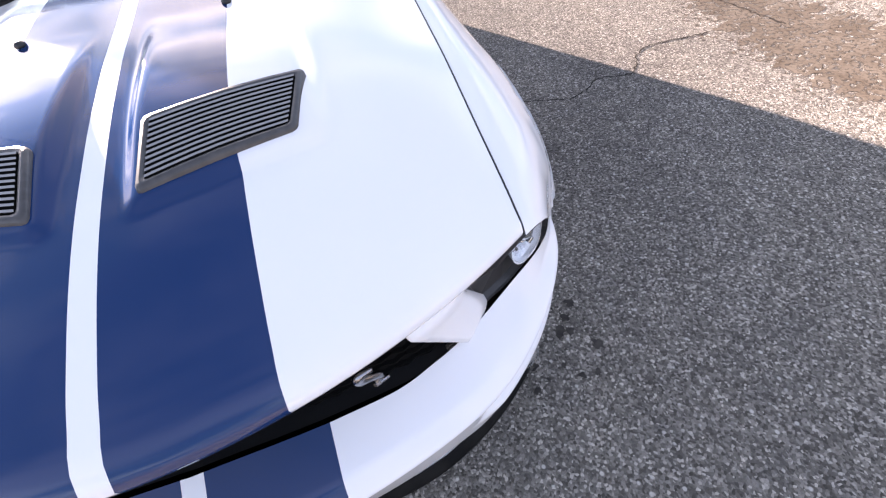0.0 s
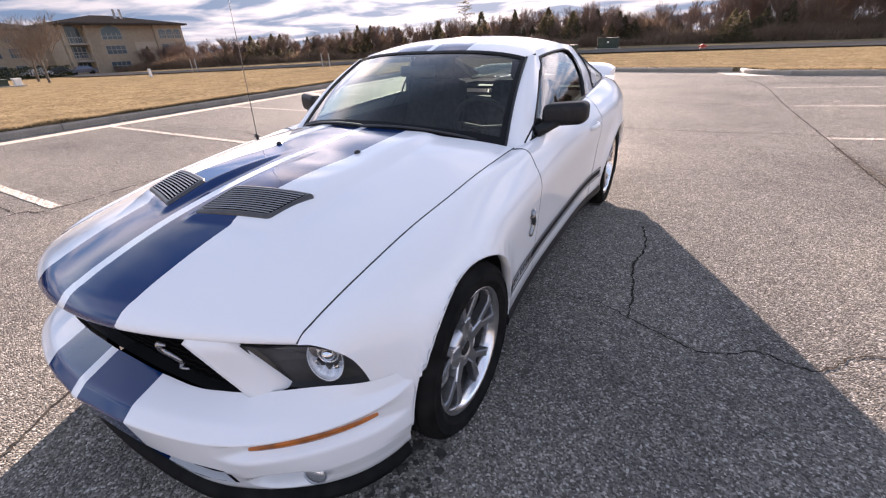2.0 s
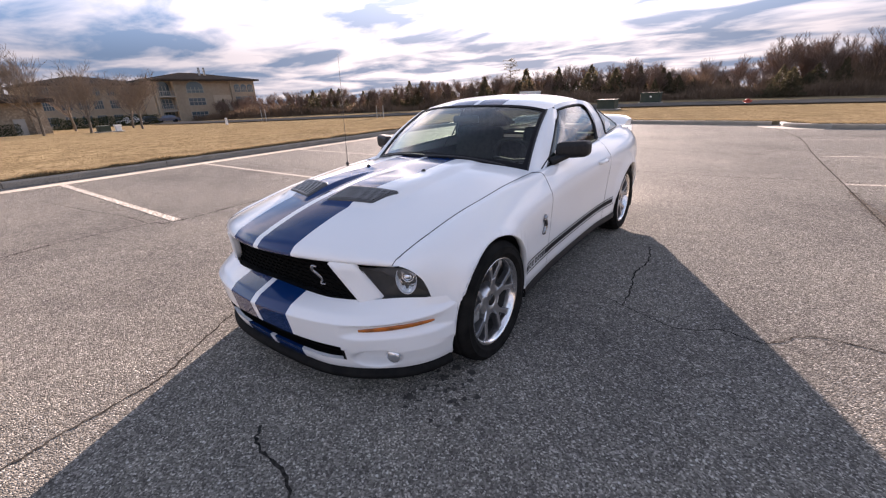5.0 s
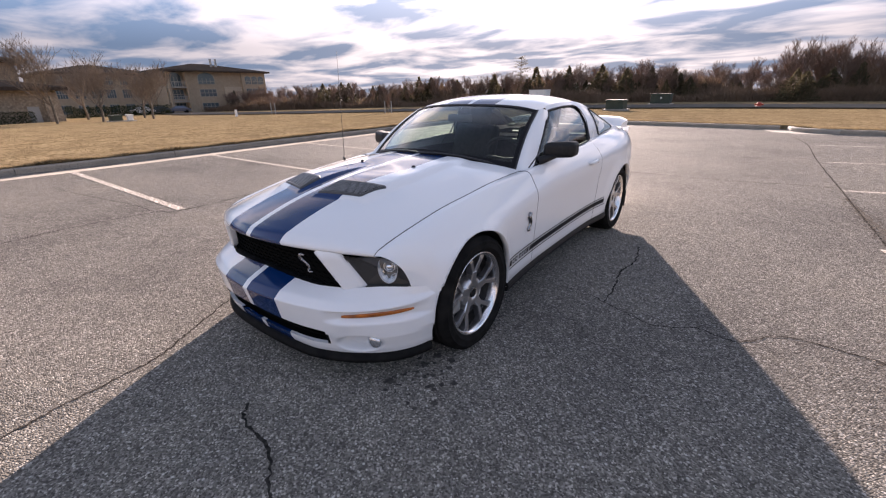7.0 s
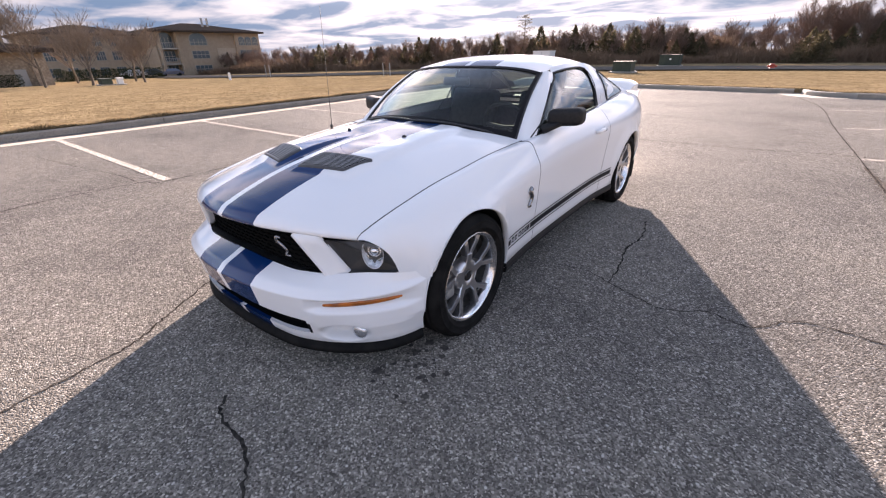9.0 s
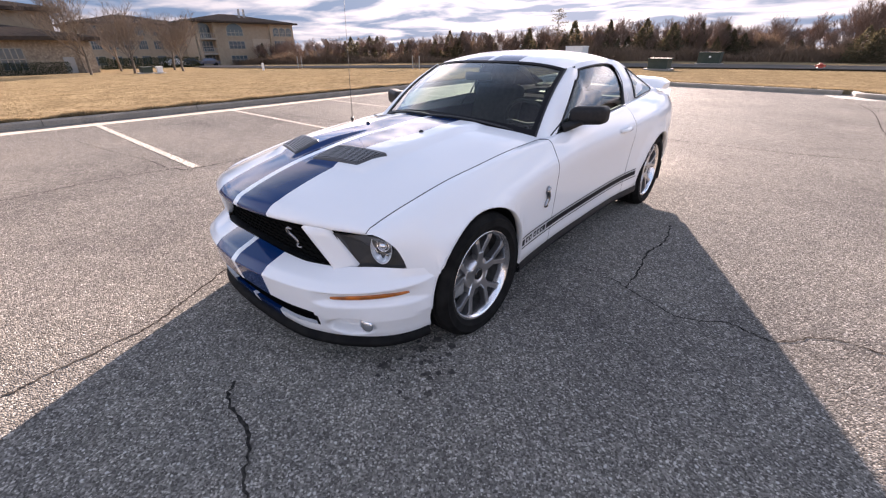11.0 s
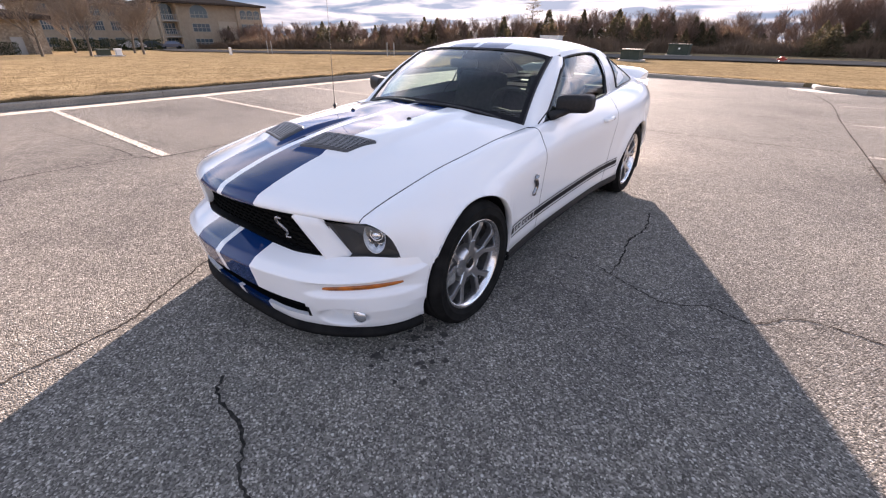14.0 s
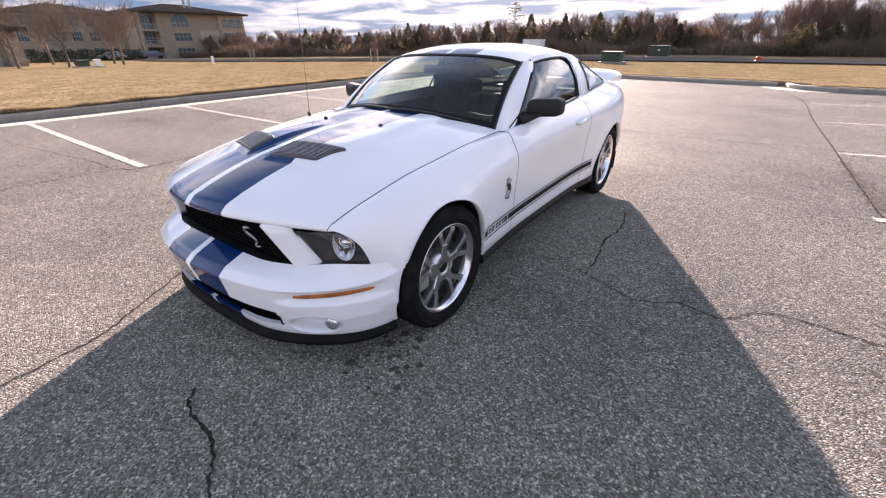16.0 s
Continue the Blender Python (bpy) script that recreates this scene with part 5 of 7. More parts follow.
for s in (1, -1):
    # white strut between grille and headlight
    quad = [(0.426, -0.722, 0.716), (0.540, -0.664, 0.712), (0.622, -0.583, 0.528), (0.543, -0.660, 0.520)]
    P4 = []
    for a in [-0.22, -0.1] + list(np.linspace(0, 1, 6)):
        row = []
        up = max(0.0, -a)
        a = max(a, 0.0)
        for b in np.linspace(-0.25, 1.2, 10):
            inn = Vector(quad[0]).lerp(Vector(quad[3]), min(max(a, 0), 1))
            out = Vector(quad[1]).lerp(Vector(quad[2]), a)
            p = inn.lerp(out, min(max(b, 0), 1))
            edge = 0.05 * max(0, -b) / 0.25 + 0.022 * max(0, b - 1) / 0.2
            p = p + Vector((0, edge + 0.006 * (2 * min(max(b, 0), 1) - 1) ** 2 + 0.16 * up, 0.10 * up))
            row.append((s * p.x, p.y, p.z))
        P4.append(row)
    part("headlight_strut", grid_mesh("headlight_strut", P4, [MAT_WHITE], flip=s < 0), None, car, "white strut between grille and headlight")
    # headlight: dark bezel, chrome bowl, projector, clear lens
    ring = [(0.550, -0.634, 0.694), (0.625, -0.615, 0.700), (0.700, -0.572, 0.703), (0.737, -0.553, 0.703), (0.775, -0.522, 0.680), (0.802, -0.490, 0.637), (0.816, -0.468, 0.582), (0.822, -0.457, 0.545), (0.760, -0.500, 0.535), (0.680, -0.548, 0.530), (0.608, -0.582, 0.530), (0.582, -0.602, 0.612)]
    inward = Vector((-0.35, 0.94, 0))
    cen = Vector((0.70, -0.555, 0.62))
    v, f = [], []
    n = len(ring)
    for p in ring:
        p = Vector(p)
        for k, (sc, dp) in enumerate(((1.0, 0.0), (0.99, 0.006), (0.93, 0.020), (0.0, 0.040))):
            q = cen.lerp(p, sc) + inward * dp
            v.append((s * q.x, q.y, q.z))
    for k in range(n):
        a, b = 4 * k, 4 * ((k + 1) % n)
        f += [(a + m, b + m, b + m + 1, a + m + 1) for m in range(3)]
    hl = part("headlight", mesh_of("headlight", v, f, MAT_BEZEL, smooth=False), None, car, "dark bezel headlight with a clear round lamp")
    lc = Vector((0.736, -0.528, 0.634)) + inward * 0.012
    aim = Vector((0.42, -0.90, 0.02)).normalized()
    M = Matrix.Translation((s * lc.x, lc.y, lc.z)) @ Vector((s * aim.x, aim.y, aim.z)).to_track_quat("Z", "Y").to_matrix().to_4x4()
    bm = bmesh.new()
    rings = [[bm.verts.new(M @ Vector((r * 0.86 * math.cos(a), r * 1.26 * math.sin(a), z + (0.006 * math.cos(9 * a) if 0.02 < r < 0.05 else 0.0)))) for a in np.linspace(0, 2 * math.pi, 37)[:-1]] for r, z in ((0.058, 0.008), (0.0565, 0.008), (0.054, -0.004), (0.046, -0.018), (0.030, -0.034), (0.012, -0.04))]
    for A, B in zip(rings, rings[1:]):
        for k in range(36):
            bm.faces.new((A[k], A[(k + 1) % 36], B[(k + 1) % 36], B[k]))
    part("reflector", bm, MAT_REFLECTOR, hl, "chrome headlight bowl", False)
    bm = bmesh.new()
    bmesh.ops.create_uvsphere(bm, u_segments=16, v_segments=10, radius=0.021, matrix=M @ Matrix.Translation((0.006 * s, 0.012, -0.008)))
    part("bulb", bm, MAT_CHROME, hl, "chrome bulb cap", True)
    bm = tube([M @ Vector((0.006 * s + 0.027 * math.cos(a), 0.012 + 0.025 * math.sin(a), -0.002)) for a in np.linspace(0, 2 * math.pi, 21)[:-1]], 0.0028, 6, closed=True)
    part("projector_ring", bm, MAT_CHROME, hl, "chrome projector ring", True)
    for k in range(4):
        a = 0.6 + 1.55 * k
        bm = boxed(0.033, 0.044, -0.009, 0.009, -0.012, 0.002, 0.003)
        bm.transform(M @ Matrix.Translation((0.006 * s, 0.004, 0)) @ Matrix.Rotation(a, 4, "Z"))
        part("reflector_facet", bm, MAT_CHROME, hl)
    bm = bmesh.new()
    bmesh.ops.create_uvsphere(bm, u_segments=24, v_segments=12, radius=0.058, matrix=M @ Matrix.Diagonal((0.86, 1.26, 0.42, 1)))
    part("lamp_lens", bm, MAT_LENS, hl, "clear lamp lens", True)

# ---- greenhouse ----
ROOF_Y = [1.28, 1.36, 1.55, 1.85, 2.15, 2.45, 2.62]
ROOF_Z = [1.330, 1.354, 1.384, 1.400, 1.392, 1.358, 1.322]


def rail(y):
    return Vector((curve1([1.30, 1.5, 1.85, 2.2, 2.6, 2.9, 3.25], [.600, .618, .625, .615, .590, .585, .620], y), y, curve1([1.30, 1.5, 1.85, 2.2, 2.6, 2.9, 3.25], [1.276, 1.306, 1.324, 1.306, 1.234, 1.155, 1.045], y)))


def roof_front(x):
    return 1.28 + 0.16 * x * x


cols = columns(0.60, 8)
P = []
for r in np.linspace(0, 1, 30):
    line = []
    for cx in cols:
        y = roof_front(cx) + r * (2.62 - 0.12 * cx * cx - roof_front(cx))
        rl = rail(y)
        k = min(1.0, abs(cx) / 0.60)
        x = cx if abs(cx) <= XO else math.copysign(XO + (abs(cx) - XO) / (0.60 - XO) * (rl.x - XO), cx)
        zc = curve1(ROOF_Y, ROOF_Z, y)
        line.append((x, y, zc + (rl.z - zc) * (0.5 * k ** 2 + 0.5 * k ** 4)))
    P.append(line)
part("roof", grid_mesh("roof", P, [MAT_WHITE, MAT_BLUE], striped), None, car, "white roof with twin blue stripes")
part("headliner", grid_mesh("headliner", [[(x * 0.97, y, z - 0.03) for x, y, z in row] for row in P], [MAT_INTERIOR]), None, car, "dark headliner")


def ws_low(x):
    return Vector((x, 0.59 + 0.42 * x * x, 0.978 - 0.17 * x * x))


def ws_high(x):
    xx = x * 0.60 / 0.705
    y = roof_front(xx) + 0.005
    k = abs(xx) / 0.60
    zc, rl = curve1(ROOF_Y, ROOF_Z, y), rail(y)
    return Vector((xx, y, zc + (rl.z - zc) * (0.5 * k ** 2 + 0.5 * k ** 4) - 0.004))


def ws(x, w, lift=0.0):
    p = ws_low(x).lerp(ws_high(x), w)
    return p + Vector((0, -1, 1)) * (0.035 * math.sin(math.pi * w) * 0.7 + lift)


part("windscreen", grid_mesh("windscreen", [[tuple(ws(x, w)) for x in np.linspace(-0.705, 0.705, 30)] for w in np.linspace(0, 1, 18)], [MAT_GLASS]), None, car, "clear curved windscreen")
# black frit round the windscreen, lying on it
v, f = [], []
N = 40
outer = [(-0.705 + 1.41 * k / N, 0.0) for k in range(N)] + [(0.705, k / N) for k in range(N)] + [(0.705 - 1.41 * k / N, 1.0) for k in range(N)] + [(-0.705, 1 - k / N) for k in range(N)]
for x, w in outer:
    xi = max(-0.672, min(0.672, x))
    wi = max(0.10, min(0.955, w))
    v += [ws(x, w, 0.003), ws(xi, wi, 0.003)]
m = len(outer)
f = [(2 * k, 2 * ((k + 1) % m), 2 * ((k + 1) % m) + 1, 2 * k + 1) for k in range(m)]
part("windscreen_border", mesh_of("windscreen_border", v, f, MAT_DECAL, smooth=False), None, car, "black windscreen border")
# cowl
P = [[(x, hood_rear(x) - 0.03 + d, hood_z(x, hood_rear(x)) - dz) for x in np.linspace(-0.72, 0.72, 30)] for d, dz in ((0.0, 0.03), (0.035, 0.022), (0.06, 0.016), (0.12, 0.02))]
part("cowl", grid_mesh("cowl", P, [MAT_BLACK]), None, car, "black cowl panel")
for x0, x1 in ((-0.60, 0.02), (0.0, 0.58)):
    pts = [ws(x0 + (x1 - x0) * k / 12, 0.035 + 0.02 * math.sin(math.pi * k / 12), 0.012) for k in range(13)]
    part("wiper", tube(pts, [0.008] * 12 + [0.004], 6), MAT_BLACK, car, "black windscreen wiper")

for s in (1, -1):
    # A-pillar
    P = []
    for w in np.linspace(-0.02, 1.02, 16):
        a = ws(0.700, w)
        lo, hi = Vector((0.795, 0.900, 0.918)), Vector((0.640, 1.43, 1.268))
        b = lo.lerp(hi, w) + Vector((0.02, -0.01, 0.03)) * math.sin(math.pi * min(max(w, 0), 1)) * 0.7
        mid = a.lerp(b, 0.5) + Vector((0.012, -0.022, 0.012))
        P.append([(s * p[0], p[1], p[2]) for p in catmull([a, mid, b], 7)])
    part("a_pillar", grid_mesh("a_pillar", P, [MAT_WHITE], flip=s > 0), None, car, "white windscreen pillar")
    part("pillar_cover", grid_mesh("pillar_cover", [[(p[0] - s * 0.022, p[1] + 0.022, p[2] - 0.012) for p in row] for row in P], [MAT_INTERIOR]), None, car, "dark inner pillar cover")
    part("pillar_trim", tube([(s * ws(0.703, w).x, ws(0.703, w).y, ws(0.703, w).z + 0.004) for w in np.linspace(0, 1, 16)], 0.007, 6), MAT_BLACK, car)

    # side glass, its seal, the rail above, the rear pillar and the quarter window
    def gh(y, w, lift=0.0):
        """Greenhouse side: w from the belt to the rail."""
        a, b = belt(max(y, 0.80)), rail(max(y, 1.30))
        if y < 1.43:
            k = (1.43 - y) / (1.43 - 0.90)
            b = Vector((0.640, 1.43, 1.268)).lerp(Vector((0.795, 0.900, 0.93)), min(1, k))
            a = belt(y)
        p = a.lerp(b, w)
        bulge = 0.028 * math.sin(math.pi * w)
        return Vector((s * (p.x + bulge + lift), y, p.z))

    P = [[tuple(gh(y, w, -0.012)) for w in np.linspace(-0.04, 0.93, 10)] for y in np.linspace(0.93, 2.13, 36)]
    pane = part("side_window", grid_mesh("side_window", P, [MAT_GLASS_SIDE], flip=s > 0), None, doors[s], "tinted side window")
    top = [gh(y, 0.93, -0.004) for y in np.linspace(1.0, 1.95, 24)]
    corner = [gh(y, w, -0.004) for y, w in ((2.03, 0.90), (2.085, 0.82), (2.11, 0.70), (2.11, 0.5), (2.085, 0.25), (2.05, 0.02))]
    low = [gh(y, 0.015, 0.0) for y in np.linspace(2.05, 0.86, 26)]
    part("window_seal", tube([tuple(p) for p in top + corner + low], 0.012, 6, closed=True, flat=0.6), MAT_SATIN, doors[s], "black rubber window seal")
    # roof side above the glass
    P = [[tuple(gh(y, w, 0.001)) for w in np.linspace(0.92, 1.03, 4)] for y in np.linspace(1.36, 2.7, 30)]
    part("roof_rail", grid_mesh("roof_rail", P, [MAT_WHITE], flip=s > 0), None, car, "white roof rail")
    P = [[tuple(gh(y + 0.05 * (1 - w) * (1 if y < 2.2 else 0) - 0.02, w, 0.0)) for w in np.linspace(-0.02, 1.02, 12)] for y in np.linspace(2.085, 3.25, 34)]
    part("rear_pillar", grid_mesh("rear_pillar", P, [MAT_WHITE], flip=s > 0), None, car, "white rear roof pillar")
    part("pillar_cover", grid_mesh("pillar_cover", [[(p[0] - s * 0.03, p[1], p[2] - 0.006) for p in row] for row in P], [MAT_INTERIOR]), None, car, "dark inner pillar cover")
    q = [(2.42, 0.93), (2.60, 0.90), (2.75, 0.72), (2.86, 0.45), (2.90, 0.22), (2.80, 0.12), (2.55, 0.06), (2.37, 0.05), (2.365, 0.4), (2.39, 0.75)]
    qp = [gh(y, w, 0.006) for y, w in catmull(q + [q[0]], 41)[:-1]]
    cq = sum(qp, Vector()) / len(qp)
    cq.x = s * (abs(cq.x) + 0.004)
    me = mesh_of("quarter_window", qp + [cq], [(k, (k + 1) % 40, 40) for k in range(40)], MAT_QUARTER)
    part("quarter_window", me, None, car, "opaque quarter window coloured like glass with light behind")
    part("quarter_seal", tube([tuple(p) for p in qp], 0.0055, 6, closed=True), MAT_SATIN, car)

    # door mirror
    mx, my, mz = s * 0.900, 1.125, 1.026
    bm = bmesh.new()
    bmesh.ops.create_cube(bm, size=1.0, matrix=Matrix.Translation((mx, my, mz)) @ Matrix.Diagonal((0.205, 0.12, 0.112, 1)))
    bmesh.ops.bevel(bm, geom=list(bm.edges), offset=0.038, segments=5, affect="EDGES", profile=0.55)
    for vtx in bm.verts:
        d = (vtx.co.x - mx) * s
        vtx.co.z += 0.05 * d - (0.25 * max(0, -d) * max(0, mz - vtx.co.z) / 0.06 * 0.02)
        vtx.co.y += 0.40 * d
    mir = part("door_mirror", bm, MAT_SATIN, doors[s], "satin black door mirror", True)
    part("mirror_arm", tube([(s * 0.785, 0.985, 0.950), (s * 0.825, 1.03, 0.968), (s * 0.870, 1.09, 0.990)], [0.042, 0.036, 0.032], 10, flat=0.75), MAT_SATIN, mir, "", True)
    bm = boxed(-0.09, 0.09, -0.002, 0.002, -0.042, 0.042, 0.0)
    bm.transform(Matrix.Translation((mx + s * 0.005, my + 0.063, mz)) @ pose(0, 0, 0, 0, 0, s * 22))
    part("mirror_glass", bm, MAT_CHROME, mir, "mirror glass")
    # corner sail where the mirror is fixed
    part("mirror_sail", mesh_of("mirror_sail", [gh(0.84, 0.0, 0.004), gh(1.07, 0.0, 0.006), gh(1.09, 0.22, 0.006), gh(1.02, 0.60, 0.003)], [(0, 1, 2, 3)], MAT_SATIN, smooth=False), None, doors[s], "black mirror sail")

# rear glass, deck, tail
P = [[(x * (0.56 + 0.06 * w), 2.60 + 0.57 * w - 0.05 * x * x, 1.320 - 0.260 * w - 0.10 * x * x * (1 - 0.4 * w) + 0.02 * math.sin(math.pi * w)) for x in np.linspace(-1, 1, 20)] for w in np.linspace(0, 1, 12)]
part("rear_window", grid_mesh("rear_window", P, [MAT_REARGLASS]), None, car, "rear window darkened to hold back the sun")
cols = columns(0.70, 6)
P = [[(x * (1 - 0.13 * w * (abs(x) > XO)), 3.14 + 0.60 * w, 1.062 - 0.035 * w - 0.06 * (x / 0.7) ** 2) for x in cols] for w in np.linspace(0, 1, 10)]
part("deck_lid", grid_mesh("deck_lid", P, [MAT_WHITE, MAT_BLUE], striped), None, car, "white boot lid with twin blue stripes")
P = [[(x, 3.735 + 0.03 * (1 - abs(x)), z) for x in np.linspace(-0.70, 0.70, 16)] for z in (1.0, 0.85, 0.65, 0.45, 0.30)]
part("tail_panel", grid_mesh("tail_panel", P, [MAT_WHITE]), None, car, "white tail panel")
v, f = [], []
for k, x in enumerate(np.linspace(-0.77, 0.77, 40)):
    e = min(1.0, (0.78 - abs(x)) / 0.10) ** 0.5
    for y, z in ((3.30, 1.055), (3.36, 1.075 + 0.025 * e), (3.50, 1.090 + 0.040 * e), (3.585, 1.092 + 0.045 * e), (3.60, 1.075 + 0.04 * e), (3.56, 1.03)):
        v.append((x * 0.955, y - 0.13 * x * x, z - 0.02 * (abs(x) / 0.77) ** 3))
    if k:
        f += [(6 * k - 6 + m, 6 * k - 5 + m, 6 * k + 1 + m, 6 * k + m) for m in range(5)]
part("rear_spoiler", mesh_of("rear_spoiler", v, f, MAT_WHITE), None, car, "white raised rear spoiler")
# floor pan closes the underside
part("floor_pan", boxed(-0.80, 0.80, -0.40, 3.5, 0.20, 0.24), MAT_BLACK, car, "dark underbody")
part("engine_bay", boxed(-0.50, 0.50, -0.52, 0.55, 0.24, 0.60), MAT_BLACK, car)

# ---- interior ----
def seat(x):
    st = part("front_seat", boxed(x - 0.25, x + 0.25, 1.35, 1.85, 0.42, 0.56, 0.06), MAT_INTERIOR, car, "charcoal leather front seat", True)
    bm = boxed(-0.25, 0.25, -0.07, 0.07, 0.0, 0.62, 0.06)
    bm.transform(Matrix.Translation((x, 1.80, 0.52)) @ pose(0, 0, 0, -20))
    part("seat_back", bm, MAT_INTERIOR, st, "", True)
    bm = boxed(-0.125, 0.125, -0.05, 0.05, 0.0, 0.20, 0.045)
    bm.transform(Matrix.Translation((x, 2.02, 1.10)) @ pose(0, 0, 0, -12))
    part("headrest", bm, MAT_INTERIOR, st, "", True)


for x in (0.37, -0.37):
    seat(x)
P = [[(x, y, z - 0.05 * (x / 0.7) ** 2) for x in np.linspace(-0.70, 0.70, 20)] for y, z in ((0.66, 0.93), (0.80, 0.935), (1.00, 0.93), (1.10, 0.90), (1.16, 0.82), (1.14, 0.55))]
part("dashboard", grid_mesh("dashboard", P, [MAT_DASH]), None, car, "grey padded dashboard")
bm = bmesh.new()
ring_pts = [Vector((0.37 + 0.185 * math.cos(a), 0.06 * math.sin(a) * -1 + 1.27, 0.90 + 0.175 * math.sin(a))) for a in np.linspace(0, 2 * math.pi, 33)[:-1]]
wheel_rim = part("steering_wheel", tube([tuple(p) for p in ring_pts], 0.015, 8, closed=True), MAT_INTERIOR, car, "black three-spoke steering wheel", True)
for a in (0.1, math.pi - 0.1, -math.pi / 2):
    part("spoke", tube([(0.37, 1.25, 0.90), (0.37 + 0.18 * math.cos(a), 1.27 - 0.06 * math.sin(a), 0.90 + 0.17 * math.sin(a))], 0.014, 6), MAT_INTERIOR, wheel_rim)
part("rear_bench", boxed(-0.55, 0.55, 2.35, 2.75, 0.45, 0.93, 0.06), MAT_INTERIOR, car, "charcoal rear bench", True)
part("parcel_shelf", boxed(-0.60, 0.60, 2.72, 3.15, 0.96, 0.985), MAT_INTERIOR, car)
part("rear_mirror", boxed(-0.12, 0.12, 1.12, 1.15, 1.195, 1.255, 0.02), MAT_BLACK, car, "black interior mirror", True)
for s in (1, -1):
    part("door_card", grid_mesh("door_card", [[(s * 0.76, y, z) for z in (0.3, 0.60, 0.90)] for y in (0.85, 1.5, 2.1, 2.7)], [MAT_INTERIOR]), None, doors[s])

# antenna on the far fender
an = part("antenna", tube([(-0.772, 0.52, 0.892), (-0.772, 0.52, 0.915), (-0.772, 0.522, 0.93)], [0.024, 0.018, 0.008], 10), MAT_BLACK, car, "thin whip antenna on a black base", True)
part("antenna_mast", tube([(-0.772, 0.522, 0.92), (-0.772, 0.535, 1.3), (-0.772, 0.55, 1.74)], [0.0022, 0.0018, 0.0013], 6), MAT_BLACK, an)

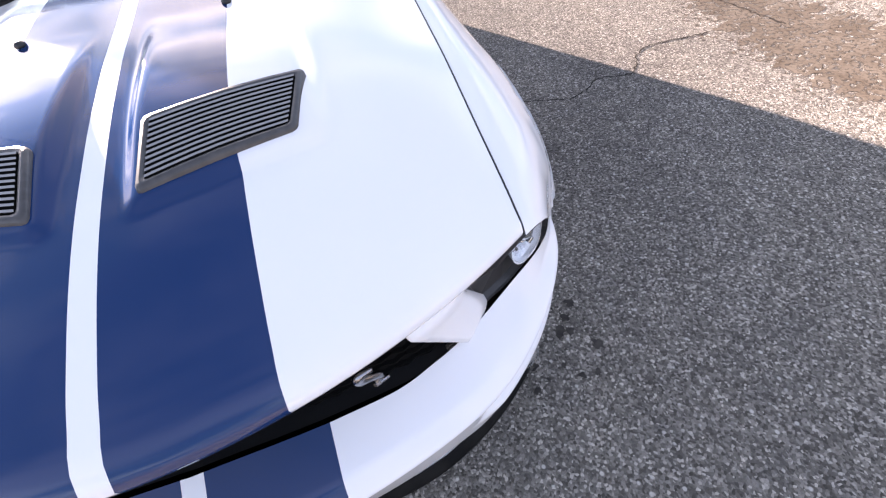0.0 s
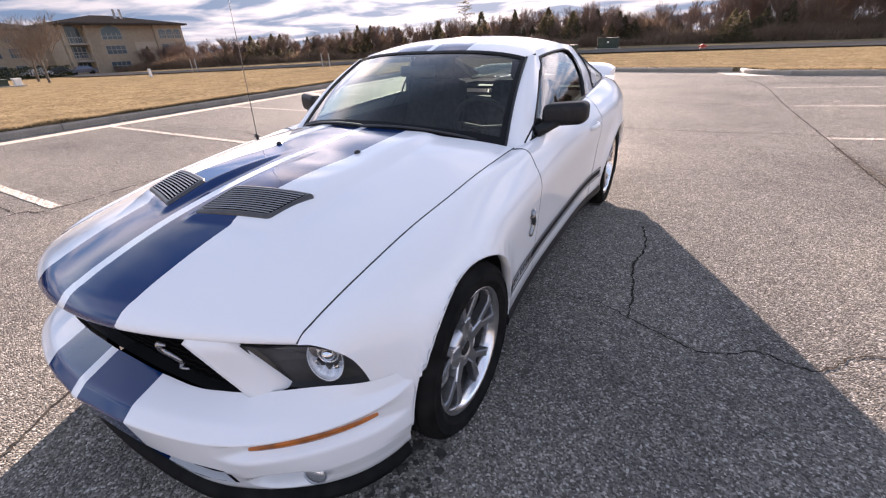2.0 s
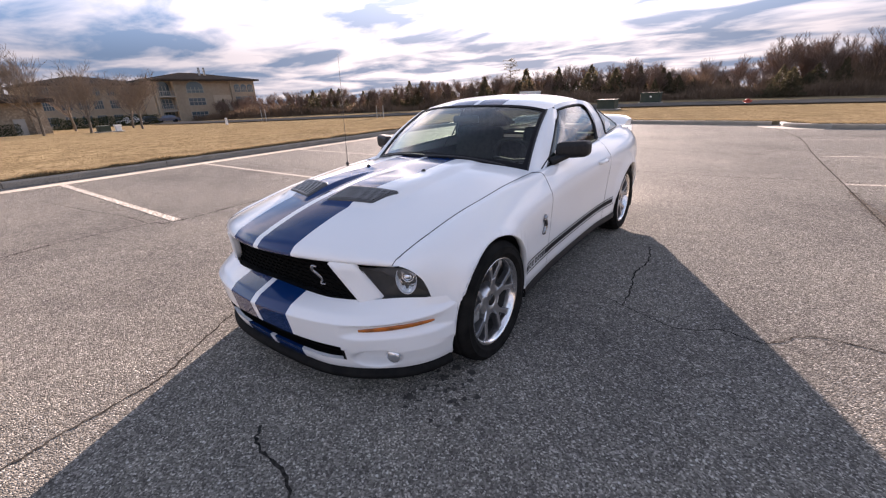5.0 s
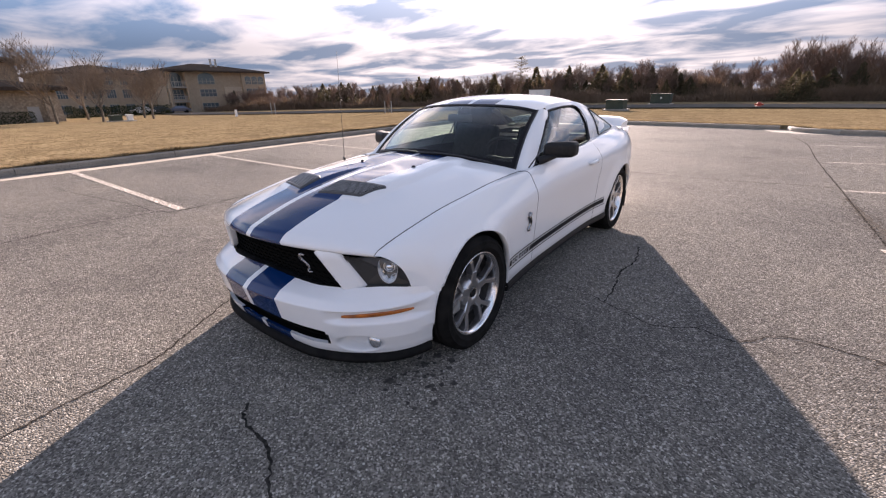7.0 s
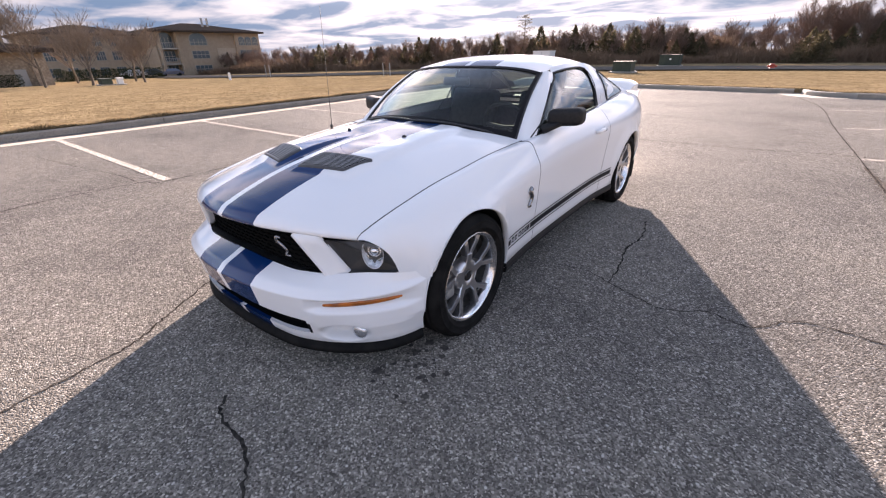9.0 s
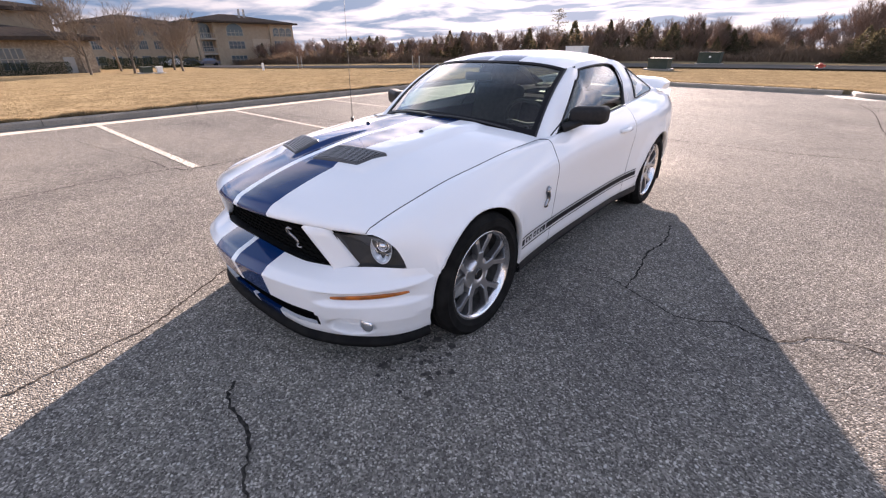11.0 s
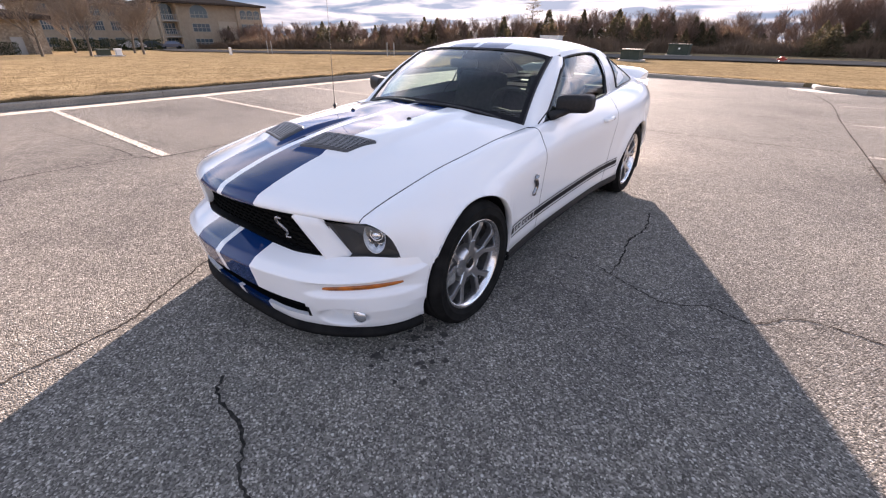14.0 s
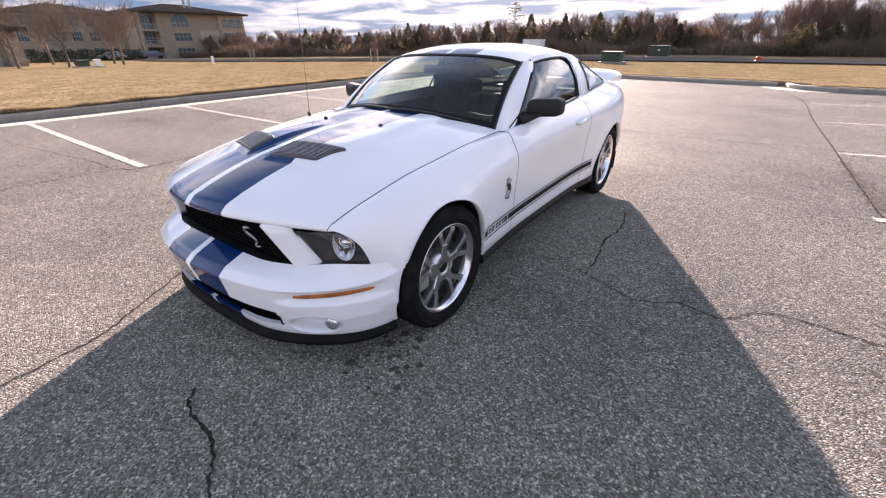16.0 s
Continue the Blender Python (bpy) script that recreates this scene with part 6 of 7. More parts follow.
# ---- wheels ----
def make_wheel(h, s, width):
    """One alloy wheel with five pairs of split spokes."""
    hub = (s * 0.80, h, HUB_Z)
    T = Matrix.Translation(hub) @ Matrix.Diagonal((s, 1, 1, 1))

    def put(name, bm, mat, parent, label="", smooth=True):
        bm.transform(T)
        if s < 0:
            bmesh.ops.reverse_faces(bm, faces=bm.faces)
        return part(name, bm, mat, parent, label, smooth)

    o = 0.118   # the lip's plane from the hub's middle
    R = 0.341
    wheel_ob = put("wheel", lathe([(o - 0.060, 0.243), (o - 0.012, 0.245), (o - 0.002, 0.249), (o + 0.002, 0.246), (o, 0.240), (o - 0.006, 0.232), (o - 0.016, 0.226), (o - 0.040, 0.219), (o - 0.060, 0.217)], 64), MAT_LIP, car, "polished alloy wheel with split spokes")
    tyre = put("tyre", lathe([(-0.13, 0.243), (-0.145, 0.27), (-0.142, 0.31), (-0.12, R - 0.008), (-0.09, R), (0.0, R + 0.001), (0.020, R), (0.022, R - 0.007), (0.030, R - 0.007), (0.032, R), (0.066, R), (0.068, R - 0.007), (0.075, R - 0.007), (0.077, R), (0.088, R - 0.001), (o - 0.004, R - 0.009), (o + 0.010, R - 0.03), (o + 0.0135, 0.312), (o + 0.0155, 0.310), (o + 0.0155, 0.306), (o + 0.0140, 0.304), (o + 0.016, 0.296), (o + 0.0150, 0.278), (o + 0.0165, 0.276), (o + 0.0160, 0.271), (o + 0.0125, 0.268), (o + 0.006, 0.256), (o - 0.002, 0.247), (o - 0.02, 0.243)], 72), MAT_RUBBER, wheel_ob, "black low-profile tyre")
    put("barrel", lathe([(o - 0.058, 0.2165), (-0.12, 0.205), (-0.13, 0.12)], 48), MAT_STEEL, wheel_ob, "dark inner wheel barrel")
    # brake disc and caliper
    put("brake_disc", lathe([(0.02, 0.06), (0.02, 0.175), (0.035, 0.175), (0.035, 0.06)], 40), MAT_STEEL, wheel_ob, "brake disc", False)
    put("brake_caliper", boxed(0.0, 0.07, -0.19, -0.10, -0.08, 0.10, 0.015), MAT_STEELGREY, wheel_ob)
    # hub face
    put("hub_face", lathe([(0.035, 0.098), (0.074, 0.092), (0.086, 0.080), (0.088, 0.040), (0.078, 0.034), (0.078, 0.0)], 40), MAT_ALLOY, wheel_ob, "polished hub face")
    put("centre_cap", lathe([(0.076, 0.033), (0.088, 0.031), (0.090, 0.024), (0.090, 0.0)], 30), MAT_GLOSSBLACK, wheel_ob, "black centre cap")
    for k in range(5):
        a = 2 * math.pi * k / 5 + 0.90
        lb = lathe([(0.074, 0.016), (0.083, 0.015), (0.083, 0.011), (0.075, 0.010), (0.078, 0.0)], 14)
        lb.transform(Matrix.Translation((0, 0.054 * math.cos(a), 0.054 * math.sin(a))))
        put("lug_nut", lb, MAT_ALLOY_DARK, wheel_ob)
        am = a + math.pi / 5
        arm = bmesh.new()
        secs = []
        for r_, half, xf in ((0.055, 0.028, 0.087), (0.090, 0.024, 0.091), (0.128, 0.022, 0.096)):
            secs.append([arm.verts.new((xx, r_ * math.cos(am) - hh * half * math.sin(am), r_ * math.sin(am) + hh * half * math.cos(am))) for hh, xx in ((-0.85, xf), (0.85, xf), (1.0, xf - 0.006), (0.9, xf - 0.045), (-0.9, xf - 0.045), (-1.0, xf - 0.006))])
        for A, B in zip(secs, secs[1:]):
            for q in range(6):
                arm.faces.new((A[q], A[(q + 1) % 6], B[(q + 1) % 6], B[q]))
        arm.faces.new(secs[-1])
        bmesh.ops.recalc_face_normals(arm, faces=arm.faces)
        put("spoke_root", arm, MAT_ALLOY, wheel_ob, "", False)
        for e in (-1, 1):
            mid = a + math.pi / 5
            p0 = Vector((0, 0.122 * math.cos(mid + e * 0.085), 0.122 * math.sin(mid + e * 0.085)))
            p1 = Vector((0, 0.232 * math.cos(mid + e * 0.275), 0.232 * math.sin(mid + e * 0.275)))
            d = (p1 - p0).normalized()
            nrm = Vector((1, 0, 0)).cross(d)
            bm = bmesh.new()
            secs = []
            for u, half, xf, dep in ((0.0, 0.014, 0.090, 0.044), (0.3, 0.0140, 0.096, 0.040), (0.75, 0.0145, 0.104, 0.040), (1.0, 0.022, 0.100, 0.046)):
                c = p0.lerp(p1, u)
                secs.append([bm.verts.new(c + nrm * (hh * half) + Vector((xx, 0, 0))) for hh, xx in ((-0.80, xf), (0.80, xf), (1.0, xf - 0.006), (0.85, xf - dep), (-0.85, xf - dep), (-1.0, xf - 0.006))])
            for A, B in zip(secs, secs[1:]):
                for q in range(6):
                    fc = bm.faces.new((A[q], A[(q + 1) % 6], B[(q + 1) % 6], B[q]))
                    fc.material_index = 0 if q == 0 else 1
            bmesh.ops.recalc_face_normals(bm, faces=bm.faces)
            bm.transform(T)
            if s < 0:
                bmesh.ops.reverse_faces(bm, faces=bm.faces)
            part("spoke", bm, [MAT_ALLOY, MAT_ALLOY_DARK], wheel_ob)


for h in HUBS:
    for s in (1, -1):
        make_wheel(h, s, 0.25)
# mud flap behind the rear wheel
for s in (1, -1):
    part("mud_flap", boxed(*sorted((s * 0.76, s * 0.93)), 3.075, 3.085, 0.18, 0.36, 0.003), MAT_SATIN, car, "black mud flap")

# ---- trees ----
def bare_tree_mesh(name, height, seed, spread=0.42, levels=4, trunk_r=0.09, mats=None, bole=0.50, thin=0.009, wide=False):
    """A leafless tree: trunk and limbs that fork into many fine twigs."""
    rng = random.Random(seed)
    tv, tf, cv, cf = [], [], [], []

    def limb(V, F, a, b, r0, r1, seg):
        d = (b - a).normalized()
        u = d.cross(Vector((0.3, 0.2, 1))).normalized()
        w = d.cross(u)
        base = len(V)
        for p, r in ((a, r0), (b, r1)):
            for k in range(seg):
                an = 2 * math.pi * k / seg
                V.append(tuple(p + r * (math.cos(an) * u + math.sin(an) * w)))
        for k in range(seg):
            F.append((base + k, base + (k + 1) % seg, base + seg + (k + 1) % seg, base + seg + k))

    def grow(a, d, length, r, lv):
        segs = 3 if lv < 2 else 2
        p = a
        for i in range(segs):
            d2 = (d + Vector((rng.uniform(-1, 1), rng.uniform(-1, 1), rng.uniform(-0.2, 0.5))) * 0.16).normalized()
            q = p + d2 * length / segs
            r1 = r * (1 - 0.28 * (i + 1) / segs)
            if lv == 0:
                limb(tv, tf, p, q, r, r1, 7)
            else:
                limb(cv, cf, p, q, max(r, thin), max(r1, thin * 0.8), 4 if lv < 2 else 3)
            p, d, r = q, d2, r1
            if lv < levels and (lv > 0 or i > 0):
                for _ in range((3 if wide and lv == 0 else 2) if lv < 2 else 3):
                    an = rng.uniform(0, 2 * math.pi)
                    side = Vector((math.cos(an), math.sin(an), rng.uniform(0.0, 0.5) if wide and lv == 0 else rng.uniform(0.3, 1.1)))
                    k = 1.9 if wide and lv == 0 else 1.5
                    grow(p, (d * 0.75 + side * spread * k).normalized(), length * (rng.uniform(0.75, 1.05) if wide and lv == 0 else rng.uniform(0.45, 0.72)), r * 0.55, lv + 1)
        if lv < levels:
            grow(p, d, length * 0.62, r * 0.7, lv + 1)

    grow(Vector((0, 0, -0.3)), Vector((0, 0, 1)), height * bole, trunk_r, 0)
    top = max(v[2] for v in cv)
    k = height / top
    tv = [(x * k, y * k, z * k) for x, y, z in tv]
    cv = [(x * k, y * k, z * k) for x, y, z in cv]
    bark, twig = mats or (MAT_BARK, MAT_TWIG)
    return mesh_of("trunk", tv, tf, bark), mesh_of("crown", cv, cf, twig, smooth=False)


def cedar_mesh(height, seed, width=0.36):
    """A pointed cedar: drooping sprays round a trunk, ragged outline with gaps."""
    rng = random.Random(seed)
    v, f = [], []
    n = 2600
    phase = [rng.uniform(0, 6.28) for _ in range(4)]
    for i in range(n):
        h = rng.random() ** 1.15
        z = height * (0.04 + 0.96 * h)
        an = rng.uniform(0, 2 * math.pi)
        lump = 1 + 0.22 * math.sin(3 * an + phase[0] + 9 * h) + 0.22 * math.sin(5 * an + phase[1] - 17 * h) + 0.2 * math.sin(2 * an + phase[2] + 31 * h)
        rad = height * width * 0.5 * (1 - h) ** 0.95 * lump * (0.35 + 0.65 * rng.random() ** 0.5) + 0.02
        p = Vector((rad * math.cos(an), rad * math.sin(an), z))
        out = Vector((math.cos(an), math.sin(an), rng.uniform(0.1, 1.1) if h < 0.8 else rng.uniform(1.0, 3.0))).normalized()
        L = height * rng.uniform(0.022, 0.055) * (1.15 - 0.5 * h) * (2.0 if rng.random() < 0.12 else 1.0)
        sd = out.cross(Vector((rng.uniform(-1, 1), rng.uniform(-1, 1), rng.uniform(-1, 1)))).normalized() * L * 0.34
        b = len(v)
        v += [tuple(p - sd), tuple(p + sd), tuple(p + out * L + sd * 0.2), tuple(p + out * L * 0.6 - sd * 1.1)]
        f += [(b, b + 1, b + 2), (b, b + 2, b + 3)]
    tv, tf = [], []
    for k in range(6):
        a = 2 * math.pi * k / 6
        tv += [(0.09 * math.cos(a), 0.09 * math.sin(a), -0.3), (0.012 * math.cos(a), 0.012 * math.sin(a), height * 0.95)]
    tf = [(2 * k, 2 * ((k + 1) % 6), 2 * ((k + 1) % 6) + 1, 2 * k + 1) for k in range(6)]
    return mesh_of("trunk", tv, tf, MAT_TWIG), mesh_of("crown", v, f, MAT_CEDAR, smooth=False)


def tree(name, meshes, m, label, group):
    t = thing(name, label, "tree", m, group)
    part("trunk", meshes[0], None, t)
    part("crown", meshes[1], None, t)
    return t


cedars = [tree("cedar_tree", cedar_mesh(5.0, k, w), pose(-500, 400 + 5 * k, -30), "dark green pointed cedar in the far tree belt", "belt cedars") for k, w in enumerate((0.62, 0.80, 0.95, 0.70))]
bares = [tree("bare_tree", bare_tree_mesh("bare", 6.0, 20 + k, 0.40, 4, 0.07, (MAT_TWIG, MAT_TWIG)), pose(-520, 400 + 5 * k, -30), "leafless brown tree in the far tree belt", "belt trees") for k in range(4)]
# trees are placed by bearing from the camera's spot, to fit its view
CAMERA_SPOT = (2.0, -1.7)
rng = random.Random(77)


def belt_place(az, dist):
    a = radians(az)
    x, y = CAMERA_SPOT[0] - math.sin(a) * dist, CAMERA_SPOT[1] + math.cos(a) * dist
    return x, y, ground_z(x, y) + 0.15


def belt_dist(az):
    """How far the wood's edge is, by bearing from the camera."""
    return float(np.interp(az, [-60, -25, 0, 15, 30, 45, 58, 70], [70, 66, 64, 60, 66, 84, 104, 125]))


used = []
for k in range(150):
    az = -58 + 122 * (k + rng.uniform(-0.4, 0.4)) / 150
    d = belt_dist(az) + abs(rng.gauss(0, 1)) * 9
    src = rng.choice(cedars)
    h = rng.uniform(1.9, 3.5) if az > -5 else rng.uniform(2.4, 4.6)
    if az > 30:
        h = rng.uniform(2.6, 5.0)
    if rng.random() < (0.2 if 3 < az < 40 else 0.4):
        continue
    x, y, z = belt_place(az, d)
    used.append(copy_thing(src, pose(x, y, z, 0, 0, rng.uniform(0, 360))))
    used[-1].scale = (h / 5,) * 3
for k in range(380):
    az = -58 + 122 * (k + rng.uniform(-0.4, 0.4)) / 380
    d = belt_dist(az) + abs(rng.gauss(0, 1)) * 8 + 1
    h = rng.uniform(3.0, 5.4) if az > 0 else rng.uniform(4.5, 7.4)
    x, y, z = belt_place(az, d)
    o = copy_thing(rng.choice(bares), pose(x, y, z, 0, 0, rng.uniform(0, 360)))
    o.scale = (h / 6, h / 6, h / 6)
for az, h, d in ((25.3, 4.9, 66), (21.3, 4.8, 66), (22.6, 4.0, 68), (17.5, 4.7, 64), (14.7, 4.0, 62), (12.0, 4.2, 64), (9.6, 3.9, 65), (-1.4, 3.2, 60), (-2.3, 2.9, 60)):
    x, y, z = belt_place(az, d)
    o = copy_thing(cedars[int(az) % 3], pose(x, y, z, 0, 0, az * 7))
    o.scale = (h / 5,) * 3
for o in cedars + bares:
    m = belt_place(rng.uniform(20, 60), 120)
    o.matrix_basis = pose(*m)

# a lone pine with flat tiers of boughs over the wood
def tiered_pine(height, seed):
    r = random.Random(seed)
    tv, tf, cv, cf = [], [], [], []
    for k in range(6):
        a = 2 * math.pi * k / 6
        tv += [(0.13 * math.cos(a), 0.13 * math.sin(a), -0.3), (0.025 * math.cos(a), 0.025 * math.sin(a), height)]
    tf = [(2 * k, 2 * ((k + 1) % 6), 2 * ((k + 1) % 6) + 1, 2 * k + 1) for k in range(6)]
    for tier in range(8):
        z = height * (0.44 + 0.55 * tier / 7.5)
        reach = height * (0.36 - 0.030 * tier) * r.uniform(0.75, 1.15)
        for k in range(6):
            an = r.uniform(0, 6.28)
            d = Vector((math.cos(an), math.sin(an), r.uniform(0.0, 0.45)))
            L = reach * r.uniform(0.55, 1.1)
            for q in range(26):
                u = r.random() ** 0.7
                p = Vector((0, 0, z)) + d * L * u + Vector((r.gauss(0, 0.10), r.gauss(0, 0.10), r.gauss(0, 0.05)))
                e1 = Vector((r.gauss(0, 1), r.gauss(0, 1), r.gauss(0, 0.35))) * 0.13
                e2 = Vector((r.gauss(0, 1), r.gauss(0, 1), r.gauss(0, 0.35))) * 0.13
                b = len(cv)
                cv += [tuple(p), tuple(p + e1), tuple(p + e2)]
                cf.append((b, b + 1, b + 2))
            b = len(cv)
            w = Vector((-d.y, d.x, 0)) * 0.03
            cv += [tuple(Vector((0, 0, z)) - w), tuple(Vector((0, 0, z)) + w), tuple(Vector((0, 0, z)) + d * L)]
            cf.append((b, b + 1, b + 2))
    return mesh_of("trunk", tv, tf, MAT_TWIG), mesh_of("crown", cv, cf, MAT_CEDAR, smooth=False)


x, y, z = belt_place(27.2, 72)
tree("pine_tree", tiered_pine(7.0, 6), pose(x, y, z), "tall thin pine with flat open boughs above the wood", "")

# undergrowth along the wood's edge
def brush_mesh(n, seed):
    """Thickets of thin leaning stems with forked tips."""
    r = random.Random(seed)
    v, f = [], []
    for i in range(n):
        az = r.uniform(-60, 66)
        back = i % 2
        d = belt_dist(az) + (r.uniform(2, 11) if back else -2.0 + abs(r.gauss(0, 1)) * 4)
        tall = (1.55 if az > 0 else 1.9) if back else 1.0
        x, y, z = belt_place(az, d)
        lush = 0.5 + 0.9 * max(0.0, 0.45 + noise.noise((az * 0.22, d * 0.12, 1.7)) + 0.5 * noise.noise((az * 0.9, d * 0.3, 5.0)))
        for _ in range(9):
            h = r.uniform(0.3, 1.9) * lush * tall
            a = r.uniform(0, 6.28)
            base = Vector((x + r.gauss(0, 0.3), y + r.gauss(0, 0.3), z - 0.05))
            tip = base + Vector((r.gauss(0, 0.28) * h, r.gauss(0, 0.28) * h, h))
            sd = Vector((math.cos(a), math.sin(a), 0)) * r.uniform(0.015, 0.05)
            mid = base.lerp(tip, r.uniform(0.35, 0.6))
            fork = mid + Vector((r.gauss(0, 0.35) * h, r.gauss(0, 0.35) * h, h * 0.45))
            b = len(v)
            v += [tuple(base - sd), tuple(base + sd), tuple(tip), tuple(mid - sd), tuple(mid + sd), tuple(fork)]
            f += [(b, b + 1, b + 2), (b + 3, b + 4, b + 5)]
    return mesh_of("undergrowth", v, f, MAT_BRUSH, smooth=False)


tagged(new("undergrowth", brush_mesh(19000, 3)), "dry brown undergrowth along the edge of the wood", "undergrowth", kind="stuff")

# lawn trees by the buildings
for k, (az, d, h, sp) in enumerate(((79.2, 50, 7.4, 0.42), (76.7, 66, 6.6, 0.40), (75.6, 50, 5.9, 0.44), (71.9, 60, 6.0, 0.42), (71.1, 52, 5.6, 0.42))):
    x, y, z = belt_place(az, d)
    tree("lawn_tree", bare_tree_mesh("lawn", h, 60 + k, sp * 1.35, 4, 0.14, (MAT_BARK, MAT_LAWNTWIG), 0.40, 0.0095, True), pose(x, y, z, 0, 0, 40 * k), "leafless young lawn tree with pale bark", "lawn trees")
for k, (az, d, h) in enumerate(((58.6, 47, 2.6), (44.4, 34.5, 1.5))):
    x, y, z = belt_place(az, d)
    t = tree("sapling", bare_tree_mesh("sapling", h, 80 + k, 0.3, 3, 0.025), pose(x, y, z), "staked leafless sapling on the lawn", "saplings")
    for e in (-1, 1):
        part("stake", boxed(e * 0.35 - 0.03, e * 0.35 + 0.03, -0.03, 0.03, -0.2, 1.1 if k == 0 else 0.9), MAT_STEELGREY, t, "dark tree stake")
x, y = 11.6, 14.6
isl_tree = tree("island_pine", cedar_mesh(1.9, 9, 0.75), pose(x, y, 0.13), "small green pine on the parking island", "")


# ---- buildings ----
def window(parent, face, u, z0, w, h, arched, normal_out):
    """A window with frame, panes and bars set on a wall; face gives a place on it from along, height, out."""
    n = 9
    arc = [(-w / 2, 0), (w / 2, 0)]
    arc += [(w / 2 * math.cos(a), h + (0.35 * w * math.sin(a) if arched else 0)) for a in (np.linspace(0, math.pi, n) if arched else (0, math.pi))]
    fr = [face(u + a * 1.10, z0 + (b - 0.08 if b == 0 else b + 0.08), 0.06) for a, b in arc]
    wi = part("window", mesh_of("window", [face(u + a * 1.10, z0 + (b - 0.08 if b == 0 else b + 0.08), 0.0) for a, b in arc] + fr, [tuple(range(len(arc), 2 * len(arc)))] + [(k, (k + 1) % len(arc), len(arc) + (k + 1) % len(arc), len(arc) + k) for k in range(len(arc))], MAT_FRAME, smooth=False), None, parent, "tan window surround")
    part("pane", mesh_of("pane", [face(u + a, z0 + b, 0.075) for a, b in arc], [tuple(range(len(arc)))], MAT_PANE, smooth=False), None, wi, "dark window pane")
    for k in range(1, 4):
        x = -w / 2 + w * k / 4
        part("glazing_bar", mesh_of("glazing_bar", [face(u + x - 0.05, z0, 0.10), face(u + x + 0.05, z0, 0.10), face(u + x + 0.05, z0 + h, 0.10), face(u + x - 0.05, z0 + h, 0.10)], [(0, 1, 2, 3)], MAT_FRAME, smooth=False), None, wi)
    part("glazing_bar", mesh_of("glazing_bar", [face(u - w / 2, z0 + h * 0.5 - 0.05, 0.10), face(u + w / 2, z0 + h * 0.5 - 0.05, 0.10), face(u + w / 2, z0 + h * 0.5 + 0.05, 0.10), face(u - w / 2, z0 + h * 0.5 + 0.05, 0.10)], [(0, 1, 2, 3)], MAT_FRAME, smooth=False), None, wi)
    return wi


def hip_roof(parent, x0, x1, y0, y1, z, rise, over, mat, label):
    ins = min(x1 - x0, y1 - y0) / 2 * 0.95
    v = [(x0 - over, y0 - over, z), (x1 + over, y0 - over, z), (x1 + over, y1 + over, z), (x0 - over, y1 + over, z)]
    v += [(x, y, z - 0.35) for x, y, _ in v]
    if x1 - x0 > y1 - y0:
        top = [(x0 + ins, (y0 + y1) / 2, z + rise), (x1 - ins, (y0 + y1) / 2, z + rise)]
        fs = [(0, 1, 9, 8), (1, 2, 9), (2, 3, 8, 9), (3, 0, 8)]
    else:
        top = [((x0 + x1) / 2, y0 + ins, z + rise), ((x0 + x1) / 2, y1 - ins, z + rise)]
        fs = [(0, 1, 8), (1, 2, 9, 8), (2, 3, 9), (3, 0, 8, 9)]
    v += top
    fs += [(0, 4, 5, 1), (1, 5, 6, 2), (2, 6, 7, 3), (3, 7, 4, 0), (4, 7, 6, 5)]
    return part("roof", mesh_of("roof", v, fs, mat, smooth=False), None, parent, label)


off = thing("office_building", "three-storey tan stucco office building with brown hip roof", "building", pose(-105, 43, ground_z(-105, 43) + 0.1))
part("wall", boxed(-20, 0, 0.4, 13.1, -1, 9.0), MAT_STUCCO, off, "tan stucco wall")
part("wall", boxed(-20, 0.6, 13.1, 19.3, -1, 8.9), MAT_STUCCO, off, "projecting stucco bay")
part("wall", boxed(-20, -1.6, -3.6, 0.4, -1, 9.0), MAT_STUCCO, off, "recessed balcony wall")
part("blank_panel", boxed(0, 0.12, 8.6, 13.0, -0.6, 5.6), MAT_PANEL, off, "pale blank wall panel")
part("wing_wall", boxed(-26, -8, -22.5, -3.6, -1, 8.3), MAT_STUCCO, off, "tan stucco wing")
hip_roof(off, -20, 0.6, -3.6, 19.3, 9.1, 2.0, 1.0, MAT_ROOF, "brown hip roof")
hip_roof(off, -26, -8, -22.5, -2.6, 8.5, 1.9, 0.9, MAT_ROOF, "brown hip roof of the wing")
for z0 in (2.55, 5.6):
    part("balcony", boxed(-1.6, 0.2, -3.4, 0.3, z0 - 0.25, z0), MAT_FRAME, off, "balcony slab")
    for k in range(9):
        part("baluster", boxed(0.12, 0.18, -3.3 + 0.43 * k, -3.24 + 0.43 * k, z0, z0 + 0.95), MAT_STEELGREY, off)
    part("balcony_rail", boxed(0.1, 0.2, -3.4, 0.3, z0 + 0.95, z0 + 1.03), MAT_STEELGREY, off)
for u in (-3.7, 0.1):
    part("column", boxed(-0.3, 0.35, u, u + 0.5, -1, 8.9), MAT_STUCCO, off, "stucco corner column")
east = lambda u, z, o: ((0.6 if u > 13.1 else (-1.6 if u < 0.4 else 0.0)) + o, u, z)
wing = lambda u, z, o: (-8 + o, u, z)
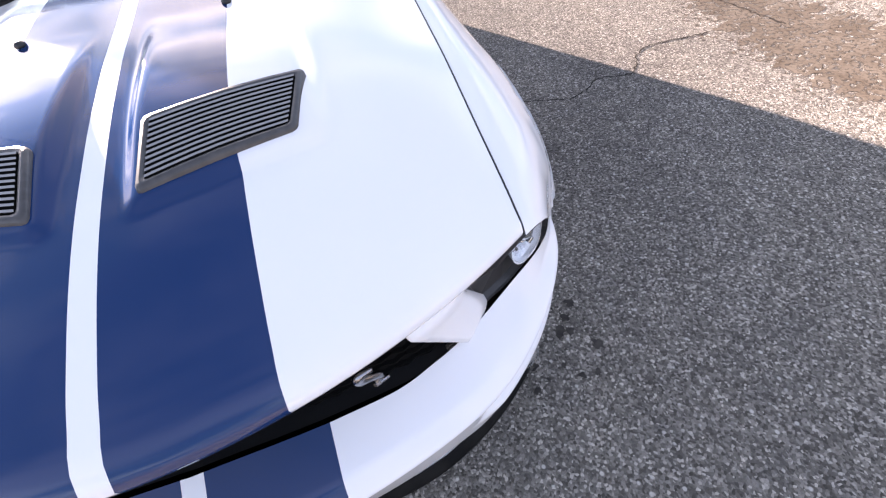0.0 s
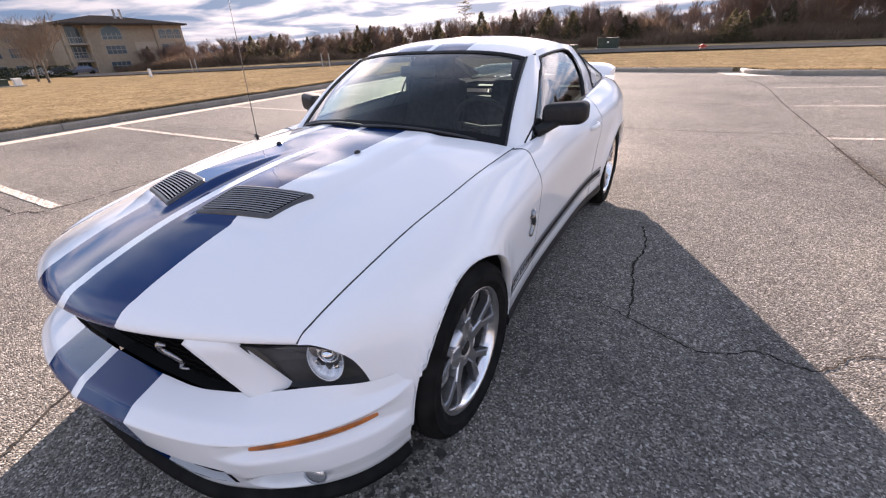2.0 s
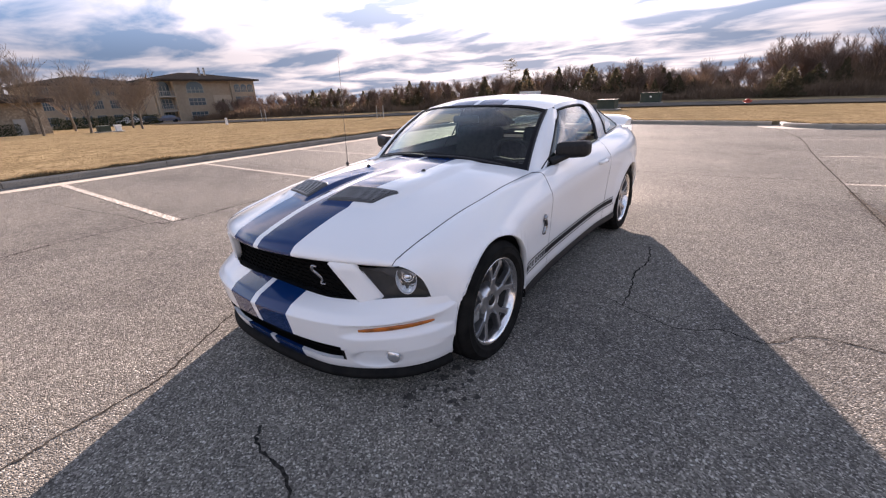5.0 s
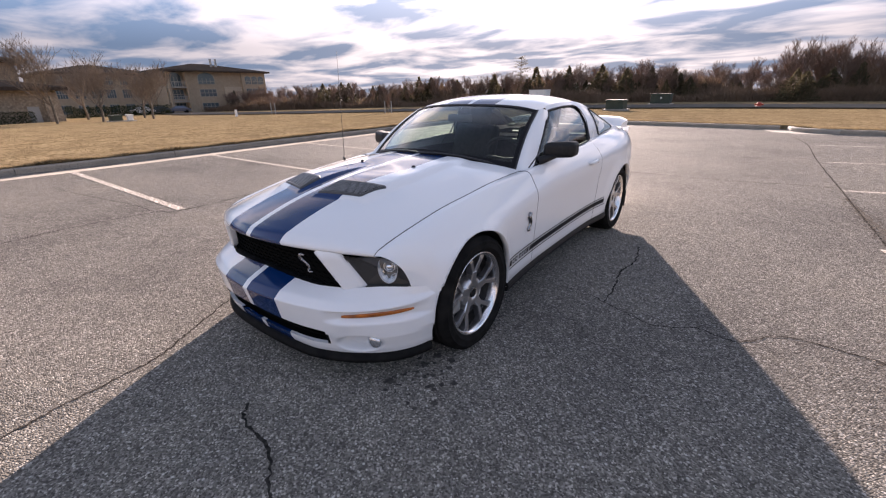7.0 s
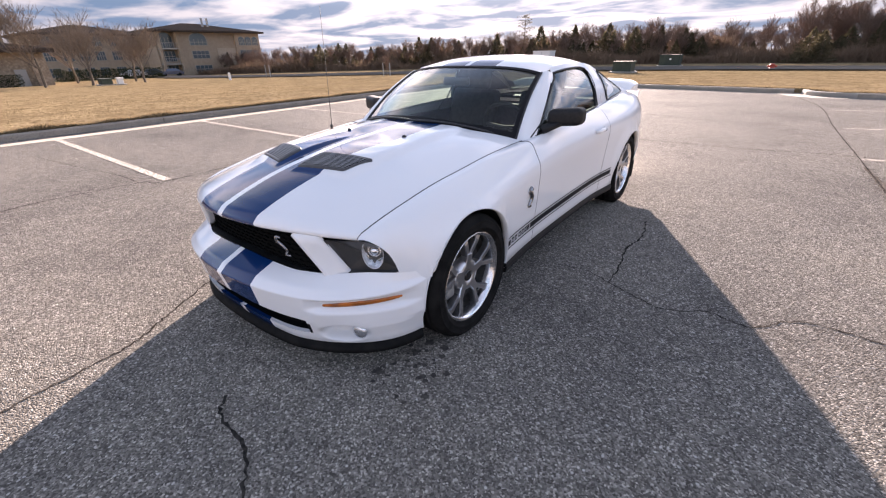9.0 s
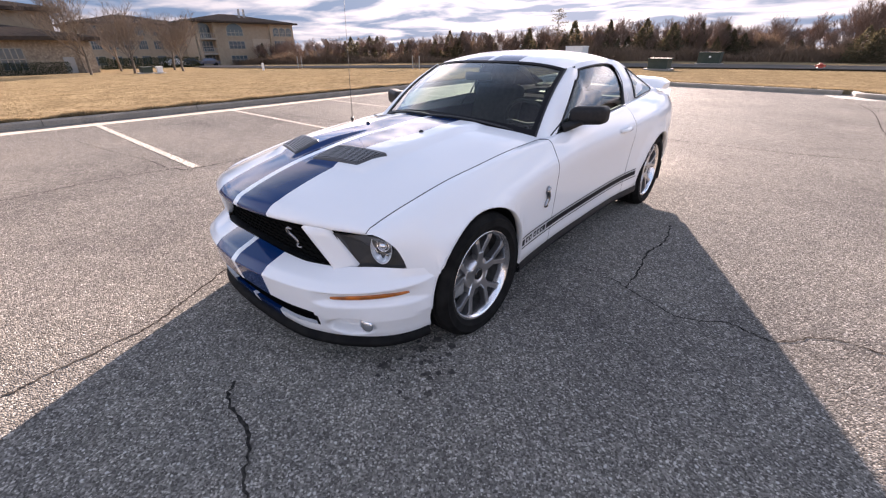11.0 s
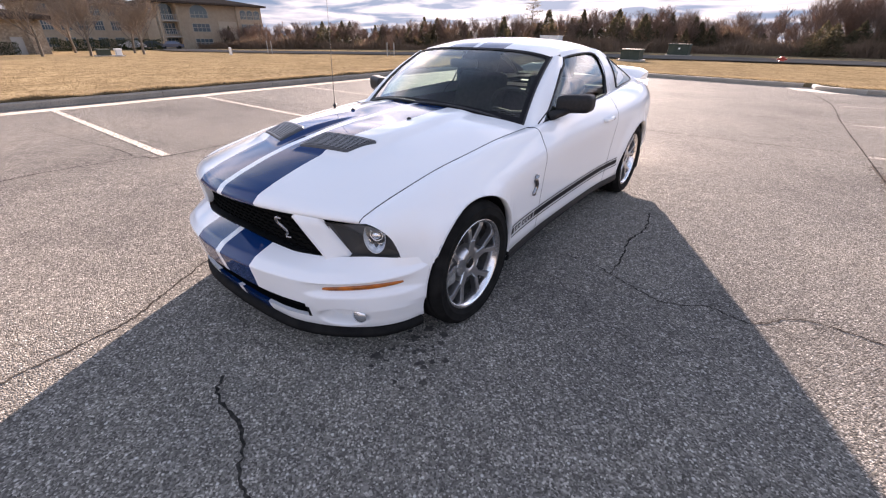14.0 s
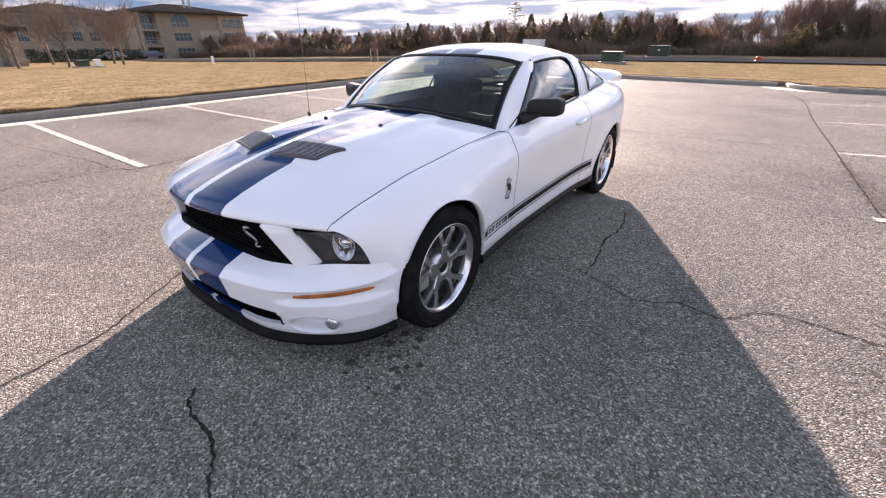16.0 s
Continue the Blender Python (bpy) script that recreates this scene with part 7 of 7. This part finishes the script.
for fl, (z0, arch) in enumerate(((0.5, False), (3.5, False), (6.2, True))):
    window(off, east, 4.7, z0, 3.6, 1.5 if fl < 2 else 1.2, arch, None)
    for u in (14.6, 16.3, 18.0):
        window(off, east, u, z0, 1.4, 1.6 if fl < 2 else 1.3, arch, None)
    window(off, east, -1.6, z0 if fl == 0 else z0 - 0.5, 2.8, 2.0 if fl else 1.6, arch, None)
    for u in (-20.5, -17.6, -14.8, -12.2, -9.2, -6.4):
        window(off, wing, u, z0, 1.6, 1.6, False, None)
part("door", boxed(0.12, 0.2, 11.2, 11.9, -0.4, 1.9), MAT_PANE, off, "dark service door")
part("door", boxed(0.12, 0.2, 12.2, 12.8, -0.4, 1.5), MAT_PANE, off)
for u in (8.6, 9.8):
    part("roof_vent", boxed(-5, -4.6, u, u + 0.35, 9.5, 12.0), MAT_STEELGREY, off)

st = thing("stone_building", "low tan stone building with broad brown hip roof", "building", pose(-58.5, 10.5, ground_z(-58.5, 10.5) + 0.1))
part("wall", boxed(-24, 0, -34, 0, -1, 3.2), MAT_STONE, st, "coursed tan stone wall")
hip_roof(st, -24, 0, -34, 0, 3.5, 2.2, 0.9, MAT_ROOF, "broad brown hip roof")
part("upper_wall", boxed(-22, -6.5, -26, -1.4, 3.6, 6.2), MAT_STUCCO, st, "tan clerestory wall")
hip_roof(st, -22, -6.5, -26, -1.4, 6.4, 1.5, 1.0, MAT_ROOF, "upper hip roof")
v = [(0, -1.2, -1), (0, 0, -1), (1.1, 0, -1), (1.1, -1.2, -1), (0, -1.2, 3.0), (0, 0, 3.0), (0.15, 0, 3.0), (0.15, -1.2, 3.0)]
part("buttress", mesh_of("buttress", v, [(0, 1, 5, 4), (1, 2, 6, 5), (2, 3, 7, 6), (3, 0, 4, 7), (4, 5, 6, 7)], MAT_STONE, smooth=False), None, st, "sloping stone buttress")
sface = lambda u, z, o: (o, u, z)
for u in (-6.4, -10.5, -14.5):
    window(st, sface, u, 0.5, 1.7, 1.9, False, None)
part("door", boxed(0.0, 0.08, -2.6, -1.7, -0.4, 1.6), MAT_STEELGREY, st, "pale service door")
hd = thing("hedge", "clipped dark hedge along the stone building", "hedge", pose(-57.2, 8.0, ground_z(-57, 8) + 0.1))
rng = random.Random(4)
v, f = [], []
for i in range(4200):
    p = Vector((rng.uniform(0, 1.0), rng.uniform(-5.5, 0), rng.uniform(0, 1.15)))
    a = Vector((rng.gauss(0, 1), rng.gauss(0, 1), rng.gauss(0, 1))).normalized() * 0.085
    c = Vector((rng.gauss(0, 1), rng.gauss(0, 1), rng.gauss(0, 1))).normalized() * 0.085
    b = len(v)
    v += [tuple(p), tuple(p + a), tuple(p + c)]
    f.append((b, b + 1, b + 2))
part("foliage", mesh_of("foliage", v, f, MAT_HEDGE, smooth=False), None, hd)

sr = thing("hedge", "dark evergreen shrub row beyond the stone building", "hedge", pose(-82.0, 15.5, ground_z(-82, 15.5) + 0.1))
v, f = [], []
for i in range(11000):
    p = Vector((rng.uniform(0, 2.0), rng.uniform(0, 14.0), 0))
    p.z = rng.uniform(0, 1.6 + 0.4 * noise.noise((p.y * 0.8, 0, 0)))
    a = Vector((rng.gauss(0, 1), rng.gauss(0, 1), rng.gauss(0, 1))).normalized() * 0.12
    c = Vector((rng.gauss(0, 1), rng.gauss(0, 1), rng.gauss(0, 1))).normalized() * 0.12
    b = len(v)
    v += [tuple(p), tuple(p + a), tuple(p + c)]
    f.append((b, b + 1, b + 2))
part("foliage", mesh_of("foliage", v, f, MAT_HEDGE, smooth=False), None, sr)


# ---- utility boxes, hydrant, parked cars ----
def utility_box(x, y, w, d, h, label, mat, turn=0.0):
    b = thing("utility_box", label, "utility box", pose(x, y, (ground_z(x, y) if not in_lot(x, y) else 0) + 0.14, 0, 0, turn), "utility boxes")
    part("pad", boxed(-w / 2 - 0.15, w / 2 + 0.15, -d / 2 - 0.15, d / 2 + 0.15, -0.1, 0.08), MAT_CONCRETE, b, "concrete pad")
    part("cabinet", boxed(-w / 2, w / 2, -d / 2, d / 2, 0.06, h, 0.03), mat, b)
    part("lid", boxed(-w / 2 - 0.04, w / 2 + 0.04, -d / 2 - 0.04, d / 2 + 0.04, h - 0.08, h + 0.02, 0.02), mat, b)
    part("door_seam", boxed(-0.008, 0.008, -d / 2 - 0.006, -d / 2 + 0.01, 0.15, h - 0.12), MAT_BLACK, b)
    return b


utility_box(-6.45, 29.0, 1.15, 1.0, 0.66, "green steel utility box on the lawn", MAT_BOXGREEN)
ub = utility_box(-6.9, 46.0, 1.75, 1.3, 0.98, "green steel transformer box by the wood", MAT_BOXGREEN)
part("warning_label", boxed(0.0, 0.16, -0.662, -0.655, 0.55, 0.68), MAT_WHITEBOX, ub)
utility_box(-43.8, 11.0, 0.95, 0.8, 0.52, "green steel transformer box under a bare tree", MAT_BOXGREEN)
utility_box(-41.9, 11.5, 0.42, 0.4, 0.55, "pale steel pedestal box under a bare tree", MAT_WHITEBOX)
utility_box(-21.8, 50.0, 2.2, 1.5, 1.75, "pale equipment box in front of the wood", MAT_WHITEBOX)
post = thing("marker_post", "short white marker post on the lawn", "post", pose(-37.5, 18.6, ground_z(-37.5, 18.6) + 0.12))
part("post", boxed(-0.10, 0.10, -0.08, 0.08, -0.1, 0.62, 0.02), MAT_WHITEBOX, post)
hy = thing("hydrant", "small red hydrant beside the street", "hydrant", pose(1.25, 37.0, ground_z(1, 37) + 0.2))
bm = lathe([(0, 0.19), (0.04, 0.19), (0.06, 0.15), (0.18, 0.13), (0.20, 0.16), (0.23, 0.16), (0.30, 0.09), (0.34, 0.0)], 16)
bm.transform(Matrix.Rotation(-math.pi / 2, 4, "Y"))
part("barrel", bm, MAT_RED, hy, "", True)
part("outlet", boxed(-0.28, 0.28, -0.06, 0.06, 0.10, 0.2, 0.02), MAT_RED, hy)


def parked_car(x, y, turn, mat, label):
    c = thing("parked_car", label, "car", pose(x, y, ground_z(x, y) + 0.2, 0, 0, turn), "far parked cars")
    prof = [(-2.2, 0.35), (-2.15, 0.75), (-1.2, 0.9), (-0.6, 1.42), (0.9, 1.45), (1.6, 0.98), (2.15, 0.9), (2.2, 0.35)]
    v = [(a, s * (0.9 if z < 1.0 else 0.72), z) for s in (-1, 1) for a, z in prof]
    n = len(prof)
    part("body", mesh_of("body", v, [tuple(range(n)), tuple(range(n, 2 * n))[::-1]] + [(k, n + k, n + (k + 1) % n, (k + 1) % n) for k in range(n)], mat, smooth=False), None, c)
    for s in (-1, 1):
        part("side_glass", mesh_of("side_glass", [(-0.55, s * 0.80, 0.98), (1.3, s * 0.80, 0.98), (0.8, s * 0.745, 1.36), (-0.45, s * 0.745, 1.36)], [(0, 1, 2, 3)], MAT_PANE, smooth=False), None, c)
        for a in (-1.35, 1.35):
            bm = lathe([(-0.1, 0.0), (-0.1, 0.32), (0.1, 0.32), (0.1, 0.0)], 18)
            bm.transform(Matrix.Translation((a, s * 0.82, 0.32)) @ Matrix.Rotation(math.pi / 2, 4, "Z"))
            part("wheel", bm, MAT_RUBBER, c)


MAT_FARWHITE = material("far_white_paint", (0.7, 0.7, 0.7), 0.3, coat=0.8)
MAT_FARBLUE = material("far_navy_paint", (0.03, 0.05, 0.09), 0.3, coat=0.8)
parked_car(-97, 30.5, 80, MAT_FARWHITE, "white car parked by the office building")
parked_car(-98, 34.0, 80, MAT_FARBLUE, "navy car parked by the office building")
parked_car(-99, 38.0, 80, MAT_FARBLUE, "navy car parked by the office building")
